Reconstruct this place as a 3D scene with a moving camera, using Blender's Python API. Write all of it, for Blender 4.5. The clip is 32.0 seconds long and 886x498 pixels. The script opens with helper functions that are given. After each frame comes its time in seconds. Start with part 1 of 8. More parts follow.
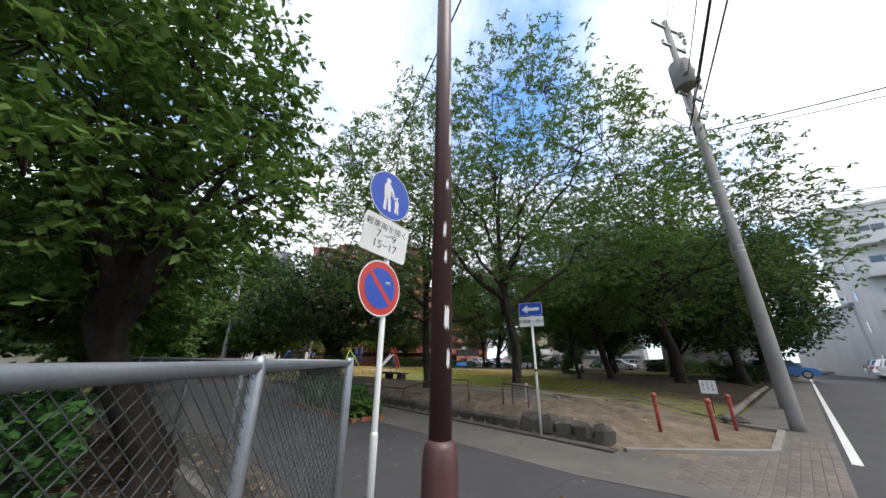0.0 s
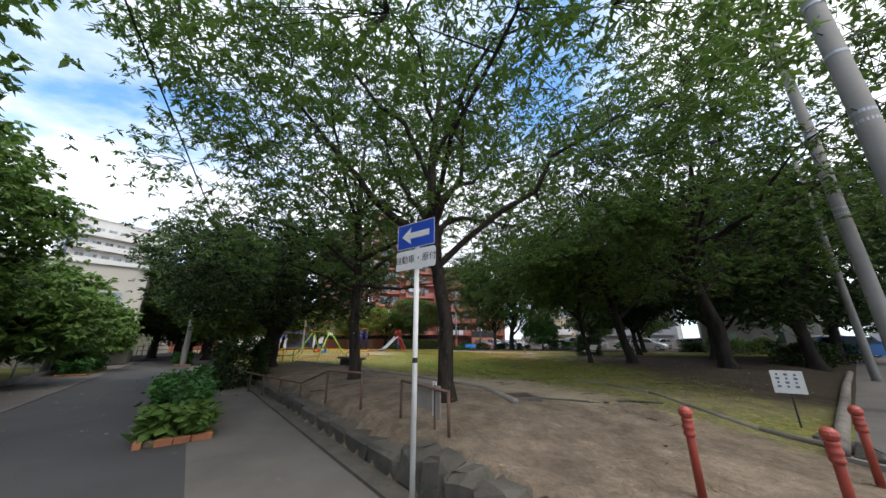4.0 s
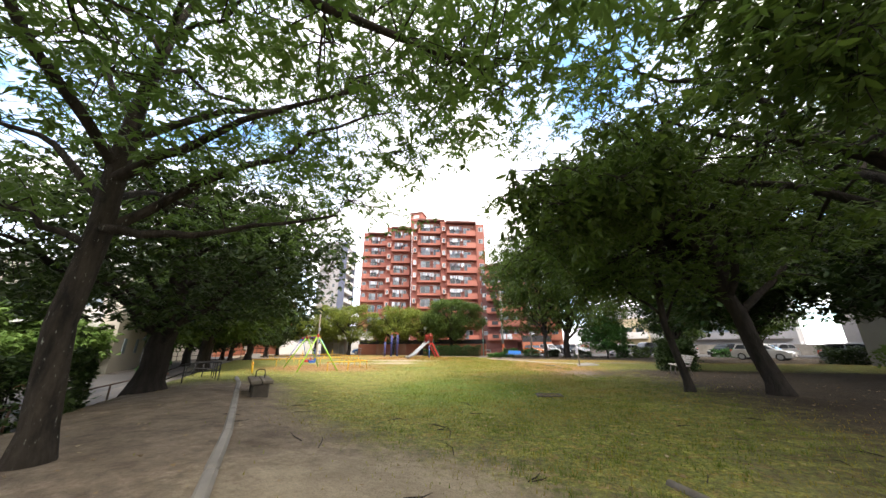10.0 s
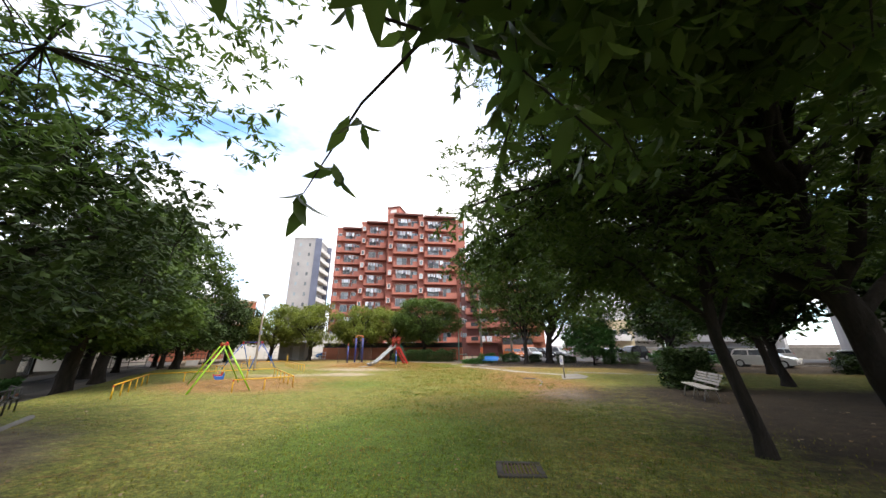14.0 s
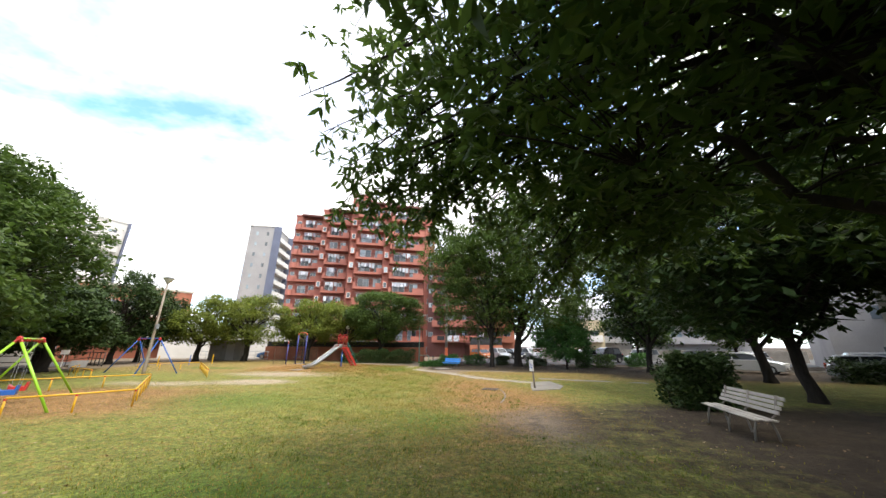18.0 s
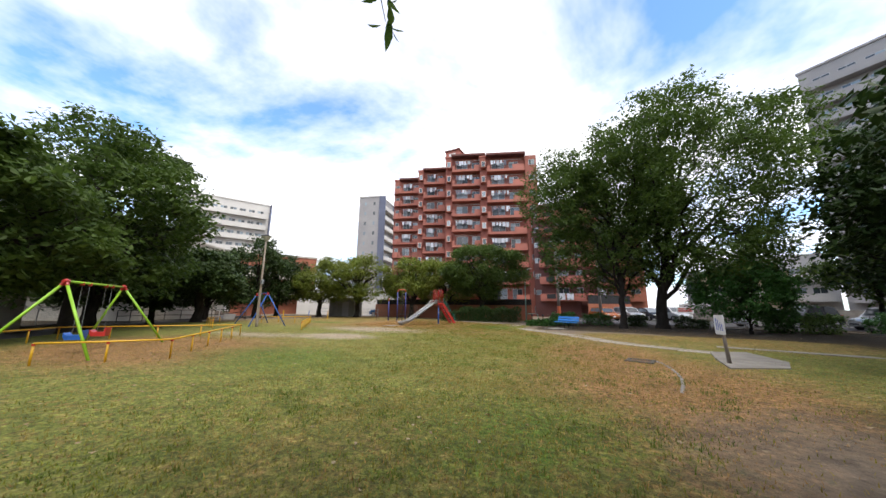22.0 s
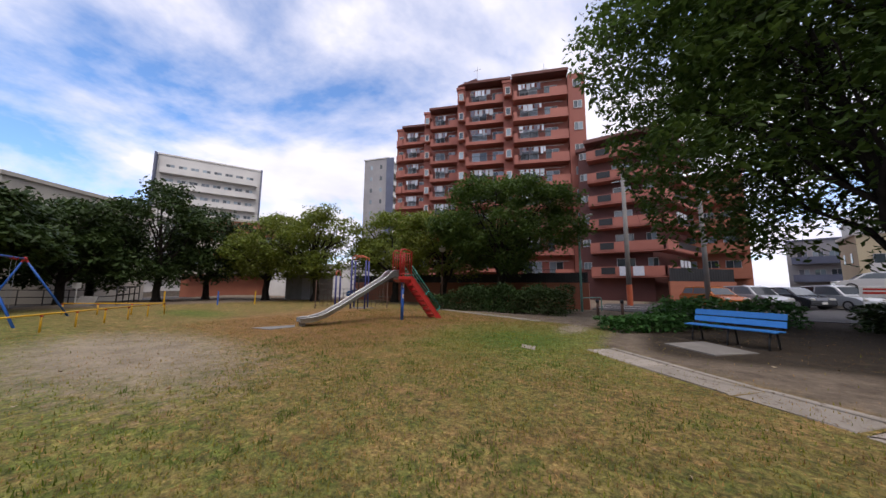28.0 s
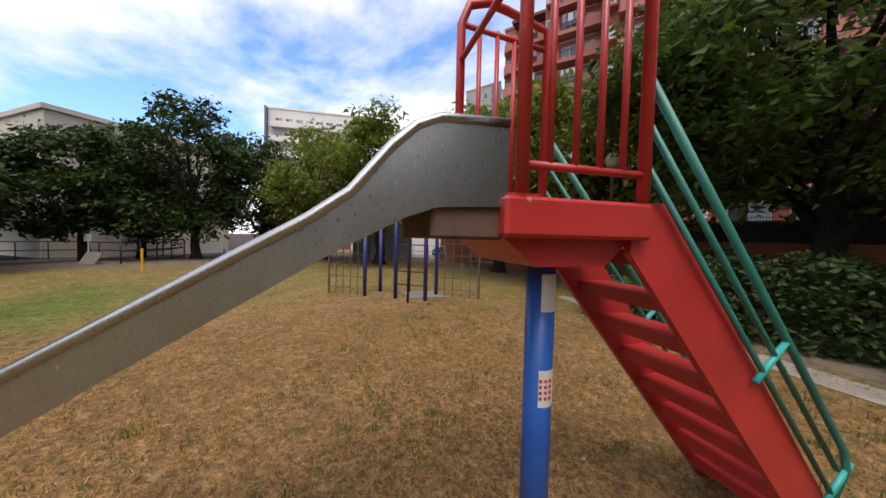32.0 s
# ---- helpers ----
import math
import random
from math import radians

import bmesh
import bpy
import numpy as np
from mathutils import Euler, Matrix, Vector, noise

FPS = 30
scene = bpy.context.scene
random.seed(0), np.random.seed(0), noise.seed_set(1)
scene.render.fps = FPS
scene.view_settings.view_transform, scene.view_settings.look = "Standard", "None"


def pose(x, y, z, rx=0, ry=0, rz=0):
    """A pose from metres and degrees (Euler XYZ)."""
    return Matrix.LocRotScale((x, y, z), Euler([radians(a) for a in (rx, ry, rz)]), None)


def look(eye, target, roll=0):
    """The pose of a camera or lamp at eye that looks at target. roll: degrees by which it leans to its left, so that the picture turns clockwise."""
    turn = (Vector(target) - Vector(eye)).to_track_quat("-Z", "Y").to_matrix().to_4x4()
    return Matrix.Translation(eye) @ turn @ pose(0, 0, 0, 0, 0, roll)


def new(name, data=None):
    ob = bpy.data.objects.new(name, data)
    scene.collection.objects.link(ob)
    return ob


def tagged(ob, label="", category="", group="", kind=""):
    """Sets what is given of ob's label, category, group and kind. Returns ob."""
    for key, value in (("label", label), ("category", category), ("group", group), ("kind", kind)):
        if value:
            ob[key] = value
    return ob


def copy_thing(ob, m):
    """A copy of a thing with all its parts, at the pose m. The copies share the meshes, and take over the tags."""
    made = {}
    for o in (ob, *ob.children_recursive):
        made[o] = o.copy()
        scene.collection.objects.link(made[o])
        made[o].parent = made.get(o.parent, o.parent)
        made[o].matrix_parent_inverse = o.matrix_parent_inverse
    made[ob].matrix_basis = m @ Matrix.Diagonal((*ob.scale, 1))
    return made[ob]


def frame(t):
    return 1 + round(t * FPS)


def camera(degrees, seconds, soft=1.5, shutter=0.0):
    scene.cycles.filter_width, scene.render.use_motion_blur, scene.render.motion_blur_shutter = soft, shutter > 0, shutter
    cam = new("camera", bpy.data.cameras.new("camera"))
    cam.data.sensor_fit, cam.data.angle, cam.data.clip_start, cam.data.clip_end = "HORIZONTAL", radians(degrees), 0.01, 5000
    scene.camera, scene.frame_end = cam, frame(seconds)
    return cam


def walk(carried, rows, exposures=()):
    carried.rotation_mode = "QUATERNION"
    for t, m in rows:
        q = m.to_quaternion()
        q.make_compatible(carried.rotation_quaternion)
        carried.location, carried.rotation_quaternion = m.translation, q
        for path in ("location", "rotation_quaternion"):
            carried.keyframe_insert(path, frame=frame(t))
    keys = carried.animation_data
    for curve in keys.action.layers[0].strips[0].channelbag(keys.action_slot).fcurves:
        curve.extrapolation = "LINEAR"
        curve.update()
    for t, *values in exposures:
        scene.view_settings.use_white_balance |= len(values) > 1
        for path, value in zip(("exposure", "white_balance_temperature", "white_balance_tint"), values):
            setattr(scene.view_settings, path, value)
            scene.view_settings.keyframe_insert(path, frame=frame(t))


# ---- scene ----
cam = camera(110.0, 32.0)
PATH = [
    (0, (2.798, 4.808, 1.222), (2.756, 6.693, 1.891), 0.5),
    (0.5, (3.055, 5.351, 1.173), (2.974, 7.239, 1.829), 0.2),
    (1, (3.333, 5.888, 1.140), (3.228, 7.785, 1.765), 0.1),
    (1.5, (3.640, 6.412, 1.132), (3.512, 8.317, 1.730), 0.1),
    (2, (3.969, 6.923, 1.141), (3.829, 8.832, 1.722), -0.1),
    (2.5, (4.305, 7.423, 1.153), (4.161, 9.333, 1.726), -0.1),
    (3, (4.642, 7.911, 1.165), (4.492, 9.823, 1.733), -0.2),
    (3.5, (4.977, 8.395, 1.175), (4.810, 10.305, 1.746), -0.2),
    (4, (5.311, 8.881, 1.186), (5.119, 10.788, 1.756), -0.2),
    (4.5, (5.644, 9.365, 1.205), (5.406, 11.270, 1.765), -0.1),
    (6.5, (6.250, 11.820, 1.210), (5.805, 13.688, 1.769), 0.0),
    (7, (6.432, 12.302, 1.209), (5.925, 14.150, 1.779), 0.0),
    (7.5, (6.578, 12.790, 1.217), (6.049, 14.630, 1.795), -0.1),
    (8, (6.677, 13.292, 1.240), (6.127, 15.123, 1.826), -0.0),
    (8.5, (6.793, 13.846, 1.264), (6.236, 15.671, 1.861), -0.1),
    (9, (6.915, 14.389, 1.291), (6.353, 16.212, 1.892), -0.2),
    (9.5, (7.021, 14.886, 1.322), (6.470, 16.713, 1.922), -0.2),
    (10, (7.129, 15.384, 1.364), (6.598, 17.218, 1.958), -0.2),
    (10.5, (7.266, 15.915, 1.428), (6.775, 17.767, 1.999), -0.2),
    (11, (7.418, 16.462, 1.511), (6.965, 18.335, 2.050), -0.4),
    (11.5, (7.530, 17.020, 1.606), (7.127, 18.916, 2.096), -0.5),
    (12, (7.576, 17.596, 1.701), (7.215, 19.508, 2.161), -0.6),
    (12.5, (7.570, 18.159, 1.774), (7.213, 20.074, 2.228), -0.7),
    (13, (7.530, 18.692, 1.806), (7.141, 20.589, 2.308), -0.6),
    (13.5, (7.471, 19.220, 1.806), (7.027, 21.092, 2.353), -0.4),
    (15.5, (7.559, 21.793, 1.859), (7.253, 23.639, 2.564), -0.2),
    (16, (7.708, 22.346, 1.861), (7.501, 24.210, 2.554), -0.0),
    (16.5, (7.844, 22.885, 1.863), (7.693, 24.760, 2.542), 0.0),
    (17, (7.944, 23.416, 1.866), (7.795, 25.297, 2.528), 0.1),
    (17.5, (7.990, 23.957, 1.861), (7.793, 25.843, 2.494), 0.2),
    (18, (7.988, 24.515, 1.836), (7.703, 26.403, 2.430), 0.3),
    (18.5, (7.962, 25.087, 1.800), (7.600, 26.976, 2.348), 0.3),
    (19, (7.925, 25.674, 1.781), (7.493, 27.565, 2.269), 0.5),
    (19.5, (7.869, 26.273, 1.781), (7.366, 28.160, 2.212), 0.7),
    (20, (7.781, 26.883, 1.752), (7.188, 28.752, 2.148), 0.6),
    (20.5, (7.666, 27.504, 1.667), (6.976, 29.343, 2.044), 0.5),
    (21, (7.539, 28.134, 1.554), (6.752, 29.935, 1.923), 0.5),
    (21.5, (7.408, 28.757, 1.455), (6.543, 30.522, 1.821), 0.6),
    (22, (7.268, 29.358, 1.396), (6.342, 31.093, 1.760), 0.5),
    (22.5, (7.122, 29.947, 1.376), (6.161, 31.665, 1.733), 0.4),
    (23, (6.966, 30.545, 1.376), (5.979, 32.250, 1.723), 0.4),
    (23.5, (6.777, 31.227, 1.385), (5.777, 32.924, 1.729), 0.4),
    (24, (6.550, 32.126, 1.410), (5.527, 33.807, 1.767), 0.6),
    (24.5, (6.309, 33.324, 1.445), (5.263, 34.973, 1.879), 1.0),
    (25, (6.05, 34.71, 1.465), (5.002, 36.348, 1.932), 1.0),
    (25.5, (5.757, 36.12, 1.464), (4.618, 37.716, 1.859), 0.7),
    (26.5, (4.66, 38.80, 1.39), (3.56, 40.44, 1.685), 0.6),
    (27.5, (3.312, 41.344, 1.307), (2.247, 43.024, 1.517), 0.5),
    (28, (2.851, 42.730, 1.321), (1.757, 44.387, 1.558), 0.5),
    (28.5, (2.340, 44.070, 1.332), (1.115, 45.636, 1.548), 0.6),
    (29, (1.712, 45.303, 1.348), (0.345, 46.756, 1.484), 0.6),
    (29.5, (0.918, 46.391, 1.366), (-0.586, 47.708, 1.425), 0.7),
    (30, (-0.037, 47.378, 1.392), (-1.642, 48.572, 1.407), 0.6),
    (30.5, (-1.096, 48.341, 1.440), (-2.774, 49.428, 1.396), 0.5),
    (31, (-2.198, 49.295, 1.500), (-3.892, 50.354, 1.402), 0.3),
    (31.5, (-3.318, 50.188, 1.538), (-4.962, 51.322, 1.438), 0.5),
    (32, (-4.454, 51.007, 1.544), (-6.049, 52.211, 1.471), 1.3),
]
EXPOSURE = [(0, 0.25, 6500, 10), (2, 0.2, 6500, 10), (4.5, 0.35, 6500, 10), (7, 1.25, 7300, 13), (9, 1.45, 7400, 13), (11, 1.08, 7400, 12), (13, 1.12, 7400, 12), (15.5, 0.36, 6450, 12), (16.5, 0.5, 6600, 12), (17.5, 0.92, 7000, 10), (19, 0.92, 7050, 10), (21, 0.84, 7000, 10), (23, -0.32, 6600, 16), (25, -0.52, 6600, 20), (28, -0.34, 6600, 19), (29, -0.23, 6600, 22), (30, -0.06, 6700, 22), (31, -0.06, 6700, 20), (32, 0.04, 6850, 17)]
walk(cam, [(t, look(eye, target, roll)) for t, eye, target, roll in PATH], EXPOSURE)
SKY, SUN = 0.1, 2.5
CLOUD_AT, CLOUD_COVER = (0.54, -0.6), (0.37, 0.525)
CLOUD_DARK, CLOUD_LIGHT = (10.3, 11.0, 12.8, 1), (14.0, 14.4, 15.2, 1)

# ---- light ----
world = bpy.data.worlds.new("sky")
scene.world = world
world.use_nodes = True
wn, wl = world.node_tree.nodes, world.node_tree.links
sky = wn.new("ShaderNodeTexSky")
sky.sky_type = 'NISHITA'
sky.sun_disc = False
sky.sun_elevation, sky.sun_rotation = radians(61), radians(127)
sky.air_density, sky.dust_density = 1.0, 0.6
geo = wn.new("ShaderNodeTexCoord")
sep = wn.new("ShaderNodeSeparateXYZ")
wl.new(geo.outputs["Generated"], sep.inputs[0])
up = wn.new("ShaderNodeMath"); up.operation = 'MAXIMUM'; up.inputs[1].default_value = 0.0
wl.new(sep.outputs[2], up.inputs[0])
lift = wn.new("ShaderNodeMath"); lift.operation = 'ADD'; lift.inputs[1].default_value = 0.16
wl.new(up.outputs[0], lift.inputs[0])
flat = wn.new("ShaderNodeVectorMath"); flat.operation = 'DIVIDE'
cmb = wn.new("ShaderNodeCombineXYZ")
for k in range(3):
    wl.new(lift.outputs[0], cmb.inputs[k])
wl.new(geo.outputs["Generated"], flat.inputs[0]); wl.new(cmb.outputs[0], flat.inputs[1])
shift = wn.new("ShaderNodeVectorMath"); shift.operation = 'MULTIPLY_ADD'
shift.inputs[1].default_value, shift.inputs[2].default_value = (1.0, 1.0, 0.15), (CLOUD_AT[0], CLOUD_AT[1], 0.3)
wl.new(flat.outputs[0], shift.inputs[0])
cl1 = wn.new("ShaderNodeTexNoise"); cl1.inputs["Scale"].default_value = 0.75; cl1.inputs["Detail"].default_value = 7; cl1.inputs["Roughness"].default_value = 0.58; cl1.inputs["Distortion"].default_value = 0.25
wl.new(shift.outputs[0], cl1.inputs["Vector"])
cover = wn.new("ShaderNodeValToRGB")
cover.color_ramp.elements[0].position, cover.color_ramp.elements[1].position = CLOUD_COVER
wl.new(cl1.outputs["Fac"], cover.inputs[0])
cl2 = wn.new("ShaderNodeTexNoise"); cl2.inputs["Scale"].default_value = 1.7; cl2.inputs["Detail"].default_value = 6; cl2.inputs["Roughness"].default_value = 0.6
wl.new(shift.outputs[0], cl2.inputs["Vector"])
tone = wn.new("ShaderNodeValToRGB")
tone.color_ramp.elements[0].position, tone.color_ramp.elements[1].position = 0.3, 0.68
tone.color_ramp.elements[0].color, tone.color_ramp.elements[1].color = CLOUD_DARK, CLOUD_LIGHT
wl.new(cl2.outputs["Fac"], tone.inputs[0])
blue = wn.new("ShaderNodeMix"); blue.data_type = 'RGBA'; blue.blend_type = 'MULTIPLY'
blue.inputs["Factor"].default_value = 1.0
blue.inputs["B"].default_value = (1.9, 2.6, 3.15, 1)
wl.new(sky.outputs[0], blue.inputs["A"])
clouds = wn.new("ShaderNodeMix"); clouds.data_type = 'RGBA'
wl.new(cover.outputs[0], clouds.inputs["Factor"])
wl.new(blue.outputs["Result"], clouds.inputs["A"]); wl.new(tone.outputs[0], clouds.inputs["B"])
bg = wn["Background"]
bg.inputs["Strength"].default_value = SKY
wl.new(clouds.outputs["Result"], bg.inputs["Color"])

sun = new("sun", bpy.data.lights.new("sun", 'SUN'))
sun.data.energy, sun.data.angle, sun.data.color = SUN, radians(34), (1.0, 0.96, 0.9)
sun.matrix_world = look((0, 0, 60), (-27, 20, 0))

# ---- materials ----


def nd(nt, kind, **vals):
    n = nt.nodes.new(kind)
    for k, v in vals.items():
        n.inputs[k.replace("_", " ")].default_value = v
    return n


def mix_rgb(nt, fac, a, b):
    n = nt.nodes.new("ShaderNodeMix"); n.data_type = 'RGBA'
    for sock, v in (("Factor", fac), ("A", a), ("B", b)):
        if isinstance(v, (tuple, float, int)):
            n.inputs[sock].default_value = (*v, 1) if isinstance(v, tuple) and len(v) == 3 else v
        else:
            nt.links.new(v, n.inputs[sock])
    return n.outputs["Result"]


def ramp(nt, src, lo, hi, c0=(0, 0, 0), c1=(1, 1, 1)):
    n = nt.nodes.new("ShaderNodeValToRGB")
    e = n.color_ramp.elements
    e[0].position, e[1].position, e[0].color, e[1].color = lo, hi, (*c0, 1), (*c1, 1)
    nt.links.new(src, n.inputs[0])
    return n.outputs[0]


def noise_tex(nt, vec, scale, detail=4.0, rough=0.6):
    n = nd(nt, "ShaderNodeTexNoise", Scale=scale, Detail=detail, Roughness=rough)
    nt.links.new(vec, n.inputs["Vector"])
    return n.outputs["Fac"]


MATS = {}


def mat(name, col, col2=None, rough=0.6, metal=0.0, grain=30.0, blotch=1.5, bump=0.15, rand=0.0, wear=None, wear_at=0.62, spec=0.5, coord="pos", stretch=(1, 1, 1), deep=0.01):
    """A painted, stony, wooden or metal surface: two colours mixed by coarse and fine noise, fine relief, optional worn patches."""
    if name in MATS:
        return MATS[name]
    m = bpy.data.materials.new(name); m.use_nodes = True
    nt = m.node_tree; b = nt.nodes["Principled BSDF"]
    if coord == "pos":
        src = nt.nodes.new("ShaderNodeNewGeometry").outputs["Position"]
    else:
        src = nt.nodes.new("ShaderNodeTexCoord").outputs["Object"]
    mp = nd(nt, "ShaderNodeMapping"); mp.inputs["Scale"].default_value = stretch
    nt.links.new(src, mp.inputs["Vector"]); vec = mp.outputs[0]
    big, fine = noise_tex(nt, vec, blotch, 4), noise_tex(nt, vec, grain, 5, 0.7)
    col2 = col2 or tuple(c * 0.72 for c in col)
    c = mix_rgb(nt, ramp(nt, big, 0.35, 0.68), col, col2)
    c = mix_rgb(nt, ramp(nt, fine, 0.3, 0.75), c, mix_rgb(nt, 0.35, c, tuple(x * 0.55 for x in col2)))
    if wear:
        w = noise_tex(nt, vec, blotch * 4.3, 6, 0.65)
        c = mix_rgb(nt, ramp(nt, w, wear_at, wear_at + 0.06), c, wear)
    if rand:
        info = nt.nodes.new("ShaderNodeObjectInfo").outputs["Random"]
        h = nd(nt, "ShaderNodeHueSaturation"); nt.links.new(c, h.inputs["Color"])
        mr = nd(nt, "ShaderNodeMapRange", To_Min=1 - rand, To_Max=1 + rand)
        nt.links.new(info, mr.inputs["Value"]); nt.links.new(mr.outputs[0], h.inputs["Value"])
        c = h.outputs[0]
    nt.links.new(c, b.inputs["Base Color"])
    r = nd(nt, "ShaderNodeMapRange", To_Min=max(0.02, rough - 0.12), To_Max=min(1, rough + 0.12))
    nt.links.new(fine, r.inputs["Value"]); nt.links.new(r.outputs[0], b.inputs["Roughness"])
    b.inputs["Metallic"].default_value = metal
    b.inputs["Specular IOR Level"].default_value = spec
    if bump:
        bn = nd(nt, "ShaderNodeBump", Strength=bump, Distance=deep)
        nt.links.new(fine, bn.inputs["Height"]); nt.links.new(bn.outputs[0], b.inputs["Normal"])
    MATS[name] = m
    return m


def leaf_mat(name, c0, c1, c2, trans=0.3, rough=0.45):
    """Leaves: every leaf its own tone, with some light passing through."""
    if name in MATS:
        return MATS[name]
    m = bpy.data.materials.new(name); m.use_nodes = True
    nt = m.node_tree; b = nt.nodes["Principled BSDF"]
    g = nt.nodes.new("ShaderNodeNewGeometry")
    isl = g.outputs["Random Per Island"]
    big = noise_tex(nt, g.outputs["Position"], 0.55, 3)
    c = mix_rgb(nt, ramp(nt, isl, 0.05, 0.95), c0, c1)
    c = mix_rgb(nt, ramp(nt, big, 0.42, 0.72), c, c2)
    nt.links.new(c, b.inputs["Base Color"])
    b.inputs["Roughness"].default_value = rough
    b.inputs["Specular IOR Level"].default_value = 0.15
    t = nt.nodes.new("ShaderNodeBsdfTranslucent")
    h = nd(nt, "ShaderNodeHueSaturation", Value=1.35, Saturation=1.08); nt.links.new(c, h.inputs["Color"])
    nt.links.new(h.outputs[0], t.inputs["Color"])
    mx = nt.nodes.new("ShaderNodeMixShader"); mx.inputs[0].default_value = trans
    nt.links.new(b.outputs[0], mx.inputs[1]); nt.links.new(t.outputs[0], mx.inputs[2])
    nt.links.new(mx.outputs[0], nt.nodes["Material Output"].inputs["Surface"])
    MATS[name] = m
    return m


def glass_mat(name, tint, rough=0.05):
    if name in MATS:
        return MATS[name]
    m = bpy.data.materials.new(name); m.use_nodes = True
    nt = m.node_tree; b = nt.nodes["Principled BSDF"]
    info = nt.nodes.new("ShaderNodeObjectInfo").outputs["Random"]
    c = mix_rgb(nt, ramp(nt, info, 0.35, 0.85), tint, tuple(min(1, x * 5 + 0.04) for x in tint))
    nt.links.new(c, b.inputs["Base Color"])
    b.inputs["Roughness"].default_value = rough
    b.inputs["Specular IOR Level"].default_value = 0.9
    MATS[name] = m
    return m


bark = mat("bark", (0.062, 0.05, 0.038), (0.016, 0.013, 0.011), 0.93, grain=34, blotch=9, bump=1.0, wear=(0.3, 0.31, 0.27), wear_at=0.635, stretch=(1, 1, 0.28), spec=0.2, deep=0.05)
bark_dark = mat("bark_dark", (0.042, 0.035, 0.03), (0.018, 0.015, 0.013), 0.93, grain=26, blotch=6, bump=1.0, stretch=(1, 1, 0.3), spec=0.2, deep=0.05)
asphalt = mat("asphalt", (0.06, 0.058, 0.06), (0.043, 0.042, 0.043), 0.85, grain=160, blotch=0.7, bump=0.35, wear=(0.11, 0.105, 0.1), wear_at=0.64)
paver = mat("paver", (0.13, 0.118, 0.105), (0.09, 0.082, 0.072), 0.88, grain=120, blotch=1.1, bump=0.3, wear=(0.17, 0.155, 0.14), wear_at=0.66)
paver_block = mat("paver_block", (0.16, 0.13, 0.115), (0.11, 0.092, 0.082), 0.88, grain=90, blotch=2.0, bump=0.3, rand=0.16)
concrete = mat("concrete", (0.26, 0.24, 0.21), (0.17, 0.155, 0.135), 0.9, grain=70, blotch=1.6, bump=0.35, wear=(0.16, 0.15, 0.13), wear_at=0.63)
concrete_pole = mat("concrete_pole", (0.25, 0.24, 0.225), (0.18, 0.175, 0.165), 0.85, grain=60, blotch=1.2, bump=0.25)
stone = mat("stone", (0.1, 0.088, 0.074), (0.05, 0.045, 0.038), 0.92, grain=45, blotch=3.0, bump=0.8, rand=0.18, wear=(0.045, 0.055, 0.03), wear_at=0.56)
wood_grey = mat("wood_grey", (0.3, 0.27, 0.23), (0.2, 0.18, 0.155), 0.85, grain=60, blotch=3, bump=0.4, rand=0.1, stretch=(0.25, 1, 1))
bench_wood = mat("bench_wood", (0.46, 0.43, 0.38), (0.34, 0.31, 0.27), 0.8, grain=60, blotch=3, bump=0.35, rand=0.08, wear=(0.24, 0.2, 0.16), wear_at=0.64)
wood_worn = mat("wood_worn", (0.17, 0.145, 0.115), (0.085, 0.07, 0.055), 0.9, grain=55, blotch=4, bump=0.5, rand=0.2, stretch=(0.25, 1, 1))
wood_dark = mat("wood_dark", (0.1, 0.083, 0.066), (0.05, 0.041, 0.033), 0.9, grain=55, blotch=4, bump=0.5, rand=0.2, wear=(0.2, 0.18, 0.15), wear_at=0.68, stretch=(0.25, 1, 1))
wood_log = mat("wood_log", (0.2, 0.175, 0.15), (0.12, 0.1, 0.085), 0.9, grain=55, blotch=4, bump=0.5)
galv = mat("galvanised", (0.42, 0.45, 0.48), (0.33, 0.36, 0.39), 0.42, 0.7, grain=90, blotch=6, bump=0.08, wear=(0.25, 0.2, 0.16), wear_at=0.72)
wire_grey = mat("wire_grey", (0.11, 0.12, 0.115), (0.07, 0.075, 0.072), 0.55, 0.5, grain=90, blotch=6, bump=0.05)
path_slab = mat("path_slab", (0.34, 0.3, 0.25), (0.26, 0.225, 0.18), 0.92, grain=50, blotch=2.4, bump=0.4, rand=0.12, wear=(0.15, 0.115, 0.08), wear_at=0.57)
steel = mat("steel", (0.52, 0.52, 0.51), (0.38, 0.37, 0.36), 0.3, 0.95, grain=140, blotch=2.2, bump=0.06, stretch=(1, 1, 0.3))
white_paint = mat("white_paint", (0.74, 0.74, 0.72), (0.62, 0.62, 0.6), 0.5, grain=80, blotch=2.5, bump=0.05)
pole_brown = mat("pole_brown", (0.105, 0.045, 0.04), (0.075, 0.035, 0.032), 0.42, grain=60, blotch=4, bump=0.06, wear=(0.3, 0.27, 0.25), wear_at=0.74)
sign_blue = mat("sign_blue", (0.012, 0.07, 0.43), (0.01, 0.055, 0.36), 0.35, grain=40, blotch=3, bump=0.02)
sign_red = mat("sign_red", (0.55, 0.035, 0.02), (0.45, 0.03, 0.018), 0.4, grain=40, blotch=3, bump=0.02)
sign_white = mat("sign_white", (0.72, 0.72, 0.7), (0.6, 0.6, 0.57), 0.4, grain=40, blotch=3, bump=0.03, wear=(0.5, 0.49, 0.45), wear_at=0.66)
ink = mat("ink", (0.02, 0.02, 0.022), None, 0.5, bump=0)
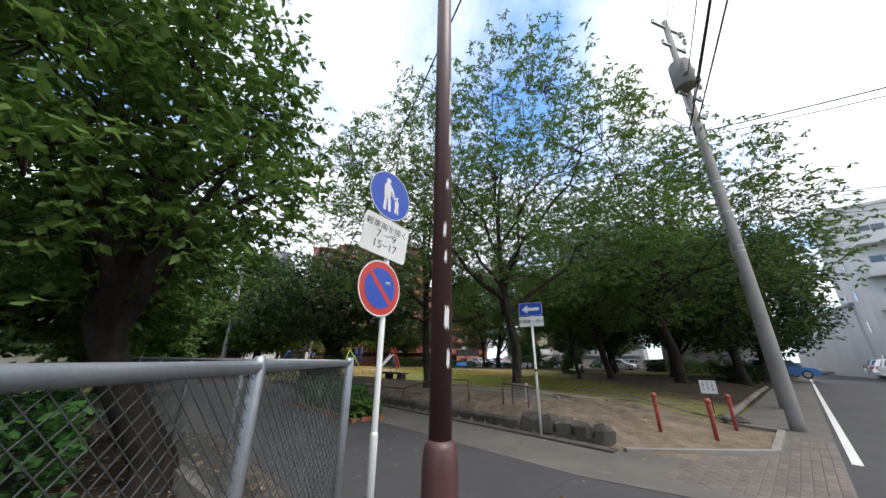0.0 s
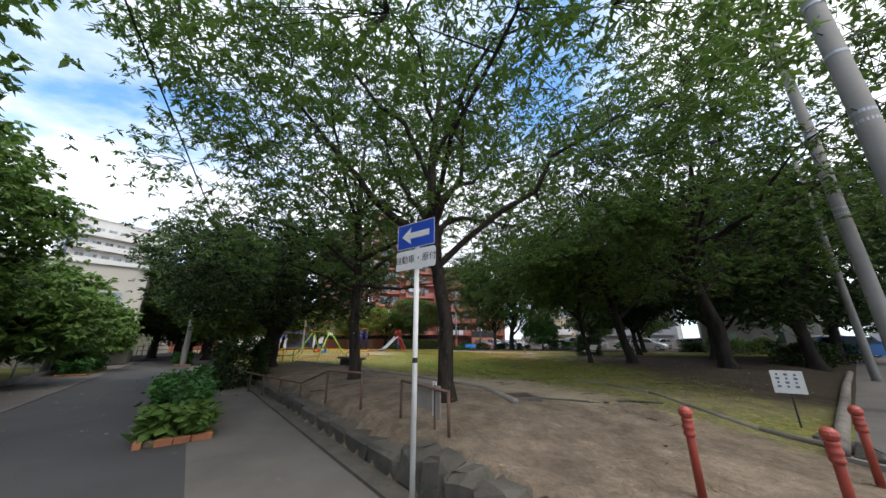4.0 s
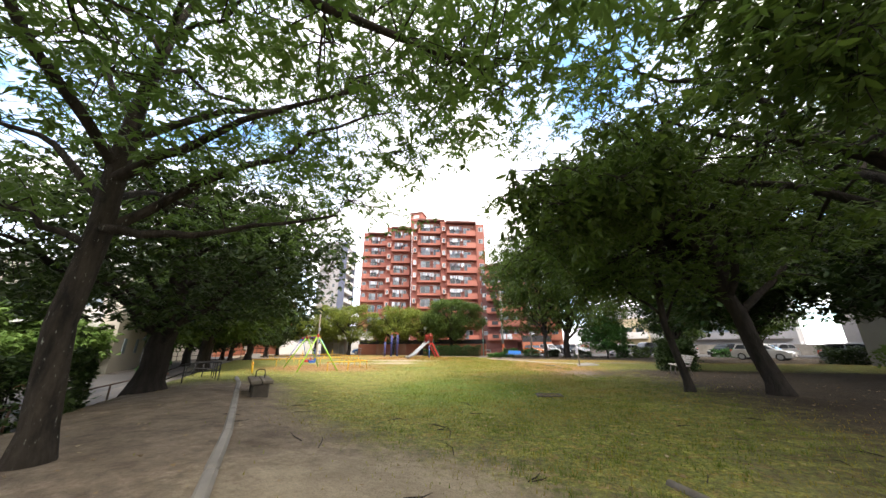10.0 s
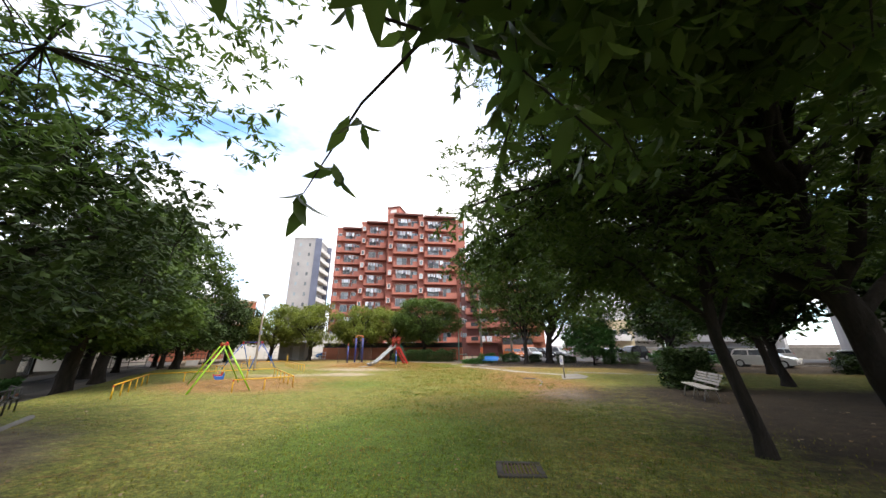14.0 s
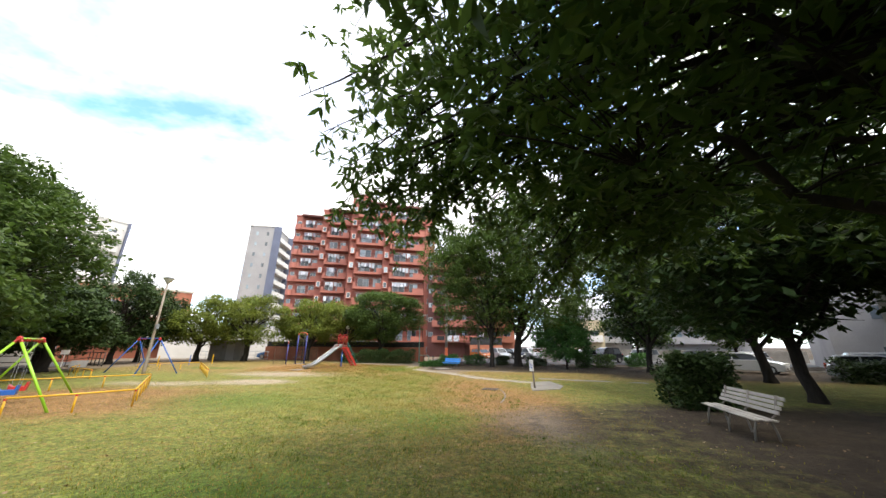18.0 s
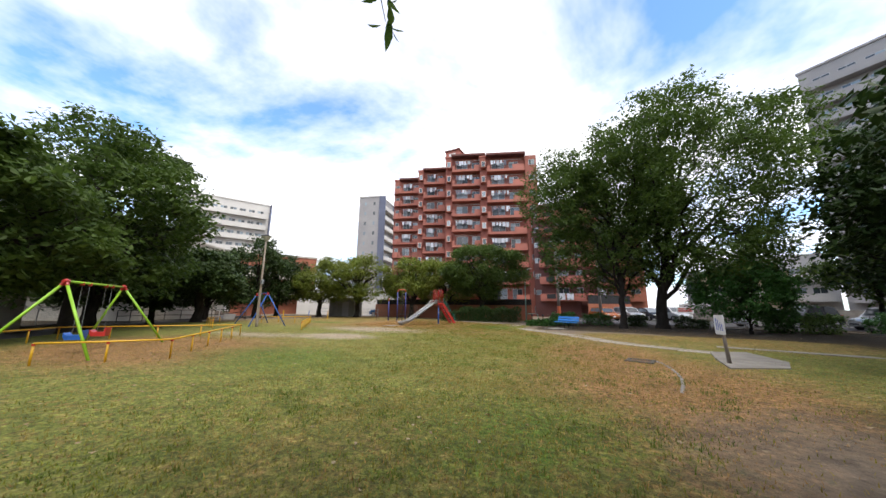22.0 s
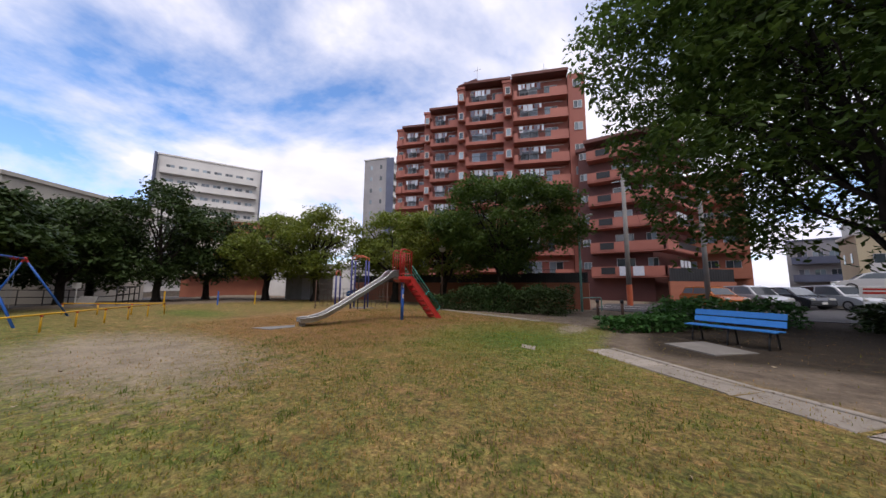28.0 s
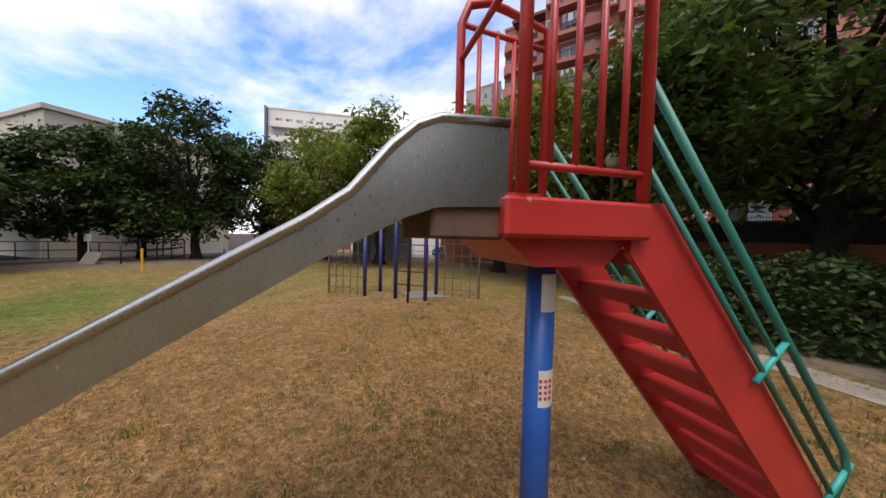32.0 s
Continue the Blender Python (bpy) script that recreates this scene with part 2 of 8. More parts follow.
red_paint = mat("red_paint", (0.5, 0.035, 0.03), (0.36, 0.025, 0.022), 0.38, grain=60, blotch=3, bump=0.08, wear=(0.36, 0.2, 0.17), wear_at=0.67, coord="obj")
red_bollard = mat("red_bollard", (0.36, 0.06, 0.04), (0.26, 0.045, 0.03), 0.5, grain=60, blotch=6, bump=0.15, wear=(0.16, 0.08, 0.05), wear_at=0.66)
blue_paint = mat("blue_paint", (0.02, 0.13, 0.5), (0.015, 0.09, 0.38), 0.4, grain=50, blotch=3, bump=0.08, wear=(0.06, 0.05, 0.06), wear_at=0.7)
navy_paint = mat("navy_paint", (0.035, 0.045, 0.2), (0.025, 0.03, 0.14), 0.45, grain=50, blotch=3, bump=0.08)
teal_paint = mat("teal_paint", (0.02, 0.2, 0.15), (0.012, 0.13, 0.1), 0.4, grain=60, blotch=3, bump=0.06)
aqua_paint = mat("aqua_paint", (0.03, 0.42, 0.38), (0.02, 0.3, 0.28), 0.4, grain=60, blotch=3, bump=0.06)
bench_blue = mat("bench_blue", (0.03, 0.24, 0.62), (0.025, 0.19, 0.52), 0.5, grain=40, blotch=3, bump=0.15, rand=0.08)
yellow_paint = mat("yellow_paint", (0.68, 0.4, 0.015), (0.55, 0.3, 0.012), 0.45, grain=50, blotch=4, bump=0.08)
lime_paint = mat("lime_paint", (0.28, 0.56, 0.03), (0.22, 0.45, 0.025), 0.42, grain=50, blotch=4, bump=0.06)
orange_paint = mat("orange_paint", (0.5, 0.12, 0.05), (0.4, 0.09, 0.04), 0.45, grain=50, blotch=4, bump=0.06)
rust = mat("rust", (0.14, 0.075, 0.05), (0.08, 0.05, 0.04), 0.8, grain=70, blotch=8, bump=0.3)
iron = mat("iron", (0.05, 0.05, 0.05), (0.035, 0.032, 0.03), 0.6, 0.4, grain=90, blotch=6, bump=0.2)
rope = mat("rope", (0.11, 0.085, 0.06), None, 0.9, bump=0.3)
rubber = mat("rubber", (0.02, 0.02, 0.02), None, 0.75, bump=0.05)
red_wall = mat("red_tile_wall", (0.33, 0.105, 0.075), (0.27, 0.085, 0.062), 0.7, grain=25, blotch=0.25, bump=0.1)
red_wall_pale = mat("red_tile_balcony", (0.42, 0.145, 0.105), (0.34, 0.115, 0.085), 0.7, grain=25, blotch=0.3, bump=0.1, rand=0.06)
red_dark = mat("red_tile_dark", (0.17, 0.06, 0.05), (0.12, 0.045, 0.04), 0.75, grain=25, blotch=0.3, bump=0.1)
wall_orange = mat("orange_brick_wall", (0.36, 0.13, 0.075), (0.29, 0.1, 0.06), 0.8, grain=30, blotch=0.6, bump=0.2)
white_wall = mat("white_wall", (0.66, 0.65, 0.62), (0.56, 0.55, 0.53), 0.75, grain=20, blotch=0.3, bump=0.1, rand=0.04)
beige_wall = mat("beige_wall", (0.5, 0.47, 0.4), (0.42, 0.39, 0.34), 0.8, grain=20, blotch=0.3, bump=0.1)
grey_wall = mat("grey_wall", (0.36, 0.35, 0.35), (0.28, 0.275, 0.28), 0.75, grain=20, blotch=0.3, bump=0.1)
bluegrey_wall = mat("bluegrey_wall", (0.13, 0.15, 0.22), (0.1, 0.115, 0.17), 0.7, grain=20, blotch=0.4, bump=0.05)
dark_metal = mat("dark_metal", (0.03, 0.032, 0.036), None, 0.5, 0.3, bump=0.05)
alu = mat("aluminium", (0.5, 0.5, 0.5), (0.42, 0.42, 0.42), 0.4, 0.6, bump=0.03)
pane = glass_mat("window_glass", (0.05, 0.065, 0.075))
pane_car = glass_mat("car_glass", (0.02, 0.025, 0.03))
cloth = mat("cloth", (0.62, 0.63, 0.66), (0.45, 0.5, 0.6), 0.9, grain=30, blotch=6, bump=0.2, rand=0.3)
cloth_dark = mat("cloth_dark", (0.1, 0.12, 0.2), (0.25, 0.2, 0.2), 0.9, grain=30, blotch=6, bump=0.2, rand=0.5)
lampglass = mat("lamp_glass", (0.6, 0.6, 0.56), None, 0.4, bump=0)
brick_edge = mat("brick_edge", (0.36, 0.15, 0.07), (0.26, 0.1, 0.05), 0.85, grain=50, blotch=3, bump=0.3, rand=0.15)
insulator = mat("insulator", (0.55, 0.52, 0.48), None, 0.3, bump=0)

leaf_oak = leaf_mat("leaf_oak", (0.042, 0.076, 0.02), (0.088, 0.135, 0.032), (0.06, 0.098, 0.024), 0.4)
leaf_light = leaf_mat("leaf_light", (0.075, 0.14, 0.034), (0.12, 0.195, 0.048), (0.095, 0.16, 0.04), 0.3)
leaf_dark = leaf_mat("leaf_dark", (0.024, 0.046, 0.015), (0.054, 0.086, 0.024), (0.036, 0.062, 0.018), 0.2)
leaf_yellow = leaf_mat("leaf_yellow", (0.1, 0.142, 0.026), (0.165, 0.2, 0.038), (0.13, 0.145, 0.032), 0.34)
leaf_shrub = leaf_mat("leaf_shrub", (0.04, 0.11, 0.03), (0.07, 0.17, 0.042), (0.05, 0.13, 0.036), 0.27)
# Grove copy of the dark leaves, its colour lowered to stand for canopy shade
leaf_grove_shaded = leaf_mat("leaf_grove_shaded", (0.02, 0.042, 0.012), (0.042, 0.074, 0.019), (0.03, 0.055, 0.015), 0.12)
leaf_hedge = leaf_mat("leaf_hedge", (0.026, 0.056, 0.018), (0.056, 0.096, 0.028), (0.045, 0.064, 0.022), 0.14)
leaf_dry = leaf_mat("leaf_dry", (0.24, 0.16, 0.08), (0.4, 0.33, 0.22), (0.18, 0.11, 0.06), 0.1, 0.8)
blade_green = leaf_mat("blade_green", (0.065, 0.1, 0.014), (0.24, 0.25, 0.045), (0.27, 0.19, 0.055), 0.5, 0.7)
blade_tuft = leaf_mat("blade_tuft", (0.06, 0.1, 0.018), (0.14, 0.18, 0.035), (0.1, 0.13, 0.03), 0.5, 0.7)
blade_dry = leaf_mat("blade_dry", (0.13, 0.068, 0.024), (0.5, 0.32, 0.125), (0.28, 0.16, 0.058), 0.4, 0.8)

# ---- mesh helpers ----


class Build:
    """Collects vertices and faces of one part."""

    def __init__(self):
        self.v, self.f = [], []

    def add(self, vs, fs):
        n = len(self.v)
        self.v += [tuple(p) for p in vs]
        self.f += [tuple(i + n for i in q) for q in fs]
        return self

    def box(self, c, s, rz=0.0, ch=0.0, m=None):
        """A box of centre c and size s; ch cuts its edges."""
        hx, hy, hz = (x / 2 for x in s)
        if ch <= 0:
            vs = [Vector((x, y, z)) for z in (-hz, hz) for x, y in ((-hx, -hy), (hx, -hy), (hx, hy), (-hx, hy))]
            fs = [(3, 2, 1, 0), (4, 5, 6, 7), (0, 1, 5, 4), (1, 2, 6, 5), (2, 3, 7, 6), (3, 0, 4, 7)]
        else:
            ch = min(ch, hx * 0.9, hy * 0.9, hz * 0.9)
            vs, fs = [], []
            def ring(kx, ky, z):
                return [(kx, -ky + ch, z), (kx, ky - ch, z), (kx - ch, ky, z), (-kx + ch, ky, z), (-kx, ky - ch, z), (-kx, -ky + ch, z), (-kx + ch, -ky, z), (kx - ch, -ky, z)]
            def small(z):
                return [(hx - ch, -hy + ch, z), (hx - ch, hy - ch, z), (hx - ch, hy - ch, z), (-hx + ch, hy - ch, z), (-hx + ch, hy - ch, z), (-hx + ch, -hy + ch, z), (-hx + ch, -hy + ch, z), (hx - ch, -hy + ch, z)]
            rings = [small(-hz), ring(hx, hy, -hz + ch), ring(hx, hy, hz - ch), small(hz)]
            vs = [Vector(p) for r in rings for p in r]
            for k in range(3):
                for i in range(8):
                    j = (i + 1) % 8
                    fs.append((k * 8 + i, k * 8 + j, k * 8 + 8 + j, k * 8 + 8 + i))
            fs.append(tuple(reversed(range(0, 8)))); fs.append(tuple(range(24, 32)))
        t = m if m is not None else Matrix.Translation(c) @ Matrix.Rotation(rz, 4, 'Z')
        if m is not None:
            t = m @ Matrix.Translation(c) @ Matrix.Rotation(rz, 4, 'Z')
        return self.add([t @ p for p in vs], fs)

    def tube(self, pts, r, n=8, cap=True):
        """A round bar along the points; r is one radius or one for each point."""
        pts = [Vector(p) for p in pts]
        rs = [float(q) for q in r] if isinstance(r, (list, tuple)) else [r] * len(pts)
        vs, fs = [], []
        side = None
        for i, p in enumerate(pts):
            d = (pts[min(i + 1, len(pts) - 1)] - pts[max(i - 1, 0)]).normalized()
            if side is None:
                side = d.orthogonal().normalized()
            side = (side - d * side.dot(d))
            side = side.normalized() if side.length > 1e-5 else d.orthogonal().normalized()
            o = d.cross(side)
            vs += [p + rs[i] * (math.cos(a) * side + math.sin(a) * o) for a in (2 * math.pi * k / n for k in range(n))]
        for i in range(len(pts) - 1):
            for k in range(n):
                j = (k + 1) % n
                fs.append((i * n + k, i * n + j, i * n + n + j, i * n + n + k))
        if cap:
            fs.append(tuple(reversed(range(n)))); fs.append(tuple(range((len(pts) - 1) * n, len(pts) * n)))
        return self.add(vs, fs)

    def lathe(self, prof, c=(0, 0, 0), n=12):
        """A turned shape: (radius, height) pairs from the bottom up."""
        vs = [(c[0] + r * math.cos(a), c[1] + r * math.sin(a), c[2] + z) for r, z in prof for a in (2 * math.pi * k / n for k in range(n))]
        fs = [(i * n + k, i * n + (k + 1) % n, i * n + n + (k + 1) % n, i * n + n + k) for i in range(len(prof) - 1) for k in range(n)]
        fs += [tuple(reversed(range(n))), tuple(range((len(prof) - 1) * n, len(prof) * n))]
        return self.add(vs, fs)

    def prism(self, poly, z0, z1):
        """A flat outline raised from z0 to z1."""
        n = len(poly)
        vs = [(x, y, z0) for x, y in poly] + [(x, y, z1) for x, y in poly]
        fs = [tuple(reversed(range(n))), tuple(range(n, 2 * n))] + [(i, (i + 1) % n, n + (i + 1) % n, n + i) for i in range(n)]
        return self.add(vs, fs)

    def side(self, prof, thick, m):
        """An outline in the plane of m's x and z, given thickness along its y."""
        n = len(prof)
        vs = [m @ Vector((x, -thick / 2, z)) for x, z in prof] + [m @ Vector((x, thick / 2, z)) for x, z in prof]
        fs = [tuple(range(n)), tuple(reversed(range(n, 2 * n)))] + [(i, n + i, n + (i + 1) % n, (i + 1) % n) for i in range(n)]
        return self.add(vs, fs)

    def ball(self, c, r, n=10, sz=1.0):
        prof = [(r * math.sin(a) + 1e-4, -r * sz * math.cos(a)) for a in (math.pi * k / 6 for k in range(7))]
        return self.lathe(prof, c, n)


def mesh_of(name, vs, fs, material, smooth=False):
    me = bpy.data.meshes.new(name)
    me.from_pydata([tuple(v) for v in vs], [], fs)
    me.materials.append(material)
    if smooth:
        me.polygons.foreach_set("use_smooth", [True] * len(me.polygons))
    me.update()
    return me


def part(name, b, material, parent=None, label="", smooth=False):
    ob = new(name, mesh_of(name, b.v, b.f, material, smooth))
    if parent is not None:
        ob.parent = parent
    if label:
        ob["label"] = label
    return ob


def thing(name, at, label, category, group="", rz=0.0, kind=""):
    e = new(name)
    e.matrix_basis = Matrix.Translation(at) @ Matrix.Rotation(rz, 4, 'Z')
    return tagged(e, label, category, group, kind)


def setting(name, b, material, label="", smooth=False, parent=None, category=""):
    ob = part(name, b, material, parent, "", smooth)
    return tagged(ob, label, category, "", "structure")


def np_mesh(name, v, faces, material, smooth=False):
    """A mesh from arrays: v is n x 3, faces m x k."""
    me = bpy.data.meshes.new(name)
    v = np.asarray(v).reshape(-1, 3)
    k = faces.shape[1]
    me.vertices.add(len(v)); me.vertices.foreach_set("co", np.ascontiguousarray(v, dtype=np.float32).ravel())
    me.loops.add(faces.size); me.loops.foreach_set("vertex_index", np.ascontiguousarray(faces, dtype=np.int32).ravel())
    me.polygons.add(len(faces))
    me.polygons.foreach_set("loop_start", np.arange(0, faces.size, k, dtype=np.int32))
    me.polygons.foreach_set("loop_total", np.full(len(faces), k, dtype=np.int32))
    if smooth:
        me.polygons.foreach_set("use_smooth", np.ones(len(faces), dtype=bool))
    me.materials.append(material)
    me.update(calc_edges=True)
    return me


# ---- plan: the street corner K, n along the side street, u along the lane ----
KX, KY = 5.75, 11.34
NX, NY, UX, UY = 0.722, 0.692, -0.692, 0.722
STREET = -0.3


def ab(a, b):
    return KX + NX * a + UX * b, KY + NY * a + UY * b


def to_ab(x, y):
    return (x - KX) * NX + (y - KY) * NY, (x - KX) * UX + (y - KY) * UY


def sstep(x, lo, hi):
    t = np.clip((x - lo) / (hi - lo), 0, 1)
    return t * t * (3 - 2 * t)


def ground(x, y):
    """Height of the earth: the street, the bank behind its wall, and the flat lawn."""
    x, y = np.asarray(x, float), np.asarray(y, float)
    a, b = to_ab(x, y)
    park = sstep(a, 0.16, 0.34) * sstep(b, -1.5, 1.6)
    park = np.where((a < 4.6) & (a > 0.0), sstep(a, 0.16, 0.34) * sstep(b, -1.9, 2.6), park)
    park = np.where((a <= 1.0) & (b > 0.05), sstep(a, 0.16, 0.34) * sstep(b, -0.1, 0.3), park)
    bank = 0.22 * np.exp(-((a - 2.2) / 2.4) ** 2) * sstep(b, 0.5, 3.0) * (1 - sstep(b, 14, 24))
    mound = 0.14 * np.exp(-((x - 14.5) / 4.5) ** 2 - ((y - 27) / 7.0) ** 2)
    z = STREET + park * (0.3 + bank + mound)
    far = sstep(y, 61.0, 62.5)
    z = z * (1 - far) + far * (-0.05)
    z = np.where(park > 0.98, z + 0.012 * np.sin(x * 1.7 + 0.6 * y) * np.sin(y * 1.3 - 0.4 * x), z)
    return z


def gz(x, y):
    return float(ground(x, y))

# ---- ground ----


def axis_steps(lo, fine_lo, fine_hi, hi, step):
    out = list(np.arange(fine_lo, fine_hi + 1e-6, step))
    d = step
    while out[-1] < hi:
        d *= 1.5
        out.append(out[-1] + d)
    d = step
    while out[0] > lo:
        d *= 1.5
        out.insert(0, out[0] - d)
    return np.array(out)


def bump2(x, y, cx, cy, rx, ry):
    return np.exp(-((x - cx) / rx) ** 2 - ((y - cy) / ry) ** 2)


def grass_cover(x, y):
    """How much grass, pale sand and brown dry turf lie at a place of the lawn."""
    a, b = to_ab(x, y)
    g = sstep(b, 6.0, 11.0) * 0 + sstep(y, 16.5, 22.5)
    g = np.maximum(g, 0.75 * sstep(a, 4.2, 5.2))
    g = g * (1 - 0.95 * bump2(x, y, 4.5, 16.5, 4.2, 3.6))
    g = g * (1 - 0.95 * (1 - sstep(a, 3.2, 6.0)) * (1 - sstep(b, 13, 20)))
    g = g * (1 - 0.85 * sstep(x, 9.6, 13.2) * sstep(y, 16, 19) * (1 - sstep(y, 35, 39)))
    g = g * (1 - 0.8 * bump2(x, y, 9.2, 33.5, 2.2, 2.6))
    g = g * (1 - 0.42 * sstep(x, 8.4, 10.2) * sstep(y, 14.5, 17) * (1 - sstep(y, 35, 39)))
    # Thins the turf to paint canopy shade into the ground colour
    g = g * (1 - 0.45 * bump2(x, y, 6.8, 44.2, 2.4, 2.6))
    g = g * (1 - 0.85 * sstep(x, 14.0, 17) * sstep(y, 44, 47))
    edge = 49.9 - np.clip(x - 1.7, 0, 12) * 0.95
    g = g * (1 - 0.9 * sstep(y - edge, 0.2, 1.5) * sstep(x, 1.2, 2.2) * (1 - 0.75 * sstep(x, 5.0, 6.6) * (1 - sstep(y, 48.5, 50.0))))
    g = g * (1 - 0.9 * sstep(y - 54.9 + (x + 1.3) * 0.52, 0.0, 0.8) * sstep(x, -9, -6.5) * (1 - sstep(x, 1.0, 2.0)))
    g = g * (1 - 0.85 * sstep(-x, 20, 24))
    g = g * (1 - 0.6 * sstep(y, 58.5, 60.5))
    sand = 0.68 * bump2(x, y, 5.6, 18.2, 2.3, 2.0) + 0.5 * bump2(x, y, 7.2, 16.2, 1.4, 1.2) + 0.6 * bump2(x, y, -5.6, 44.5, 5.0, 2.3) + 0.62 * bump2(x, y, 0.75, 53.5, 0.6, 1.5) + 0.62 * bump2(x, y, -4.0, 40.3, 2.6, 1.3) + 0.5 * bump2(x, y, -8.5, 38.6, 4.0, 1.4)
    dry = 0.9 * bump2(x, y, -6.2, 34.0, 5.0, 3.2) + 0.75 * bump2(x, y, -7.6, 50.6, 2.6, 2.2) + 0.4 * bump2(x, y, -4.6, 50.2, 3.6, 3.0) + 0.45 * bump2(x, y, 5.5, 30, 2.5, 5.5) + 0.75 * bump2(x, y, 8.5, 35.5, 2.2, 4.0) + 0.55 * bump2(x, y, -7.0, 54, 4, 2.0) + 0.5 * bump2(x, y, 6.7, 41.2, 1.7, 2.3) + 0.2 * sstep(y, 33, 40) + 0.22 * sstep(y, 42, 46) - 0.7 * bump2(x, y, -0.5, 51.0, 2.6, 2.6)
    lush = 0.75 * bump2(x, y, 4.8, 26.5, 3.2, 4.4) + 0.5 * bump2(x, y, -1.2, 35.2, 4.2, 2.6) + 0.68 * bump2(x, y, 0.0, 50.6, 1.6, 1.9) + 0.3 * bump2(x, y, 1.2, 46.4, 0.8, 1.5) + 0.4 * bump2(x, y, 3.6, 45.0, 1.5, 2.4) + 0.4 * bump2(x, y, 9.5, 46.0, 3.0, 1.2) + 0.45 * bump2(x, y, 6.5, 33.5, 2.2, 2.6) + 0.5 * bump2(x, y, -14.5, 48.5, 4.5, 1.8)
    return np.clip(g, 0, 1), np.clip(sand, 0, 1), np.clip(dry, 0, 1), np.clip(lush, 0, 1)


gxs, gys = axis_steps(-900, -30, 32, 900, 0.32), axis_steps(-900, -1, 66, 1100, 0.32)
GX, GY = np.meshgrid(gxs, gys)
gv = np.stack([GX.ravel(), GY.ravel(), ground(GX.ravel(), GY.ravel())], 1)
nxs = len(gxs)
ii = (np.arange(len(gys) - 1)[:, None] * nxs + np.arange(nxs - 1)[None, :]).ravel()
gf = np.stack([ii, ii + 1, ii + nxs + 1, ii + nxs], 1)

soil = bpy.data.materials.new("park_soil"); soil.use_nodes = True
nt = soil.node_tree; sb = nt.nodes["Principled BSDF"]
gpos = nt.nodes.new("ShaderNodeNewGeometry").outputs["Position"]
att = nt.nodes.new("ShaderNodeAttribute"); att.attribute_name = "cover"
asep = nt.nodes.new("ShaderNodeSeparateColor"); nt.links.new(att.outputs["Color"], asep.inputs[0])
n_big, n_mid, n_fine, n_tiny = noise_tex(nt, gpos, 0.55, 4), noise_tex(nt, gpos, 2.6, 5, 0.65), noise_tex(nt, gpos, 14, 5, 0.7), noise_tex(nt, gpos, 75, 4, 0.7)
dirt = mix_rgb(nt, ramp(nt, n_mid, 0.35, 0.7), (0.175, 0.132, 0.094), (0.265, 0.212, 0.16))
dirt = mix_rgb(nt, ramp(nt, n_fine, 0.4, 0.85), dirt, (0.13, 0.1, 0.074))
# Under the trees: leaf-littered soil, its colour also lowered for the canopy's shade
litter_shade_at = nt.nodes.new("ShaderNodeAttribute"); litter_shade_at.attribute_name = "litter"
humus_shaded = mix_rgb(nt, ramp(nt, n_fine, 0.3, 0.7), (0.062, 0.045, 0.031), (0.032, 0.023, 0.016))
sandc = mix_rgb(nt, ramp(nt, n_fine, 0.3, 0.8), (0.4, 0.33, 0.235), (0.28, 0.225, 0.155))
green = mix_rgb(nt, ramp(nt, n_mid, 0.3, 0.72), (0.14, 0.18, 0.03), (0.21, 0.21, 0.05))
green = mix_rgb(nt, ramp(nt, n_fine, 0.4, 0.8), green, (0.085, 0.1, 0.028))
dryc = mix_rgb(nt, ramp(nt, n_fine, 0.3, 0.75), (0.31, 0.175, 0.072), (0.16, 0.088, 0.036))
lushc = mix_rgb(nt, ramp(nt, n_fine, 0.35, 0.7), (0.1, 0.17, 0.018), (0.05, 0.085, 0.014))


def mask(src, noise_a, soft=0.22):
    s = nt.nodes.new("ShaderNodeMath"); s.operation = 'MULTIPLY_ADD'; s.inputs[1].default_value = 0.75; nt.links.new(noise_a, s.inputs[0])
    nt.links.new(src, s.inputs[2])
    return ramp(nt, s.outputs[0], 0.78 - soft, 0.78 + soft)


def mottle(col, noise_a, lo, hi, dark, light):
    """Lightens and darkens a colour by a noise."""
    m_ = nt.nodes.new("ShaderNodeMix"); m_.data_type = 'RGBA'; m_.blend_type = 'MULTIPLY'; m_.inputs["Factor"].default_value = 1.0
    nt.links.new(col, m_.inputs["A"]); nt.links.new(ramp(nt, noise_a, lo, hi, (dark,) * 3, (light,) * 3), m_.inputs["B"])
    return m_.outputs["Result"]


straw = mix_rgb(nt, ramp(nt, n_fine, 0.3, 0.7), (0.29, 0.195, 0.066), (0.145, 0.094, 0.03))
n_patch = noise_tex(nt, gpos, 5.5, 6, 0.72)
dirt = mix_rgb(nt, mask(litter_shade_at.outputs["Fac"], n_mid, 0.25), dirt, humus_shaded)
turf = mix_rgb(nt, ramp(nt, n_patch, 0.49, 0.66), green, straw)
turf = mix_rgb(nt, mask(asep.outputs[2], n_mid, 0.18), turf, dryc)
turf = mix_rgb(nt, mask(att.outputs["Alpha"], n_patch, 0.16), turf, lushc)
n_tuft = noise_tex(nt, gpos, 8.5, 4, 0.6)
turf = mix_rgb(nt, ramp(nt, n_tuft, 0.56, 0.66), turf, mix_rgb(nt, 0.75, turf, (0.06, 0.09, 0.018)))
n_grain, n_lump, n_soft = noise_tex(nt, gpos, 24, 8, 0.85), noise_tex(nt, gpos, 10.5, 5, 0.7), noise_tex(nt, gpos, 4.2, 6, 0.75)
turf = mottle(turf, n_grain, 0.38, 0.62, 0.5, 1.72)
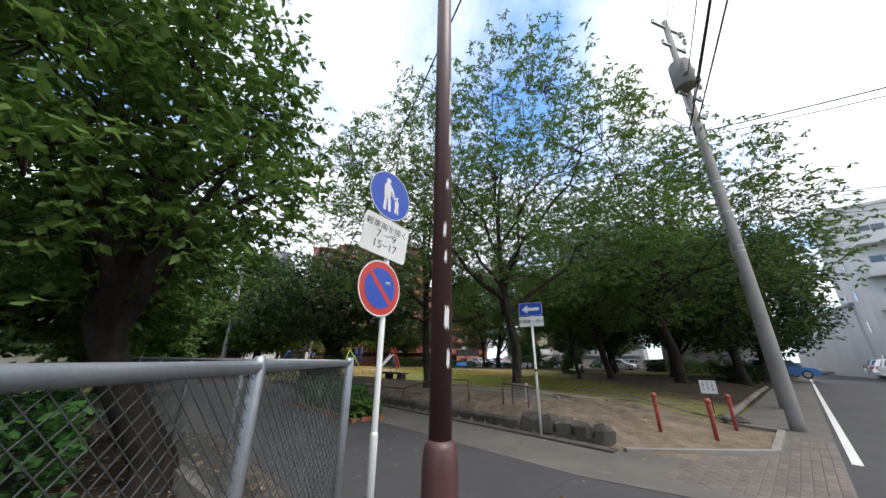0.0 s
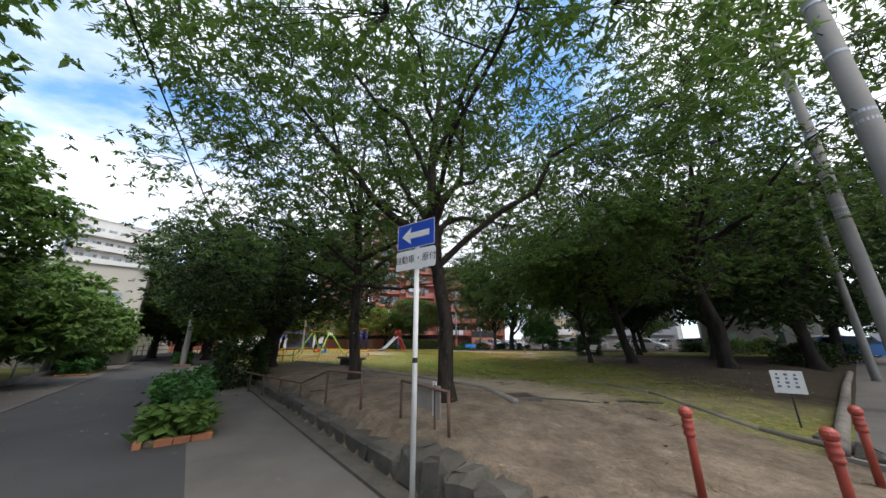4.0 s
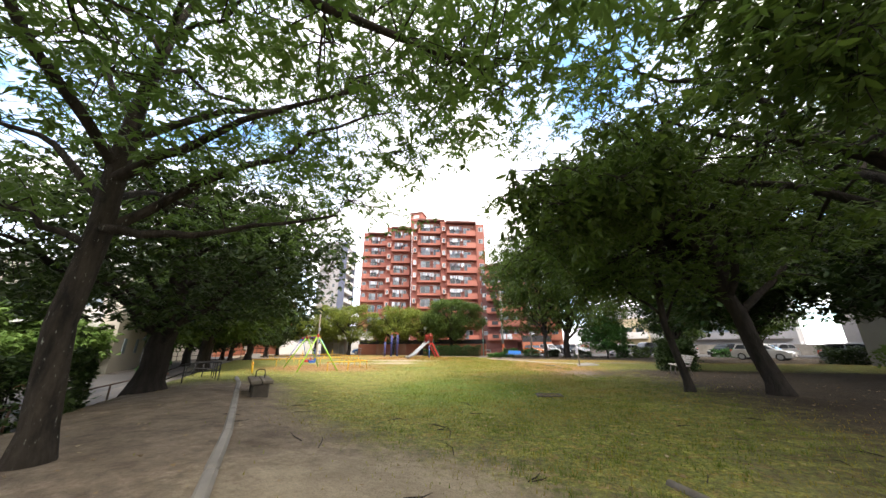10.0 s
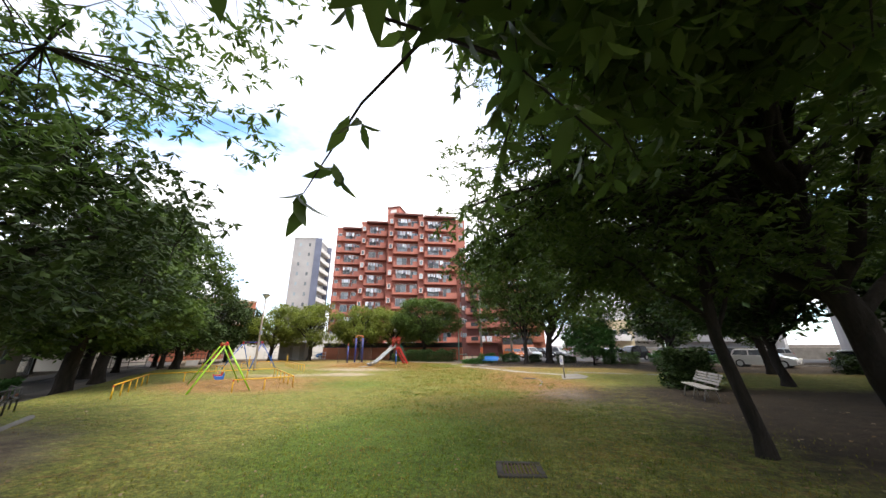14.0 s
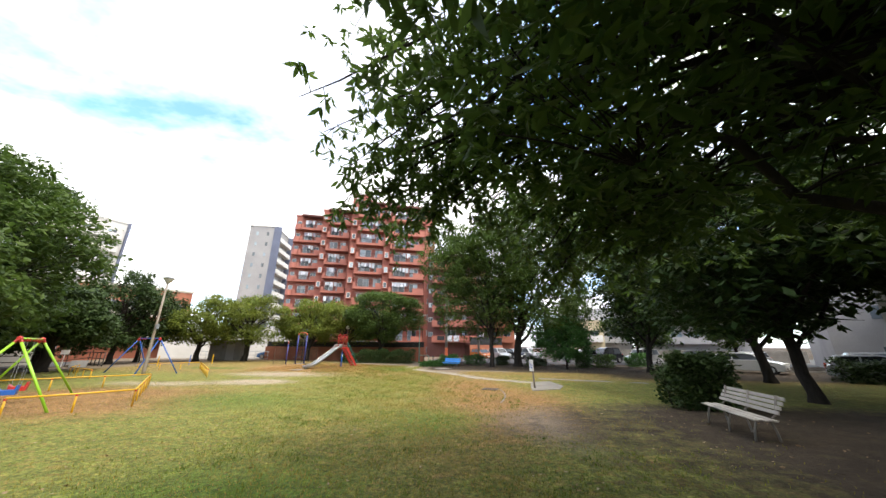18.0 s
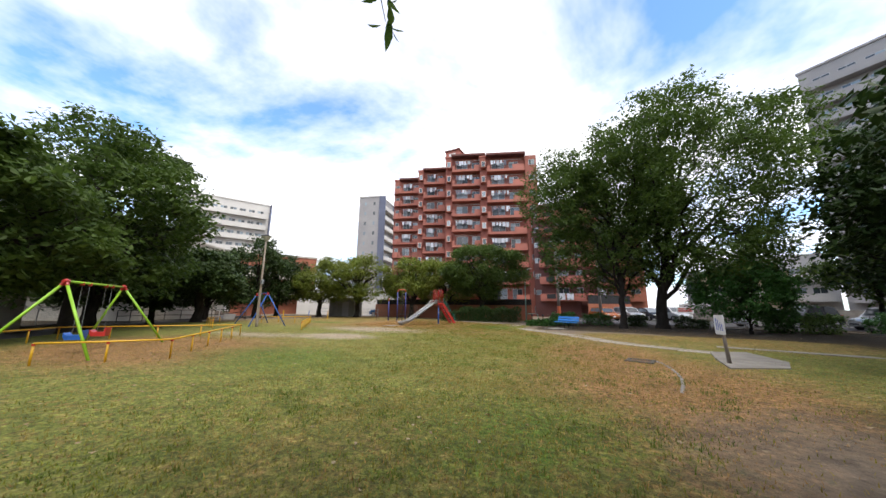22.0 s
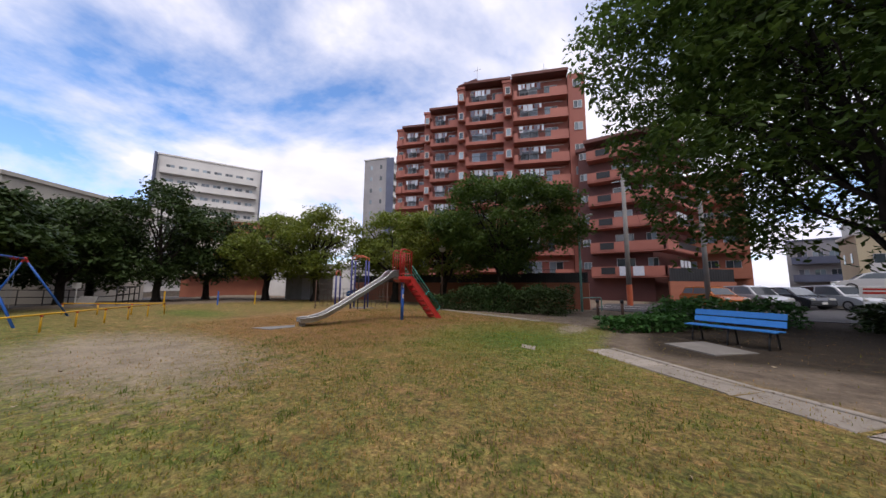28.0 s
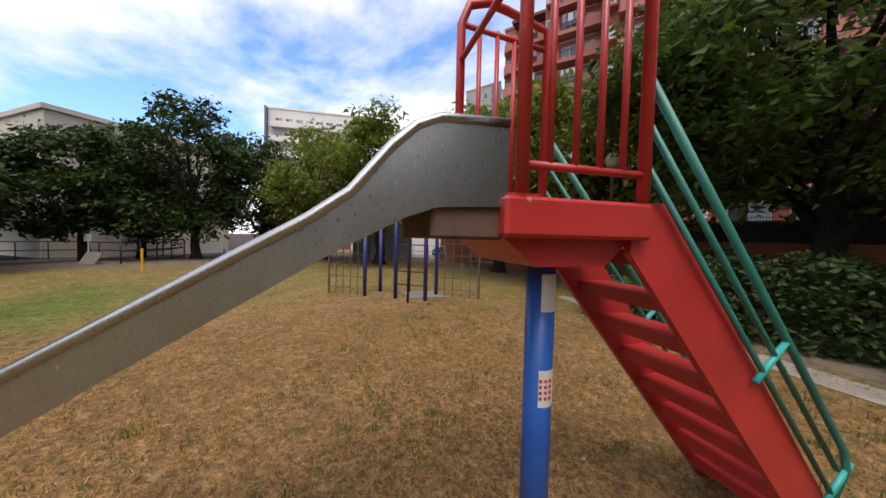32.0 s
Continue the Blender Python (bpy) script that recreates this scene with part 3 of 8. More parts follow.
flecks = ramp(nt, noise_tex(nt, gpos, 52, 5, 0.75), 0.58, 0.66)
turf = mix_rgb(nt, flecks, turf, mix_rgb(nt, 0.6, turf, (0.36, 0.27, 0.125)))
turf = mottle(turf, n_lump, 0.4, 0.62, 0.72, 1.34)
turf = mottle(turf, n_soft, 0.32, 0.68, 0.76, 1.3)
dirt = mottle(dirt, n_grain, 0.3, 0.7, 0.86, 1.2)
dirt = mottle(dirt, n_soft, 0.3, 0.7, 0.84, 1.26)
gcol = mix_rgb(nt, mask(asep.outputs[0], n_mid, 0.25), dirt, turf)
gcol = mix_rgb(nt, mask(asep.outputs[1], n_patch, 0.13), gcol, mottle(sandc, n_grain, 0.3, 0.7, 0.85, 1.2))
gcol = mix_rgb(nt, ramp(nt, n_tiny, 0.35, 0.65), gcol, mix_rgb(nt, 0.3, gcol, (0.06, 0.055, 0.035)))
gcol = mottle(gcol, noise_tex(nt, gpos, 1.3, 5, 0.7), 0.34, 0.66, 0.8, 1.22)
nt.links.new(gcol, sb.inputs["Base Color"])
sb.inputs["Roughness"].default_value = 0.95
sb.inputs["Specular IOR Level"].default_value = 0.2
gb = nd(nt, "ShaderNodeBump", Strength=1.0, Distance=0.07)
nt.links.new(n_fine, gb.inputs["Height"]); nt.links.new(gb.outputs[0], sb.inputs["Normal"])

earth = np_mesh("ground", gv, gf, soil, True)
cov = earth.color_attributes.new("cover", 'FLOAT_COLOR', 'POINT')
cg, cs, cd, cu = grass_cover(gv[:, 0], gv[:, 1])
cov.data.foreach_set("color", np.stack([cg, cs, cd, cu], 1).astype(np.float32).ravel())
# Reach of that soil: leaf litter, widened to darken ground shaded by the trees
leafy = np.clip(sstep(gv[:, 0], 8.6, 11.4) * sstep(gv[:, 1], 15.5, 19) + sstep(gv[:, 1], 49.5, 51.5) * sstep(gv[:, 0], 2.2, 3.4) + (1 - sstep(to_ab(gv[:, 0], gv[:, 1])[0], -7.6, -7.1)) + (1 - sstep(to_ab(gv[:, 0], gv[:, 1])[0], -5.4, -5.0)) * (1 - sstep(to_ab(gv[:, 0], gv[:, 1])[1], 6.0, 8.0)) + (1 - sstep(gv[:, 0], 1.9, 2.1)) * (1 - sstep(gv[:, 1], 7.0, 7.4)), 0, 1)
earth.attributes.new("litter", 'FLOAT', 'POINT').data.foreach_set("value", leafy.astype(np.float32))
tagged(new("ground", earth), "park lawn and bare trodden earth", "ground", "", "structure")


def sheet(name, poly_ab, lift, material, label, kind_cat):
    """A flat paved sheet over the street level, given in lane coordinates."""
    bb = Build()
    bb.prism([ab(*p) for p in poly_ab], STREET - 0.25, STREET + lift)
    return setting(name, bb, material, label, category=kind_cat)


sheet("road_lane", [(-5.0, -0.2), (-1.8, -0.2), (-1.8, 75), (-5.0, 75)], 0.010, asphalt, "dark asphalt lane beside the park", "road")
sheet("road_side_street", [(-70, -9.5), (120, -9.5), (120, -2.75), (-1.2, -2.75), (-1.8, -0.2), (-5.0, -0.2), (-5.6, -2.6), (-70, -2.6)], 0.006, asphalt, "asphalt side street at the park corner", "road")
sheet("pavement_lane_far", [(-6.9, 8.5), (-5.0, 5.5), (-5.0, 75), (-6.9, 75)], 0.03, paver, "worn pavement along the fence", "pavement")
sheet("pavement_lane_near", [(-1.8, -0.2), (0.0, -0.2), (0.0, 75), (-1.8, 75)], 0.014, paver, "worn brown pavement along the stone wall", "pavement")
sheet("pavement_corner", [(-1.2, -2.75), (120, -2.75), (120, -1.1), (4.75, -1.1), (4.45, -2.0), (1.9, -2.0), (0.75, -0.95), (0.0, -0.2), (-1.8, -0.2)], 0.016, paver, "paved apron before the park entrance", "pavement")
kerb_line = [(0.02, -0.2), (0.75, -0.95), (1.9, -2.0), (4.45, -2.0), (4.8, -1.05)]
for (a0, b0), (a1, b1) in zip(kerb_line, kerb_line[1:]):
    q = math.hypot(a1 - a0, b1 - b0); da, db = 0.06 * (b1 - b0) / q, 0.06 * (a0 - a1) / q
    sheet("kerb", [(a0 - da, b0 - db), (a0 + da, b0 + db), (a1 + da, b1 + db), (a1 - da, b1 - db)], 0.07, concrete, "low concrete kerb round the park entrance", "kerb")
lines = Build()
lines.prism([ab(*p) for p in [(2.0, -2.95), (40, -2.95), (40, -2.83), (2.0, -2.83)]], STREET, STREET + 0.012)
setting("road_marking", lines, white_paint, "white edge line painted on the asphalt", category="road marking")
lot = Build()
lot.prism([(2.5, 62.4), (14, 62.4), (60, 50), (60, 84), (9, 84), (2.5, 74)], -0.3, -0.02)
lot.prism([(-0.2, 64.2), (2.5, 63.0), (2.5, 74), (-0.2, 72.6)], -0.3, -0.02)
for y in (66.2, 68.6):
    edge = Build().prism([(-0.2, y), (9.5, y + 0.9), (9.5, y + 1.02), (-0.2, y + 0.12)], -0.1, -0.012)
    setting("road_marking", edge, white_paint, "white line painted across the asphalt", category="road marking")
setting("car_park", lot, asphalt, "asphalt car park behind the park", category="car park")

# ---- trees ----


def bez(p0, p1, p2, n):
    return [tuple((1 - t) ** 2 * np.array(p0) + 2 * t * (1 - t) * np.array(p1) + t * t * np.array(p2)) for t in np.linspace(0, 1, n)]


def leaf_cloud(rng, centres, sig, per, size, wide, droop=(0.15, 0.95), sprig=0):
    """Leaves round the clump centres, folded along the midrib, in sprigs where asked for. Returns vertices and faces."""
    if sprig:
        tips = np.repeat(np.asarray(centres), max(1, round(per / sprig)), 0)
        tips = tips + rng.normal(0, 1, tips.shape) * np.array(sig)
        c = np.repeat(tips, sprig, 0)
        n = len(c)
        turn = np.tile(np.arange(sprig) * 2 * np.pi / sprig, len(tips)) + np.repeat(rng.uniform(0, 6.3, len(tips)), sprig)
        yaw = turn + rng.normal(0, 0.3, n)
        c = c + rng.normal(0, 1, c.shape) * size * 0.12
    else:
        c = np.repeat(np.asarray(centres), per, 0)
        n = len(c)
        c = c + rng.normal(0, 1, (n, 3)) * np.array(sig)
        yaw = rng.uniform(0, 2 * np.pi, n)
    pit, rol = -rng.uniform(*droop, n), rng.normal(0, 0.6, n)
    ln = size * rng.uniform(0.6, 1.3, n)
    d = np.stack([np.cos(yaw) * np.cos(pit), np.sin(yaw) * np.cos(pit), np.sin(pit)], 1)
    s0 = np.stack([-np.sin(yaw), np.cos(yaw), 0 * yaw], 1)
    u0 = np.cross(s0, d)
    s = s0 * np.cos(rol)[:, None] + u0 * np.sin(rol)[:, None]
    u = np.cross(s, d)
    L, W = ln[:, None], (ln * wide)[:, None]
    p = np.stack([c, c + d * L * 0.46 - s * W + u * W * 0.35, c + d * L - u * L * 0.06, c + d * L * 0.46 + s * W + u * W * 0.35], 1)
    return p, leaf_faces(n)


def broad_leaves(rng, tips, count, size, wide):
    """Whorls of long toothed leaves that hang from the twig tips."""
    c = np.repeat(np.asarray(tips), count, 0)
    n = len(c)
    yaw = np.tile(np.arange(count) * 2 * np.pi / count, len(tips)) + np.repeat(rng.uniform(0, 6.3, len(tips)), count) + rng.normal(0, 0.25, n)
    c = c + rng.normal(0, 1, c.shape) * 0.018
    pit = -rng.uniform(0.15, 1.35, n)
    ln = size * rng.uniform(0.65, 1.25, n)
    d = np.stack([np.cos(yaw) * np.cos(pit), np.sin(yaw) * np.cos(pit), np.sin(pit)], 1)
    sd = np.stack([-np.sin(yaw), np.cos(yaw), 0 * yaw], 1)
    rol = rng.normal(0, 0.45, n)
    up = np.cross(sd, d)
    sd = sd * np.cos(rol)[:, None] + up * np.sin(rol)[:, None]
    up = np.cross(sd, d)
    L, W = ln[:, None], (ln * wide)[:, None]
    rows = [c]
    for t, k in ((0.16, 0.5), (0.3, 0.88), (0.36, 0.8), (0.56, 1.0), (0.62, 0.86), (0.82, 0.5)):
        mid = c + d * L * t - up * L * 0.16 * t * t
        rows += [mid - sd * W * k + up * W * k * 0.3, mid + sd * W * k + up * W * k * 0.3]
    rows.append(c + d * L - up * L * 0.16)
    p = np.stack(rows, 1)
    m = p.shape[1]
    tri = [(0, 2, 1)] + [f for k in range(5) for f in ((1 + 2 * k, 2 + 2 * k, 4 + 2 * k), (1 + 2 * k, 4 + 2 * k, 3 + 2 * k))] + [(11, 12, 13)]
    f = (np.arange(n)[:, None, None] * m + np.array(tri)[None]).reshape(-1, 3)
    return p.reshape(-1, 3), f


def leaf_faces(n):
    k = np.arange(n)[:, None] * 4
    return np.concatenate([k + [0, 2, 1], k + [0, 3, 2]], 0)


def nearest(pts, q):
    """Index of the nearest of pts for every q."""
    out = np.zeros(len(q), int)
    for i in range(0, len(q), 400):
        out[i:i + 400] = ((q[i:i + 400, None, :] - pts[None]) ** 2).sum(2).argmin(1)
    return out


def crown_points(rng, k, gap, phase, flat=True):
    """Points of a lumpy crown in the unit ball: fuller towards its skin, flatter below, with gaps."""
    got = []
    have = 0
    while have < k:
        p = rng.uniform(-1.12, 1.12, (k * 4, 3))
        az, el = np.arctan2(p[:, 1], p[:, 0]), np.arctan2(p[:, 2], np.hypot(p[:, 0], p[:, 1]))
        skin = 1 + 0.09 * np.sin(3 * az + phase) * np.cos(2 * el) + 0.07 * np.sin(5 * az - 2 * phase + 3 * el) + 0.05 * np.sin(9 * az + 7 * el)
        rr = np.hypot(p[:, 0], p[:, 1])
        q = np.where(p[:, 2] >= 0, np.linalg.norm(p, axis=1), np.sqrt(rr ** 2 + p[:, 2] ** 4) if flat else np.linalg.norm(p, axis=1)) / skin
        hole = np.sin(5.3 * p[:, 0] + phase) * np.sin(5.9 * p[:, 1] - phase) * np.sin(6.3 * p[:, 2] + 2 * phase)
        ok = (q < 1) & (rng.uniform(0, 1, len(p)) < 0.3 + 0.7 * q ** 1.5) & (hole < 1 - gap)
        got.append(p[ok]); have += int(ok.sum())
    return np.concatenate(got)[:k]


def billow_points(rng, k, gap, phase, count):
    """Points on the outer sides of many overlapping tufts that make up a crown in the unit ball."""
    mid = crown_points(rng, count, gap, phase) * 0.9
    size = rng.uniform(0.17, 0.31, count)
    pick = rng.choice(count, k, p=size ** 2 / (size ** 2).sum())
    d = rng.normal(0, 1, (k, 3)) + 0.75 * mid[pick] / (np.linalg.norm(mid[pick], axis=1)[:, None] + 0.05) + np.array([0, 0, 0.45])
    d /= np.linalg.norm(d, axis=1)[:, None]
    return mid[pick] + d * (size[pick] * rng.uniform(0.7, 1.05, k))[:, None]


def tree(name, x, y, label, seed, H=9.0, r=0.2, fork=3.0, lean=(0, 0), crown=(4.5, 4.5, 3.2), low=None, n=30000, limbs=11, size=0.14, wide=0.2, leafm=None, barkm=None, sig=0.34, gap=0.55, droop=(0.15, 0.95), clear=None, group="", sides=7, clump=40, boughs=(), off=(0, 0), category="tree", limb_lines=(), sprig=0, tufts=0):
    """A tree with a flared, tapered trunk that runs on as a leader, curved branches, twigs, and a crown of single leaves."""
    rng = np.random.default_rng(seed)
    if sides == 5:
        n, size = int(n * 0.8), size * 1.1
    e = thing(name, (x, y, gz(x, y) - 0.03), label, category, group)
    rx, ry, rz = crown
    R = np.array(crown)
    cz = (low if low is not None else H - 2 * rz) + rz
    top = np.array([lean[0], lean[1], fork])
    cc = np.array([lean[0] * 1.25 + off[0], lean[1] * 1.25 + off[1], cz])
    tb = Build()
    wob = rng.normal(0, 0.05, (2, 2))
    lead = cc + np.array([rng.normal(0, 0.3), rng.normal(0, 0.3), rz * 0.55])
    tp = [(0, 0, -0.1), (0, 0, 0.06), (lean[0] * 0.06, lean[1] * 0.06, 0.35), (lean[0] * 0.35 + wob[0, 0], lean[1] * 0.35 + wob[0, 1], fork * 0.4), (lean[0] * 0.7 + wob[1, 0], lean[1] * 0.7 + wob[1, 1], fork * 0.72), tuple(top)]
    tr = [r * 1.75, r * 1.5, r * 1.12, r, r * 0.95, r * 0.88]
    lp = bez(top, (top + lead) / 2 + rng.normal(0, 0.25, 3), lead, 6)[1:]
    tb.tube(tp + lp, tr + [r * 0.88 * (1 - 0.85 * (k + 1) / 5) for k in range(5)], 12)
    part("trunk", tb, barkm or bark, e, smooth=True)
    spine = np.array([tp[4]] + [tuple(top)] + lp)
    lb = Build()
    knots, radii = [], []
    for i in range(limbs):
        h = i / max(1, limbs - 1)
        az = 2.4 * i + rng.uniform(-0.4, 0.4)
        el = -0.45 + 1.5 * h + rng.uniform(-0.2, 0.2)
        tgt = cc + rng.uniform(0.7, 0.95) * R * np.array([np.cos(az) * np.cos(el), np.sin(az) * np.cos(el), np.sin(el)])
        at = h * 3.6
        k = min(len(spine) - 2, int(at))
        s = spine[k] + (spine[k + 1] - spine[k]) * (at - k)
        ln = np.linalg.norm(tgt - s)
        mid = s * 0.5 + tgt * 0.5 + np.array([0, 0, (0.16 if el < 0.5 else -0.08) * ln]) + rng.normal(0, 0.05, 3) * ln
        pts = np.array(bez(s, mid, tgt, 9))
        pts[1:-1] += rng.normal(0, 0.022, (7, 3)) * ln
        r0 = r * rng.uniform(0.4, 0.6) * (1 - 0.35 * h)
        rs = [r0 * (1 - 0.86 * j / 8) for j in range(9)]
        lb.tube(pts, rs, sides, False)
        knots.append(pts[2:]); radii += rs[2:]
    for r0, *line in limb_lines:
        q = np.array(line) - np.array([x, y, gz(x, y) - 0.03])
        at_ = np.linspace(0, len(q) - 1, 13)
        pts = np.stack([np.interp(at_, np.arange(len(q)), q[:, j]) for j in range(3)], 1)
        pts[1:-1] = (pts[:-2] + 2 * pts[1:-1] + pts[2:]) / 4 + rng.normal(0, 0.018, (11, 3))
        rs = [r0 * (1 - 0.8 * j / 12) for j in range(13)]
        lb.tube(pts, rs, 9, False)
        knots.append(pts[3:]); radii += rs[3:]
    knots, radii = np.concatenate(knots), np.array(radii)
    phase = rng.uniform(0, 6)
    fine, frad = [knots], [radii]
    for p, k in zip(*(lambda q: (q, nearest(knots, q)))(cc + crown_points(rng, limbs * 7, gap, phase) * R * 0.93)):
        s = knots[k]
        m2 = (s + p) / 2 + rng.normal(0, 0.1, 3) + np.array([0, 0, 0.1])
        sp = np.array(bez(s, m2, p, 5))
        rr = min(radii[k] * 0.6, 0.05)
        rs = [rr, rr * 0.8, rr * 0.6, rr * 0.42, 0.006]
        lb.tube(sp, rs, 5, False)
        fine.append(sp[1:]); frad += [np.array(rs[1:])]
    fine = np.concatenate(fine)
    cl = cc + (billow_points(rng, n // clump, gap, phase, tufts) if tufts else crown_points(rng, n // clump, gap, phase)) * R
    idx = nearest(fine, cl)
    near = sides > 5
    for j in range(0, len(cl), 1 if near else 4):
        s = fine[idx[j]]
        m2 = (s + cl[j]) / 2 + np.array([0, 0, 0.06])
        lb.tube([s, m2, cl[j]], [0.012, 0.008, 0.003], 3, False)
    whorls = []
    for bx_, by_, bz_ in boughs:
        tip = np.array([bx_ - x, by_ - y, bz_ - gz(x, y)])
        s = spine[1] + (spine[3] - spine[1]) * rng.uniform(0.2, 0.9)
        bp_ = np.array(bez(s, (s + tip) / 2 + np.array([0, 0, 1.5]), tip + np.array([0, 0, 0.35]), 10))
        bp_[1:-1] += rng.normal(0, 0.08, (8, 3))
        lb.tube(bp_, [0.07 * (1 - 0.92 * k / 9) for k in range(10)], sides, False)
        for k in range(22 if by_ < 22.5 or by_ > 29.5 else 12):
            at_ = rng.uniform(5.6, 9)
            a0 = int(min(8, at_)); q = bp_[a0] + (bp_[a0 + 1] - bp_[a0]) * (at_ - a0)
            c = q + rng.normal(0, 1, 3) * np.array([0.3, 0.3, 0.1]) - np.array([0, 0, rng.uniform(0.05, 0.55)])
            m2 = (q + c) / 2 + np.array([0, 0, 0.1])
            lb.tube([q, m2, c], [0.008, 0.006, 0.003], 4, False)
            whorls += [c, m2 * 0.45 + c * 0.55 + rng.normal(0, 0.03, 3), m2 + rng.normal(0, 0.03, 3)]
    part("branchwork", lb, barkm or bark, e, smooth=True)
    cl = np.concatenate([cl, fine[idx][::3] * 0.4 + cl[::3] * 0.6])
    p, f = leaf_cloud(rng, cl, (sig, sig, sig * 0.6), max(1, int(n / len(cl))), size, wide, droop, sprig)
    if clear:
        p = p[~clear(p[:, 0] + np.array([x, y, gz(x, y)]))]
        f = leaf_faces(len(p))
    ob = new("crown", np_mesh("crown", p.reshape(-1, 3), f, leafm or leaf_oak))
    ob.parent = e
    if whorls:
        w = np.array(whorls) + np.array([x, y, gz(x, y)])
        whorls = [p_ for p_, q_ in zip(whorls, w) if q_[2] > 2.6 or abs(q_[0] - np.interp(q_[1], [18, 20, 21.8, 24, 26, 28, 30], [7.57, 7.45, 7.56, 7.99, 7.9, 7.56, 7.1])) > 0.6]
        v, f = broad_leaves(rng, np.array(whorls), 5, 0.185, 0.165)
        ob = new("hanging_leaves", np_mesh("hanging_leaves", v, f, leafm or leaf_oak))
        ob.parent = e
    return e


def lane_clear(w):
    """Leaves that would hang into the way walked."""
    return ((w[:, 0] > 2.0) & (w[:, 0] < 9.3) & (w[:, 1] < 52) & (w[:, 2] < 2.7)) | ((np.hypot(w[:, 0] - 7.5, (w[:, 1] - 22) * 0.25) < 1.7) & (w[:, 2] < 2.9))


tree("oak_tree", 4.78, 14.67, "oak tree with a forked grey trunk and airy spreading crown", 3, 10.6, 0.125, 3.25, (-0.25, -0.07), (5.9, 5.4, 4.0), 3.1, 62000, 9, 0.15, 0.15, leaf_light, bark, 0.24, 0.72, clump=60, clear=lane_clear, off=(0.77, 0.88), sprig=7,
     limb_lines=[(0.1, (4.52, 14.62, 2.6), (4.52, 15.0, 3.05), (4.58, 15.7, 3.8), (5.0, 16.6, 4.4), (6.3, 18.1, 4.7), (7.0, 19.0, 4.9)),
                 (0.095, (4.5, 14.6, 3.0), (3.83, 14.44, 3.5), (3.38, 14.34, 3.9), (2.85, 14.21, 4.6), (1.98, 14.0, 5.7), (1.2, 13.9, 6.7)),
                 (0.085, (4.54, 14.6, 3.2), (4.71, 14.65, 3.9), (5.09, 14.74, 4.35), (5.16, 14.76, 5.7), (5.4, 14.9, 7.2)),
                 (0.06, (4.5, 14.6, 3.4), (3.9, 14.9, 4.3), (3.3, 15.3, 5.6), (3.0, 15.6, 7.0))])
tree("oak_tree", 1.96, 17.76, "slender oak tree with low spreading limbs", 5, 9.4, 0.135, 3.6, (-0.15, -0.04), (5.7, 5.7, 3.5), 2.9, 46000, 9, 0.15, 0.15, leaf_light, bark, 0.24, 0.72, clump=60, clear=lane_clear, sprig=7, off=(-0.5, 0.5),
     limb_lines=[(0.085, (1.85, 17.7, 3.5), (2.34, 17.87, 3.85), (3.04, 18.08, 4.3), (3.89, 18.34, 4.75), (5.0, 18.7, 5.1)),
                 (0.07, (1.85, 17.7, 2.8), (2.6, 17.9, 2.7), (3.4, 18.2, 2.75), (4.6, 18.8, 3.1)),
                 (0.06, (1.8, 17.7, 3.2), (0.87, 17.43, 4.1), (-0.4, 17.1, 4.6), (-1.6, 16.9, 5.0)),
                 (0.05, (1.8, 17.7, 2.6), (0.8, 17.3, 3.1), (-0.6, 16.8, 3.5))])
tree("evergreen_tree", -3.75, 22.3, "squat evergreen with a thick trunk and dense dark crown", 7, 6.6, 0.34, 1.7, (0.25, 0), (4.6, 4.6, 2.3), 1.9, 44000, 12, 0.18, 0.22, leaf_dark, bark_dark, 0.34, 0.35, clump=50, sprig=6)
tree("young_tree", 11.2, 26.6, "thin leaning tree at the edge of the lawn", 9, 8.0, 0.1, 2.6, (-0.32, -0.08), (3.4, 3.4, 2.6), 2.7, 36000, 10, 0.15, 0.18, leaf_oak, bark_dark, 0.3, 0.5, clump=50, clear=lane_clear, sprig=7)
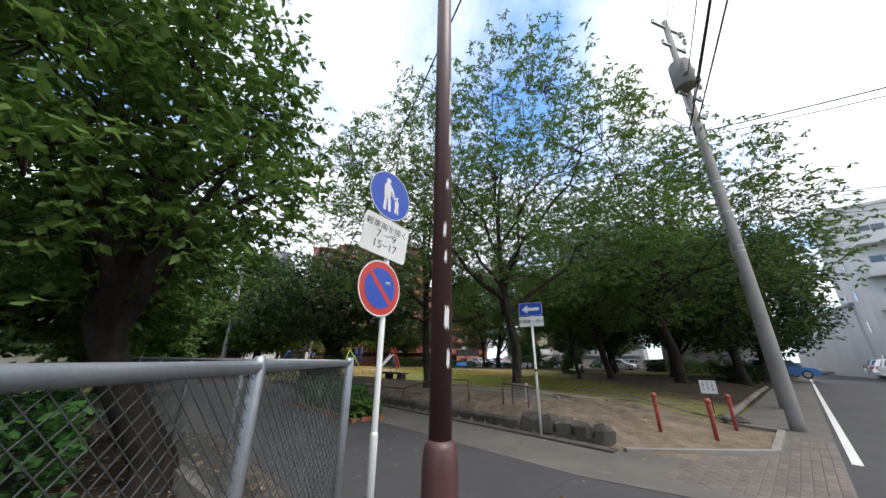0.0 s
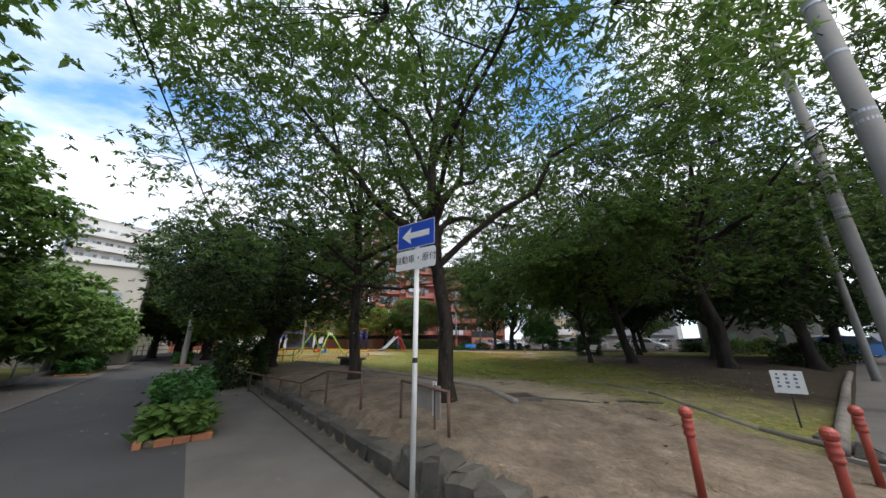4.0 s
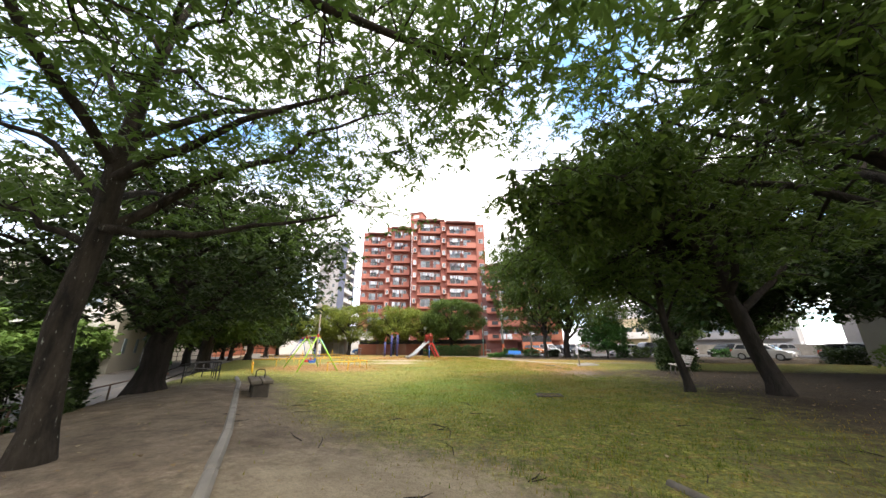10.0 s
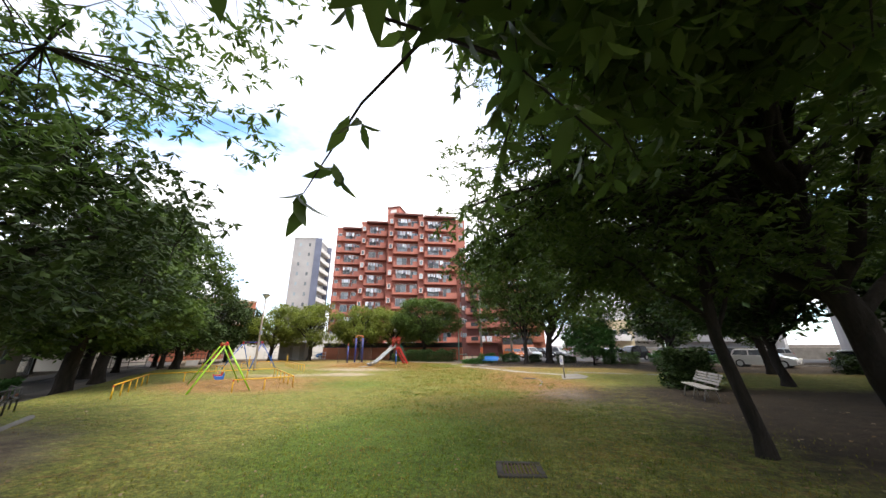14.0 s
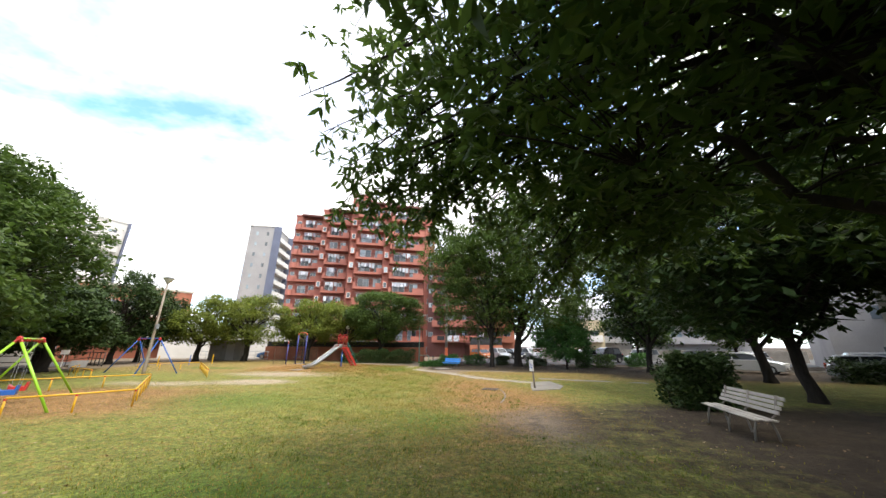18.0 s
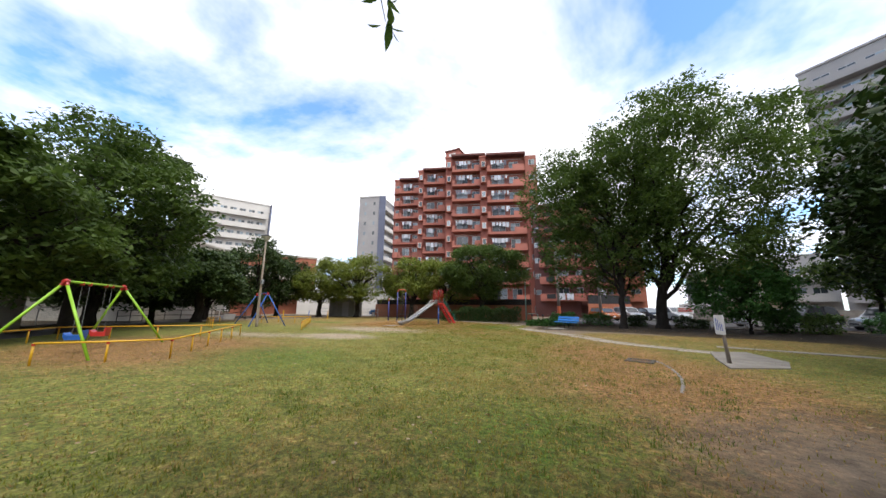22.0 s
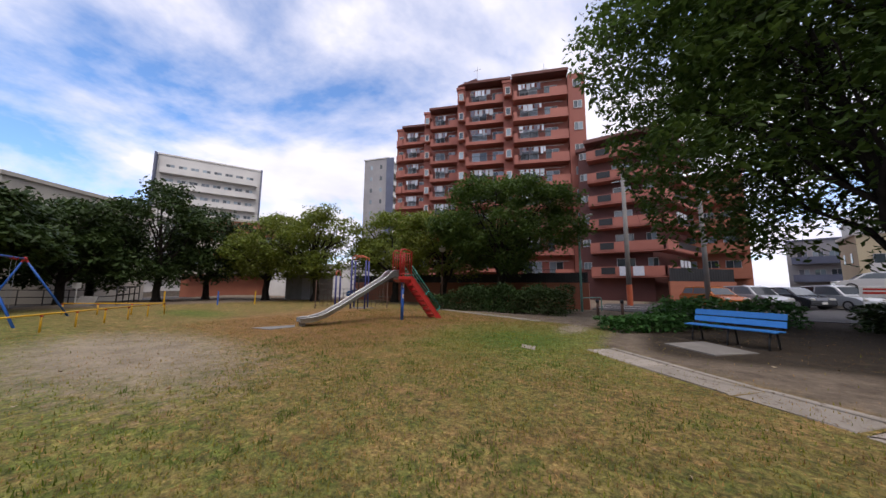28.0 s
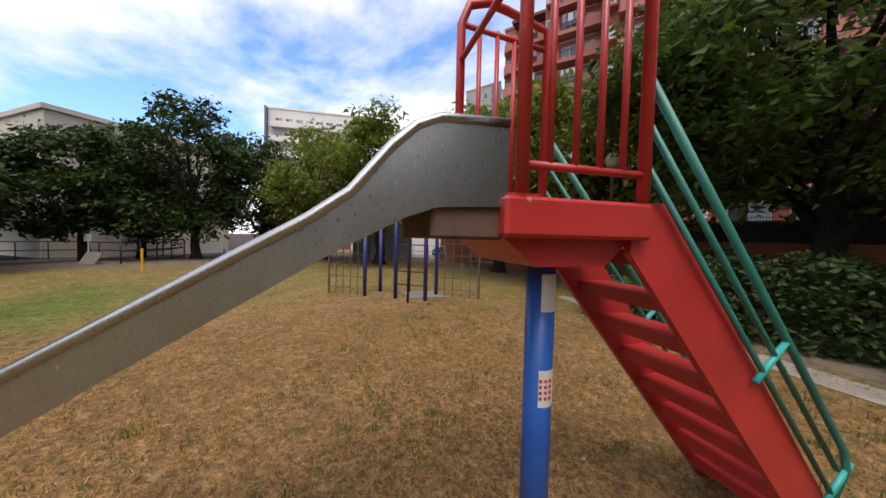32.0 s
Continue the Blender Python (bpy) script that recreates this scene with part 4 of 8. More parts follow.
tree("oak_tree", 13.05, 26.2, "large dark oak overhanging the lawn", 11, 11.5, 0.2, 2.9, (-0.75, -0.12), (6.9, 7.0, 4.2), 2.9, 24000, 15, 0.16, 0.17, leaf_oak, bark_dark, 0.28, 0.95, clear=lane_clear, clump=50, off=(0.6, 0.7), sprig=7, boughs=[(5.2, 28.0, 5.15), (5.05, 29.0, 5.3), (5.94, 28.4, 4.1), (5.78, 29.4, 4.2), (6.4, 29.4, 3.75), (6.6, 29.9, 4.5), (7.1, 29.3, 3.65), (6.1, 29.5, 5.2), (5.95, 28.4, 5.4), (6.75, 28.6, 5.4), (7.0, 29.0, 4.9), (6.1, 28.3, 6.1), (8.0, 21.2, 4.3), (8.5, 20.6, 4.1), (9.0, 21.0, 4.0), (9.5, 21.4, 3.6), (9.2, 20.4, 4.5), (8.6, 21.6, 4.9), (8.2, 19.8, 4.4), (6.72, 19.84, 3.2), (6.76, 19.6, 3.55), (6.9, 19.75, 3.3), (7.05, 19.95, 3.05), (7.0, 20.2, 2.85), (7.06, 20.5, 2.55), (7.3, 20.65, 2.75), (7.35, 19.9, 3.15), (7.5, 20.8, 2.95), (7.6, 20.2, 3.2), (7.9, 20.5, 3.1), (8.2, 20.8, 3.2), (7.2, 20.5, 3.6), (8.0, 21.0, 3.7), (8.6, 21.0, 3.3), (7.7, 19.7, 3.55), (8.3, 20.0, 3.5), (7.0, 21.7, 4.2), (7.7, 21.7, 4.9), (8.9, 21.6, 3.4),
        (6.75, 24.6, 3.75), (7.0, 24.5, 3.4), (7.35, 24.7, 3.2), (7.7, 25.0, 3.4), (7.0, 25.2, 4.0), (7.6, 25.6, 4.0), (8.3, 25.3, 3.5), (8.7, 25.8, 3.7), (6.9, 24.7, 4.5), (7.2, 26.2, 4.5), (6.9, 27.7, 4.7), (8.25, 30.55, 3.5), (8.72, 31.28, 3.7), (8.71, 30.66, 3.1), (9.18, 31.1, 3.6), (8.95, 30.76, 2.8), (9.43, 31.23, 3.2), (9.15, 30.76, 2.6), (9.55, 31.06, 3.4), (5.54, 29.28, 4.2), (5.72, 29.67, 4.0), (6.28, 29.71, 4.3), (6.63, 30.12, 4.0), (7.19, 29.85, 4.5), (7.63, 30.42, 3.9), (8.03, 30.17, 4.2), (5.11, 29.53, 3.8), (5.94, 30.55, 3.6), (6.33, 30.53, 3.9), (8.4, 31.2, 4.2), (9.2, 32.0, 4.3), (9.7, 32.4, 3.7), (10.0, 32.7, 2.9), (10.1, 32.0, 3.4), (10.2, 31.2, 4.2), (9.5, 31.5, 3.4), (10.8, 31.8, 2.7), (10.7, 30.7, 3.1)])
tree("oak_tree", 15.6, 23.6, "large oak with a leaning trunk and a long low limb", 13, 11.8, 0.25, 4.2, (-0.9, -0.3), (6.6, 7.4, 4.4), 3.0, 50000, 14, 0.18, 0.19, leaf_oak, bark_dark, 0.33, 0.66, clear=lane_clear, clump=50, off=(-0.3, -2.2), sprig=7, boughs=[(9.6, 18.7, 5.5), (10.4, 19.2, 6.3), (10.2, 18.7, 5.0), (10.9, 18.9, 5.6), (11.3, 19.2, 5.1), (10.9, 18.4, 4.9), (10.0, 19.2, 5.0), (10.4, 19.0, 4.5), (10.5, 18.7, 4.0), (11.1, 18.9, 4.2), (9.4, 18.9, 5.1), (10.1, 19.2, 4.2), (10.5, 19.0, 3.7)],
     limb_lines=[(0.14, (14.9, 23.35, 4.0), (14.2, 23.0, 5.0), (13.0, 22.7, 5.3), (11.4, 22.3, 5.4), (10.2, 22.0, 5.9)),
                 (0.12, (14.9, 23.35, 4.2), (15.6, 23.5, 5.6), (16.6, 23.7, 7.2), (17.6, 23.8, 9.0)),
                 (0.1, (14.9, 23.3, 4.2), (14.6, 22.2, 5.2), (14.0, 20.6, 5.9), (13.2, 19.2, 6.6))])
FAR = dict(size=0.29, wide=0.25, sides=5, sig=0.26, gap=0.35, clump=20, tufts=70)
tree("oak_tree", 7.97, 55.0, "broad round-crowned oak beside the blue bench", 21, 15.2, 0.2, 2.6, (0.12, 0), (6.4, 5.6, 6.4), 2.4, 66000, 15, leafm=leaf_oak, barkm=bark_dark, off=(-0.6, 2.6), clear=lambda w: w[:, 0] < 2.6 - 0.36 * (w[:, 2] - 5.0), **{**FAR, "size": 0.225, "clump": 22, "sig": 0.26, "tufts": 130})
tree("oak_tree", 10.4, 56.4, "broad oak with a stout dark trunk", 22, 17.4, 0.34, 2.6, (0.2, 0), (7.6, 6.5, 7.5), 2.5, 72000, 16, off=(1.3, 0), leafm=leaf_oak, barkm=bark_dark, **{**FAR, "size": 0.225, "clump": 22, "sig": 0.26, "tufts": 130})
tree("shrub_tree", 14.2, 53.6, "many-stemmed glossy shrub tree", 23, 4.2, 0.07, 0.7, (0, 0), (2.4, 2.3, 1.8), 0.8, 15000, 9, 0.18, 0.28, leaf_shrub, bark_dark, 0.18, 0.6)
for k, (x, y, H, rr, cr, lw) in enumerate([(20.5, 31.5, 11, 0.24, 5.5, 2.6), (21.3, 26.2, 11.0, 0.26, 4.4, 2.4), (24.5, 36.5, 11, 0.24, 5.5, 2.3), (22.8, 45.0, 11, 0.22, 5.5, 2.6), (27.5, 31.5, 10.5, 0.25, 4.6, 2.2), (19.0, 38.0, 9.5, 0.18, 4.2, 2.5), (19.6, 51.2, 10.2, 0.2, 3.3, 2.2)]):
    tree("evergreen_tree", x, y, "tall evergreen with shade-darkened leaves in the grove along the side street", 30 + k, H, rr, 2.4, (0.3 * (-1) ** k, 0.1), (cr * 1.1, cr * 1.1, H / 2 - lw / 2), lw, 16000, 13, leafm=leaf_grove_shaded, barkm=bark_dark, group="trees of the dark grove", **{**FAR, "gap": 0.3, "sig": 0.4, "size": 0.34})
for k, (x, y) in enumerate([(23.6, 62.5), (24.8, 63.2), (30, 58)]):
    tree("street_tree", x, y, "slim tree at the edge of the car park", 40 + k, 7.0, 0.13, 2.2, (0.1, 0), (2.8, 2.8, 2.4), 2.0, 8000, 9, leafm=leaf_oak, barkm=bark_dark, group="trees by the car park", **FAR)
for k, (x, y, H, cr, lw) in enumerate([(-0.85, 9.3, 8.5, 2.8, 2.4), (-7.5, 13.7, 6.6, 2.5, 2.0), (-11.5, 18.4, 4.4, 2.3, 1.0), (-15.5, 23.0, 4.0, 2.2, 0.9), (-4.6, 6.5, 8.5, 4.2, 2.0), (-20.6, 27.6, 3.4, 1.8, 0.8), (-9.5, 12.5, 8, 4.0, 1.6)]):
    close = k in (0, 1, 4)
    tree("cherry_tree", x, y, "cherry tree leaning over the chain-link fence", 50 + k, H, 0.2, 2.0, (-1.2, -0.2) if k == 0 else (0.35, 0.1), (cr, cr, (H - lw) / 2), lw, (24000 if k in (0, 4) else 34000) if close else 18000, 13, 0.16 if close else 0.24, 0.25, leaf_light, bark_dark, 0.28, 0.6, sprig=6, clump=65, droop=(0.1, 1.1), group="trees behind the fence", sides=7 if close else 5, clear=lambda w: (w[:, 0] > 1.2) & (w[:, 2] < 3.2) & (w[:, 1] < 7.6))
for k, (x, y, H, cr) in enumerate([(-12.6, 30.6, 7.5, 3.8), (-17.7, 34.8, 11.5, 5.2), (-22.5, 36.8, 12.5, 5.4), (-21.8, 42.4, 5.6, 2.5), (-26.0, 37.6, 8.8, 3.8)]):
    # The first two take lighter leaves, a colour standing for sun and haze
    tree("camphor_tree", x, y, "large dark camphor tree with a full crown", 60 + k, H, 0.3, 2.4, (0.15, 0), (cr, cr, H / 2 - 1.05), 2.1, 25000, 15, leafm=leaf_oak if k < 2 else leaf_dark, barkm=bark_dark, group="trees beyond the swings", **FAR)
for k, (x, y, H, cr) in enumerate([(-27.5, 50.4, 8.9, 3.2), (-27.0, 41.4, 6.2, 2.6), (-29.0, 54.0, 7.6, 3.2), (-33, 39, 5.6, 3.0), (-28.2, 45.9, 7.0, 2.9), (-31.5, 47.6, 8.0, 3.0)]):
    tree("evergreen_tree", x, y, "dense dark evergreen by the school fence", 70 + k, H, 0.22, 1.9, (0.1, 0), (cr, cr, H / 2 - 0.8), 1.5, 12500, 13, leafm=leaf_dark, barkm=bark_dark, group="trees by the school fence", **FAR)
for k, (x, y, H, cr, lw) in enumerate([(-4.9, 60.9, 8.2, 4.0, 2.6), (-14.6, 62.0, 7.4, 4.2, 2.0), (-20.2, 58.5, 7.5, 4.6, 2.1), (-25.0, 57.0, 7.2, 3.8, 1.9), (-9.8, 62.0, 7.0, 3.9, 2.2)]):
    tree("cherry_tree", x, y, "flat-topped cherry tree turning yellow-green", 80 + k, H, 0.26, 1.9, (0.2, -0.1), (cr, cr * 0.9, (H - lw) / 2), lw, 42000 if k == 0 else 20000, 14, leafm=leaf_yellow if k else leaf_oak, barkm=bark_dark, group="cherry trees before the red wall", **{**FAR, "size": 0.2 if k == 0 else 0.24})


def leaf_block(name, x0, y0, x1, y1, deep, h, label, leafm, n, seed, size=0.1, z0=None, category="hedge", group=""):
    """A clipped or wild mass of leaves round a woody core, along a line on the ground."""
    rng = np.random.default_rng(seed)
    L = math.hypot(x1 - x0, y1 - y0); rz = math.atan2(y1 - y0, x1 - x0)
    base = gz((x0 + x1) / 2, (y0 + y1) / 2) if z0 is None else z0
    e = thing(name, (x0, y0, base), label, category, group, rz)
    for k in range(max(3, int(L * 3))):
        px, py = rng.uniform(0.1, L - 0.1), rng.uniform(-deep * 0.3, deep * 0.3)
        wood = Build().tube([(px, py, -0.03), (px + rng.normal(0, 0.08), py + rng.normal(0, 0.08), h * 0.5), (px + rng.normal(0, 0.2), py + rng.normal(0, 0.15), h * 0.9)], [0.018, 0.012, 0.004], 5, False)
        part("stem", wood, bark_dark, e)
    c = np.stack([rng.uniform(0, L, n), rng.uniform(-deep / 2, deep / 2, n), rng.uniform(0.04, h, n)], 1)
    lump = 0.82 + 0.25 * np.sin(c[:, 0] * 2.3 + seed) * np.sin(c[:, 0] * 0.9 + c[:, 1] * 3)
    c[:, 2] *= lump
    edge = rng.uniform(0, 1, n) < 0.65
    c[edge, 1] = np.sign(c[edge, 1]) * deep / 2 * rng.uniform(0.8, 1.06, edge.sum())
    topm = rng.uniform(0, 1, n) < 0.4
    c[topm, 2] = h * lump[topm] * rng.uniform(0.9, 1.05, topm.sum())
    v, f = leaf_cloud(rng, c, (0.05, 0.05, 0.04), 1, size, 0.3, (-0.5, 0.9))
    ob = new("leaves", np_mesh("leaves", v.reshape(-1, 3), f, leafm)); ob.parent = e
    return e


leaf_block("hedge", -6.6, 58.7, -0.3, 58.6, 1.9, 1.35, "thick dark green hedge before the red wall", leaf_hedge, 15000, 101, 0.13)
leaf_block("planter_shrub", *ab(-1.95, 6.0), *ab(-1.95, 9.2), 0.75, 0.72, "bushy green shrub growing in the brick-edged planter", leaf_shrub, 5200, 102, 0.11, STREET + 0.1, "shrub")
leaf_block("planter_grass", *ab(-1.95, 5.35), *ab(-1.95, 5.9), 0.6, 0.38, "tuft of long pale grass in the planter", leaf_light, 700, 103, 0.24, STREET + 0.1, "plant")
leaf_block("planter_shrub", *ab(-6.0, 20.7), *ab(-6.0, 25.0), 0.8, 0.75, "leafy shrub in the planter by the fence", leaf_shrub, 4200, 104, 0.14, STREET + 0.05, "shrub")
leaf_block("planter_shrub", *ab(-2.2, 26.0), *ab(-2.2, 28.0), 0.8, 0.7, "small shrub in a lane planter", leaf_shrub, 1800, 105, 0.16, STREET + 0.05, "shrub")
leaf_block("bank_shrub", -3.6, 20.2, -2.4, 19.3, 1.3, 1.5, "dark shrub on the bank beside the rail", leaf_dark, 5200, 106, 0.13, category="shrub")
for k, (x0, y0, x1, y1, h, m) in enumerate([(1.7, 53.6, 3.3, 55.1, 0.5, leaf_shrub), (3.0, 55.6, 4.6, 56.4, 0.95, leaf_shrub), (5.2, 58.8, 7.2, 58.4, 0.9, leaf_shrub), (8.4, 58.6, 9.6, 58.4, 0.8, leaf_dark), (11.4, 58.2, 13.2, 57.8, 0.8, leaf_dark), (15.5, 56.0, 16.8, 55.8, 1.1, leaf_shrub), (17.2, 56.2, 18.8, 56.0, 1.2, leaf_light), (20.2, 56.6, 22.0, 57.0, 1.2, leaf_shrub), (25.5, 58, 28.5, 57, 0.9, leaf_shrub)]):
    leaf_block("bush", x0, y0, x1, y1, 1.0, h, "low leafy bush along the edge of the car park", m, 1500, 110 + k, 0.16, category="bush", group="bushes by the car park")
leaf_block("bush", 13.6, 36.6, 15.2, 36.3, 1.8, 1.55, "dark evergreen bush behind the grey bench", leaf_dark, 6500, 130, 0.15, category="bush")
leaf_block("bush", 25.8, 40.2, 30.0, 39.0, 1.6, 1.3, "bright green bush among the grove", leaf_light, 2600, 131, 0.2, category="bush")
for k, (x, y) in enumerate([(27, 46), (21.0, 27.8), (29, 34)]):
    leaf_block("bush", x, y, x + 2.0, y - 0.5, 1.6, 1.2, "dark rounded bush in the grove", leaf_dark, 1800, 133 + k, 0.2, category="bush", group="bushes of the grove")
for k, (x0, y0, x1, y1, h) in enumerate([(-3.6, 9.4, -1.4, 7.9, 1.1), (-3.2, 8.2, -2.0, 7.4, 0.5), (-6.8, 12.0, -4.4, 10.2, 1.3)]):
    leaf_block("bush", x0, y0, x1, y1, 1.3, h, "loose green bush under the trees behind the fence", leaf_shrub, 1700, 150 + k, 0.14, STREET, "bush", "bushes behind the fence")
leaf_block("bush", -7.6, 57.9, -6.7, 57.6, 1.3, 0.9, "loose green bush beside the slide", leaf_hedge, 1500, 137, 0.13, category="bush")

# ---- text ----


def letters(name, text, size, material, parent, m, label=""):
    """Raised lettering laid on a plate: m takes the text's x to the right and y up."""
    cu = bpy.data.curves.new("lettering", 'FONT')
    cu.body, cu.size, cu.align_x, cu.align_y, cu.extrude = text, size, 'CENTER', 'CENTER', 0.0008
    tmp = bpy.data.objects.new("lettering", cu)
    scene.collection.objects.link(tmp)
    me = bpy.data.meshes.new_from_object(tmp.evaluated_get(bpy.context.evaluated_depsgraph_get()))
    bpy.data.objects.remove(tmp)
    me.materials.clear(); me.materials.append(material)
    ob = new(name, me)
    ob.parent = parent
    ob.matrix_basis = m
    return ob


FRONT = Matrix(((1, 0, 0, 0), (0, 0, -1, 0), (0, 1, 0, 0), (0, 0, 0, 1)))   # a plate that faces -y


def at(x, y, z):
    return Matrix.Translation((x, y, z)) @ FRONT


def disc(b, r, y0, y1, n=40, r_in=0.0, c=(0, 0)):
    """A round plate facing -y, from y0 (front) to y1."""
    ring = [(c[0] + r * math.cos(2 * math.pi * k / n), c[1] + r * math.sin(2 * math.pi * k / n)) for k in range(n)]
    if r_in <= 0:
        vs = [(x, y0, z) for x, z in ring] + [(x, y1, z) for x, z in ring]
        fs = [tuple(range(n)), tuple(reversed(range(n, 2 * n)))] + [(k, n + k, n + (k + 1) % n, (k + 1) % n) for k in range(n)]
    else:
        q = r_in / r
        inn = [((x - c[0]) * q + c[0], (z - c[1]) * q + c[1]) for x, z in ring]
        vs = [(x, y0, z) for x, z in ring] + [(x, y0, z) for x, z in inn] + [(x, y1, z) for x, z in ring]
        fs = [(k, (k + 1) % n, n + (k + 1) % n, n + k) for k in range(n)] + [(k, 2 * n + k, 2 * n + (k + 1) % n, (k + 1) % n) for k in range(n)]
    return b.add(vs, fs)


def capsule(b, x0, z0, x1, z1, w, y0, y1):
    """A flat bar with round ends facing -y."""
    d = Vector((x1 - x0, z1 - z0)).normalized(); o = Vector((-d.y, d.x))
    a0 = math.atan2(o.y, o.x)
    pts = [(x0 + w * math.cos(a0 + math.pi * k / 6), z0 + w * math.sin(a0 + math.pi * k / 6)) for k in range(7)] + [(x1 + w * math.cos(a0 + math.pi + math.pi * k / 6), z1 + w * math.sin(a0 + math.pi + math.pi * k / 6)) for k in range(7)]
    n = len(pts)
    return b.add([(x, y0, z) for x, z in pts] + [(x, y1, z) for x, z in pts], [tuple(range(n)), tuple(reversed(range(n, 2 * n)))] + [(k, n + k, n + (k + 1) % n, (k + 1) % n) for k in range(n)])


def rounded_plate(b, w, h, y0, y1, rad=0.03, c=(0, 0)):
    pts = []
    for cx, cz, s in ((w / 2 - rad, h / 2 - rad, 0), (-w / 2 + rad, h / 2 - rad, 1), (-w / 2 + rad, -h / 2 + rad, 2), (w / 2 - rad, -h / 2 + rad, 3)):
        pts += [(c[0] + cx + rad * math.cos(math.pi / 2 * (s + k / 4)), c[1] + cz + rad * math.sin(math.pi / 2 * (s + k / 4))) for k in range(5)]
    n = len(pts)
    return b.add([(x, y0, z) for x, z in pts] + [(x, y1, z) for x, z in pts], [tuple(range(n)), tuple(reversed(range(n, 2 * n)))] + [(k, n + k, n + (k + 1) % n, (k + 1) % n) for k in range(n)])


# ---- street furniture ----
# pole with the footpath, hours and no-parking signs
sp = thing("traffic_sign", (2.2, 7.7, STREET + 0.1), "white post with blue footpath sign and bent no-parking sign", "road sign", rz=radians(42))
part("post", Build().tube([(0, 0.035, -0.15), (0, 0.035, 0.8), (0, 0.035, 3.35)], 0.026, 14), white_paint, sp, smooth=True)
part("post_collar", Build().lathe([(0.033, -0.12), (0.033, 0.82), (0.028, 0.85)], (0, 0.035, 0), 14), white_paint, sp, smooth=True)
fs_ = part("footpath_sign", disc(Build(), 0.27, -0.008, -0.002, 48), sign_blue, sp, "round blue sign")
fs_.matrix_basis = Matrix.Translation((-0.03, 0, 3.03)) @ Matrix.Rotation(radians(10), 4, 'Z')
part("rim", disc(Build(), 0.27, -0.0095, -0.009, 48, 0.262), sign_white, fs_, "white rim")
fig = Build()
disc(fig, 0.03, -0.0105, -0.0095, 16, 0, (-0.04, 0.16))
capsule(fig, -0.045, 0.09, -0.045, 0.0, 0.046, -0.0105, -0.0095)
capsule(fig, -0.065, -0.02, -0.075, -0.17, 0.018, -0.0105, -0.0095)
capsule(fig, -0.025, -0.02, -0.01, -0.17, 0.018, -0.0105, -0.0095)
capsule(fig, 0.01, 0.08, 0.05, -0.02, 0.013, -0.0105, -0.0095)
capsule(fig, 0.085, -0.055, 0.085, -0.09, 0.026, -0.0105, -0.0095)
disc(fig, 0.018, -0.0105, -0.0095, 14, 0, (0.085, -0.005))
capsule(fig, 0.075, -0.1, 0.07, -0.17, 0.011, -0.0105, -0.0095)
capsule(fig, 0.095, -0.1, 0.105, -0.17, 0.011, -0.0105, -0.0095)
part("pictogram", fig, sign_white, fs_, "plain white bars")
hp = part("hours_plate", rounded_plate(Build(), 0.54, 0.4, -0.008, -0.002), sign_white, sp, "white plate with black lettering")
hp.matrix_basis = Matrix.Translation((-0.05, 0, 2.55)) @ Matrix.Rotation(radians(7), 4, 'Y') @ Matrix.Rotation(radians(6), 4, 'Z')
letters("lettering", "軽車両を除く", 0.085, ink, hp, at(0, -0.0085, 0.10))
letters("lettering", "7 − 9", 0.115, ink, hp, at(0, -0.0085, 0.01))
letters("lettering", "15−17", 0.115, ink, hp, at(0, -0.0085, -0.095))
np_ = part("no_parking_sign", disc(Build(), 0.26, -0.008, -0.002, 48), sign_red, sp, "red and blue round sign")
np_.matrix_basis = Matrix.Translation((-0.08, -0.01, 2.04)) @ Matrix.Rotation(radians(14), 4, 'Z')
part("face", disc(Build(), 0.19, -0.0105, -0.0085, 40), sign_blue, np_, "blue field")
part("slash", capsule(Build(), -0.13, 0.13, 0.13, -0.13, 0.022, -0.0125, -0.0108), sign_red, np_, "red diagonal bar")
part("rim", disc(Build(), 0.262, -0.0095, -0.0082, 48, 0.25), sign_white, np_, "pale rim")
for k, zz in enumerate((3.03, 2.58, 2.1)):
    part("clamp", Build().box((0, 0.02, zz), (0.075, 0.05, 0.03), ch=0.006), galv, sp)

# brown steel pole
bp = thing("steel_pole", (2.77, 5.9, STREET), "dark brown painted steel pole with torn stickers", "pole")
part("sleeve", Build().lathe([(0.055, -0.05), (0.055, 1.22), (0.05, 1.27), (0.04, 1.29)], n=18), pole_brown, bp, smooth=True)
part("shaft", Build().lathe([(0.036, 1.25), (0.035, 3.0), (0.032, 5.5), (0.03, 6.5)], n=18), pole_brown, bp, smooth=True)
for k, (zz, hh, ww, aa) in enumerate([(1.62, 0.07, 0.5, -60), (1.5, 0.05, 0.35, -50), (2.36, 0.1, 0.4, -35), (2.55, 0.16, 0.25, -35), (1.95, 0.05, 0.3, -75), (1.85, 0.04, 0.25, -70), (2.15, 0.035, 0.3, -60)]):
    st = Build(); a0 = radians(aa); n = 6
    vs = [(0.0366 * math.cos(a0 + ww * (i / n - 0.5) + (0.08 * j)), 0.0366 * math.sin(a0 + ww * (i / n - 0.5) + (0.08 * j)), zz + hh * j + 0.01 * math.sin(i * 2.1 + k)) for j in (0, 1) for i in range(n + 1)]
    st.add(vs, [(i, i + 1, n + 2 + i, n + 1 + i) for i in range(n)])
    part("sticker", st, sign_white, bp, "torn pale sticker")

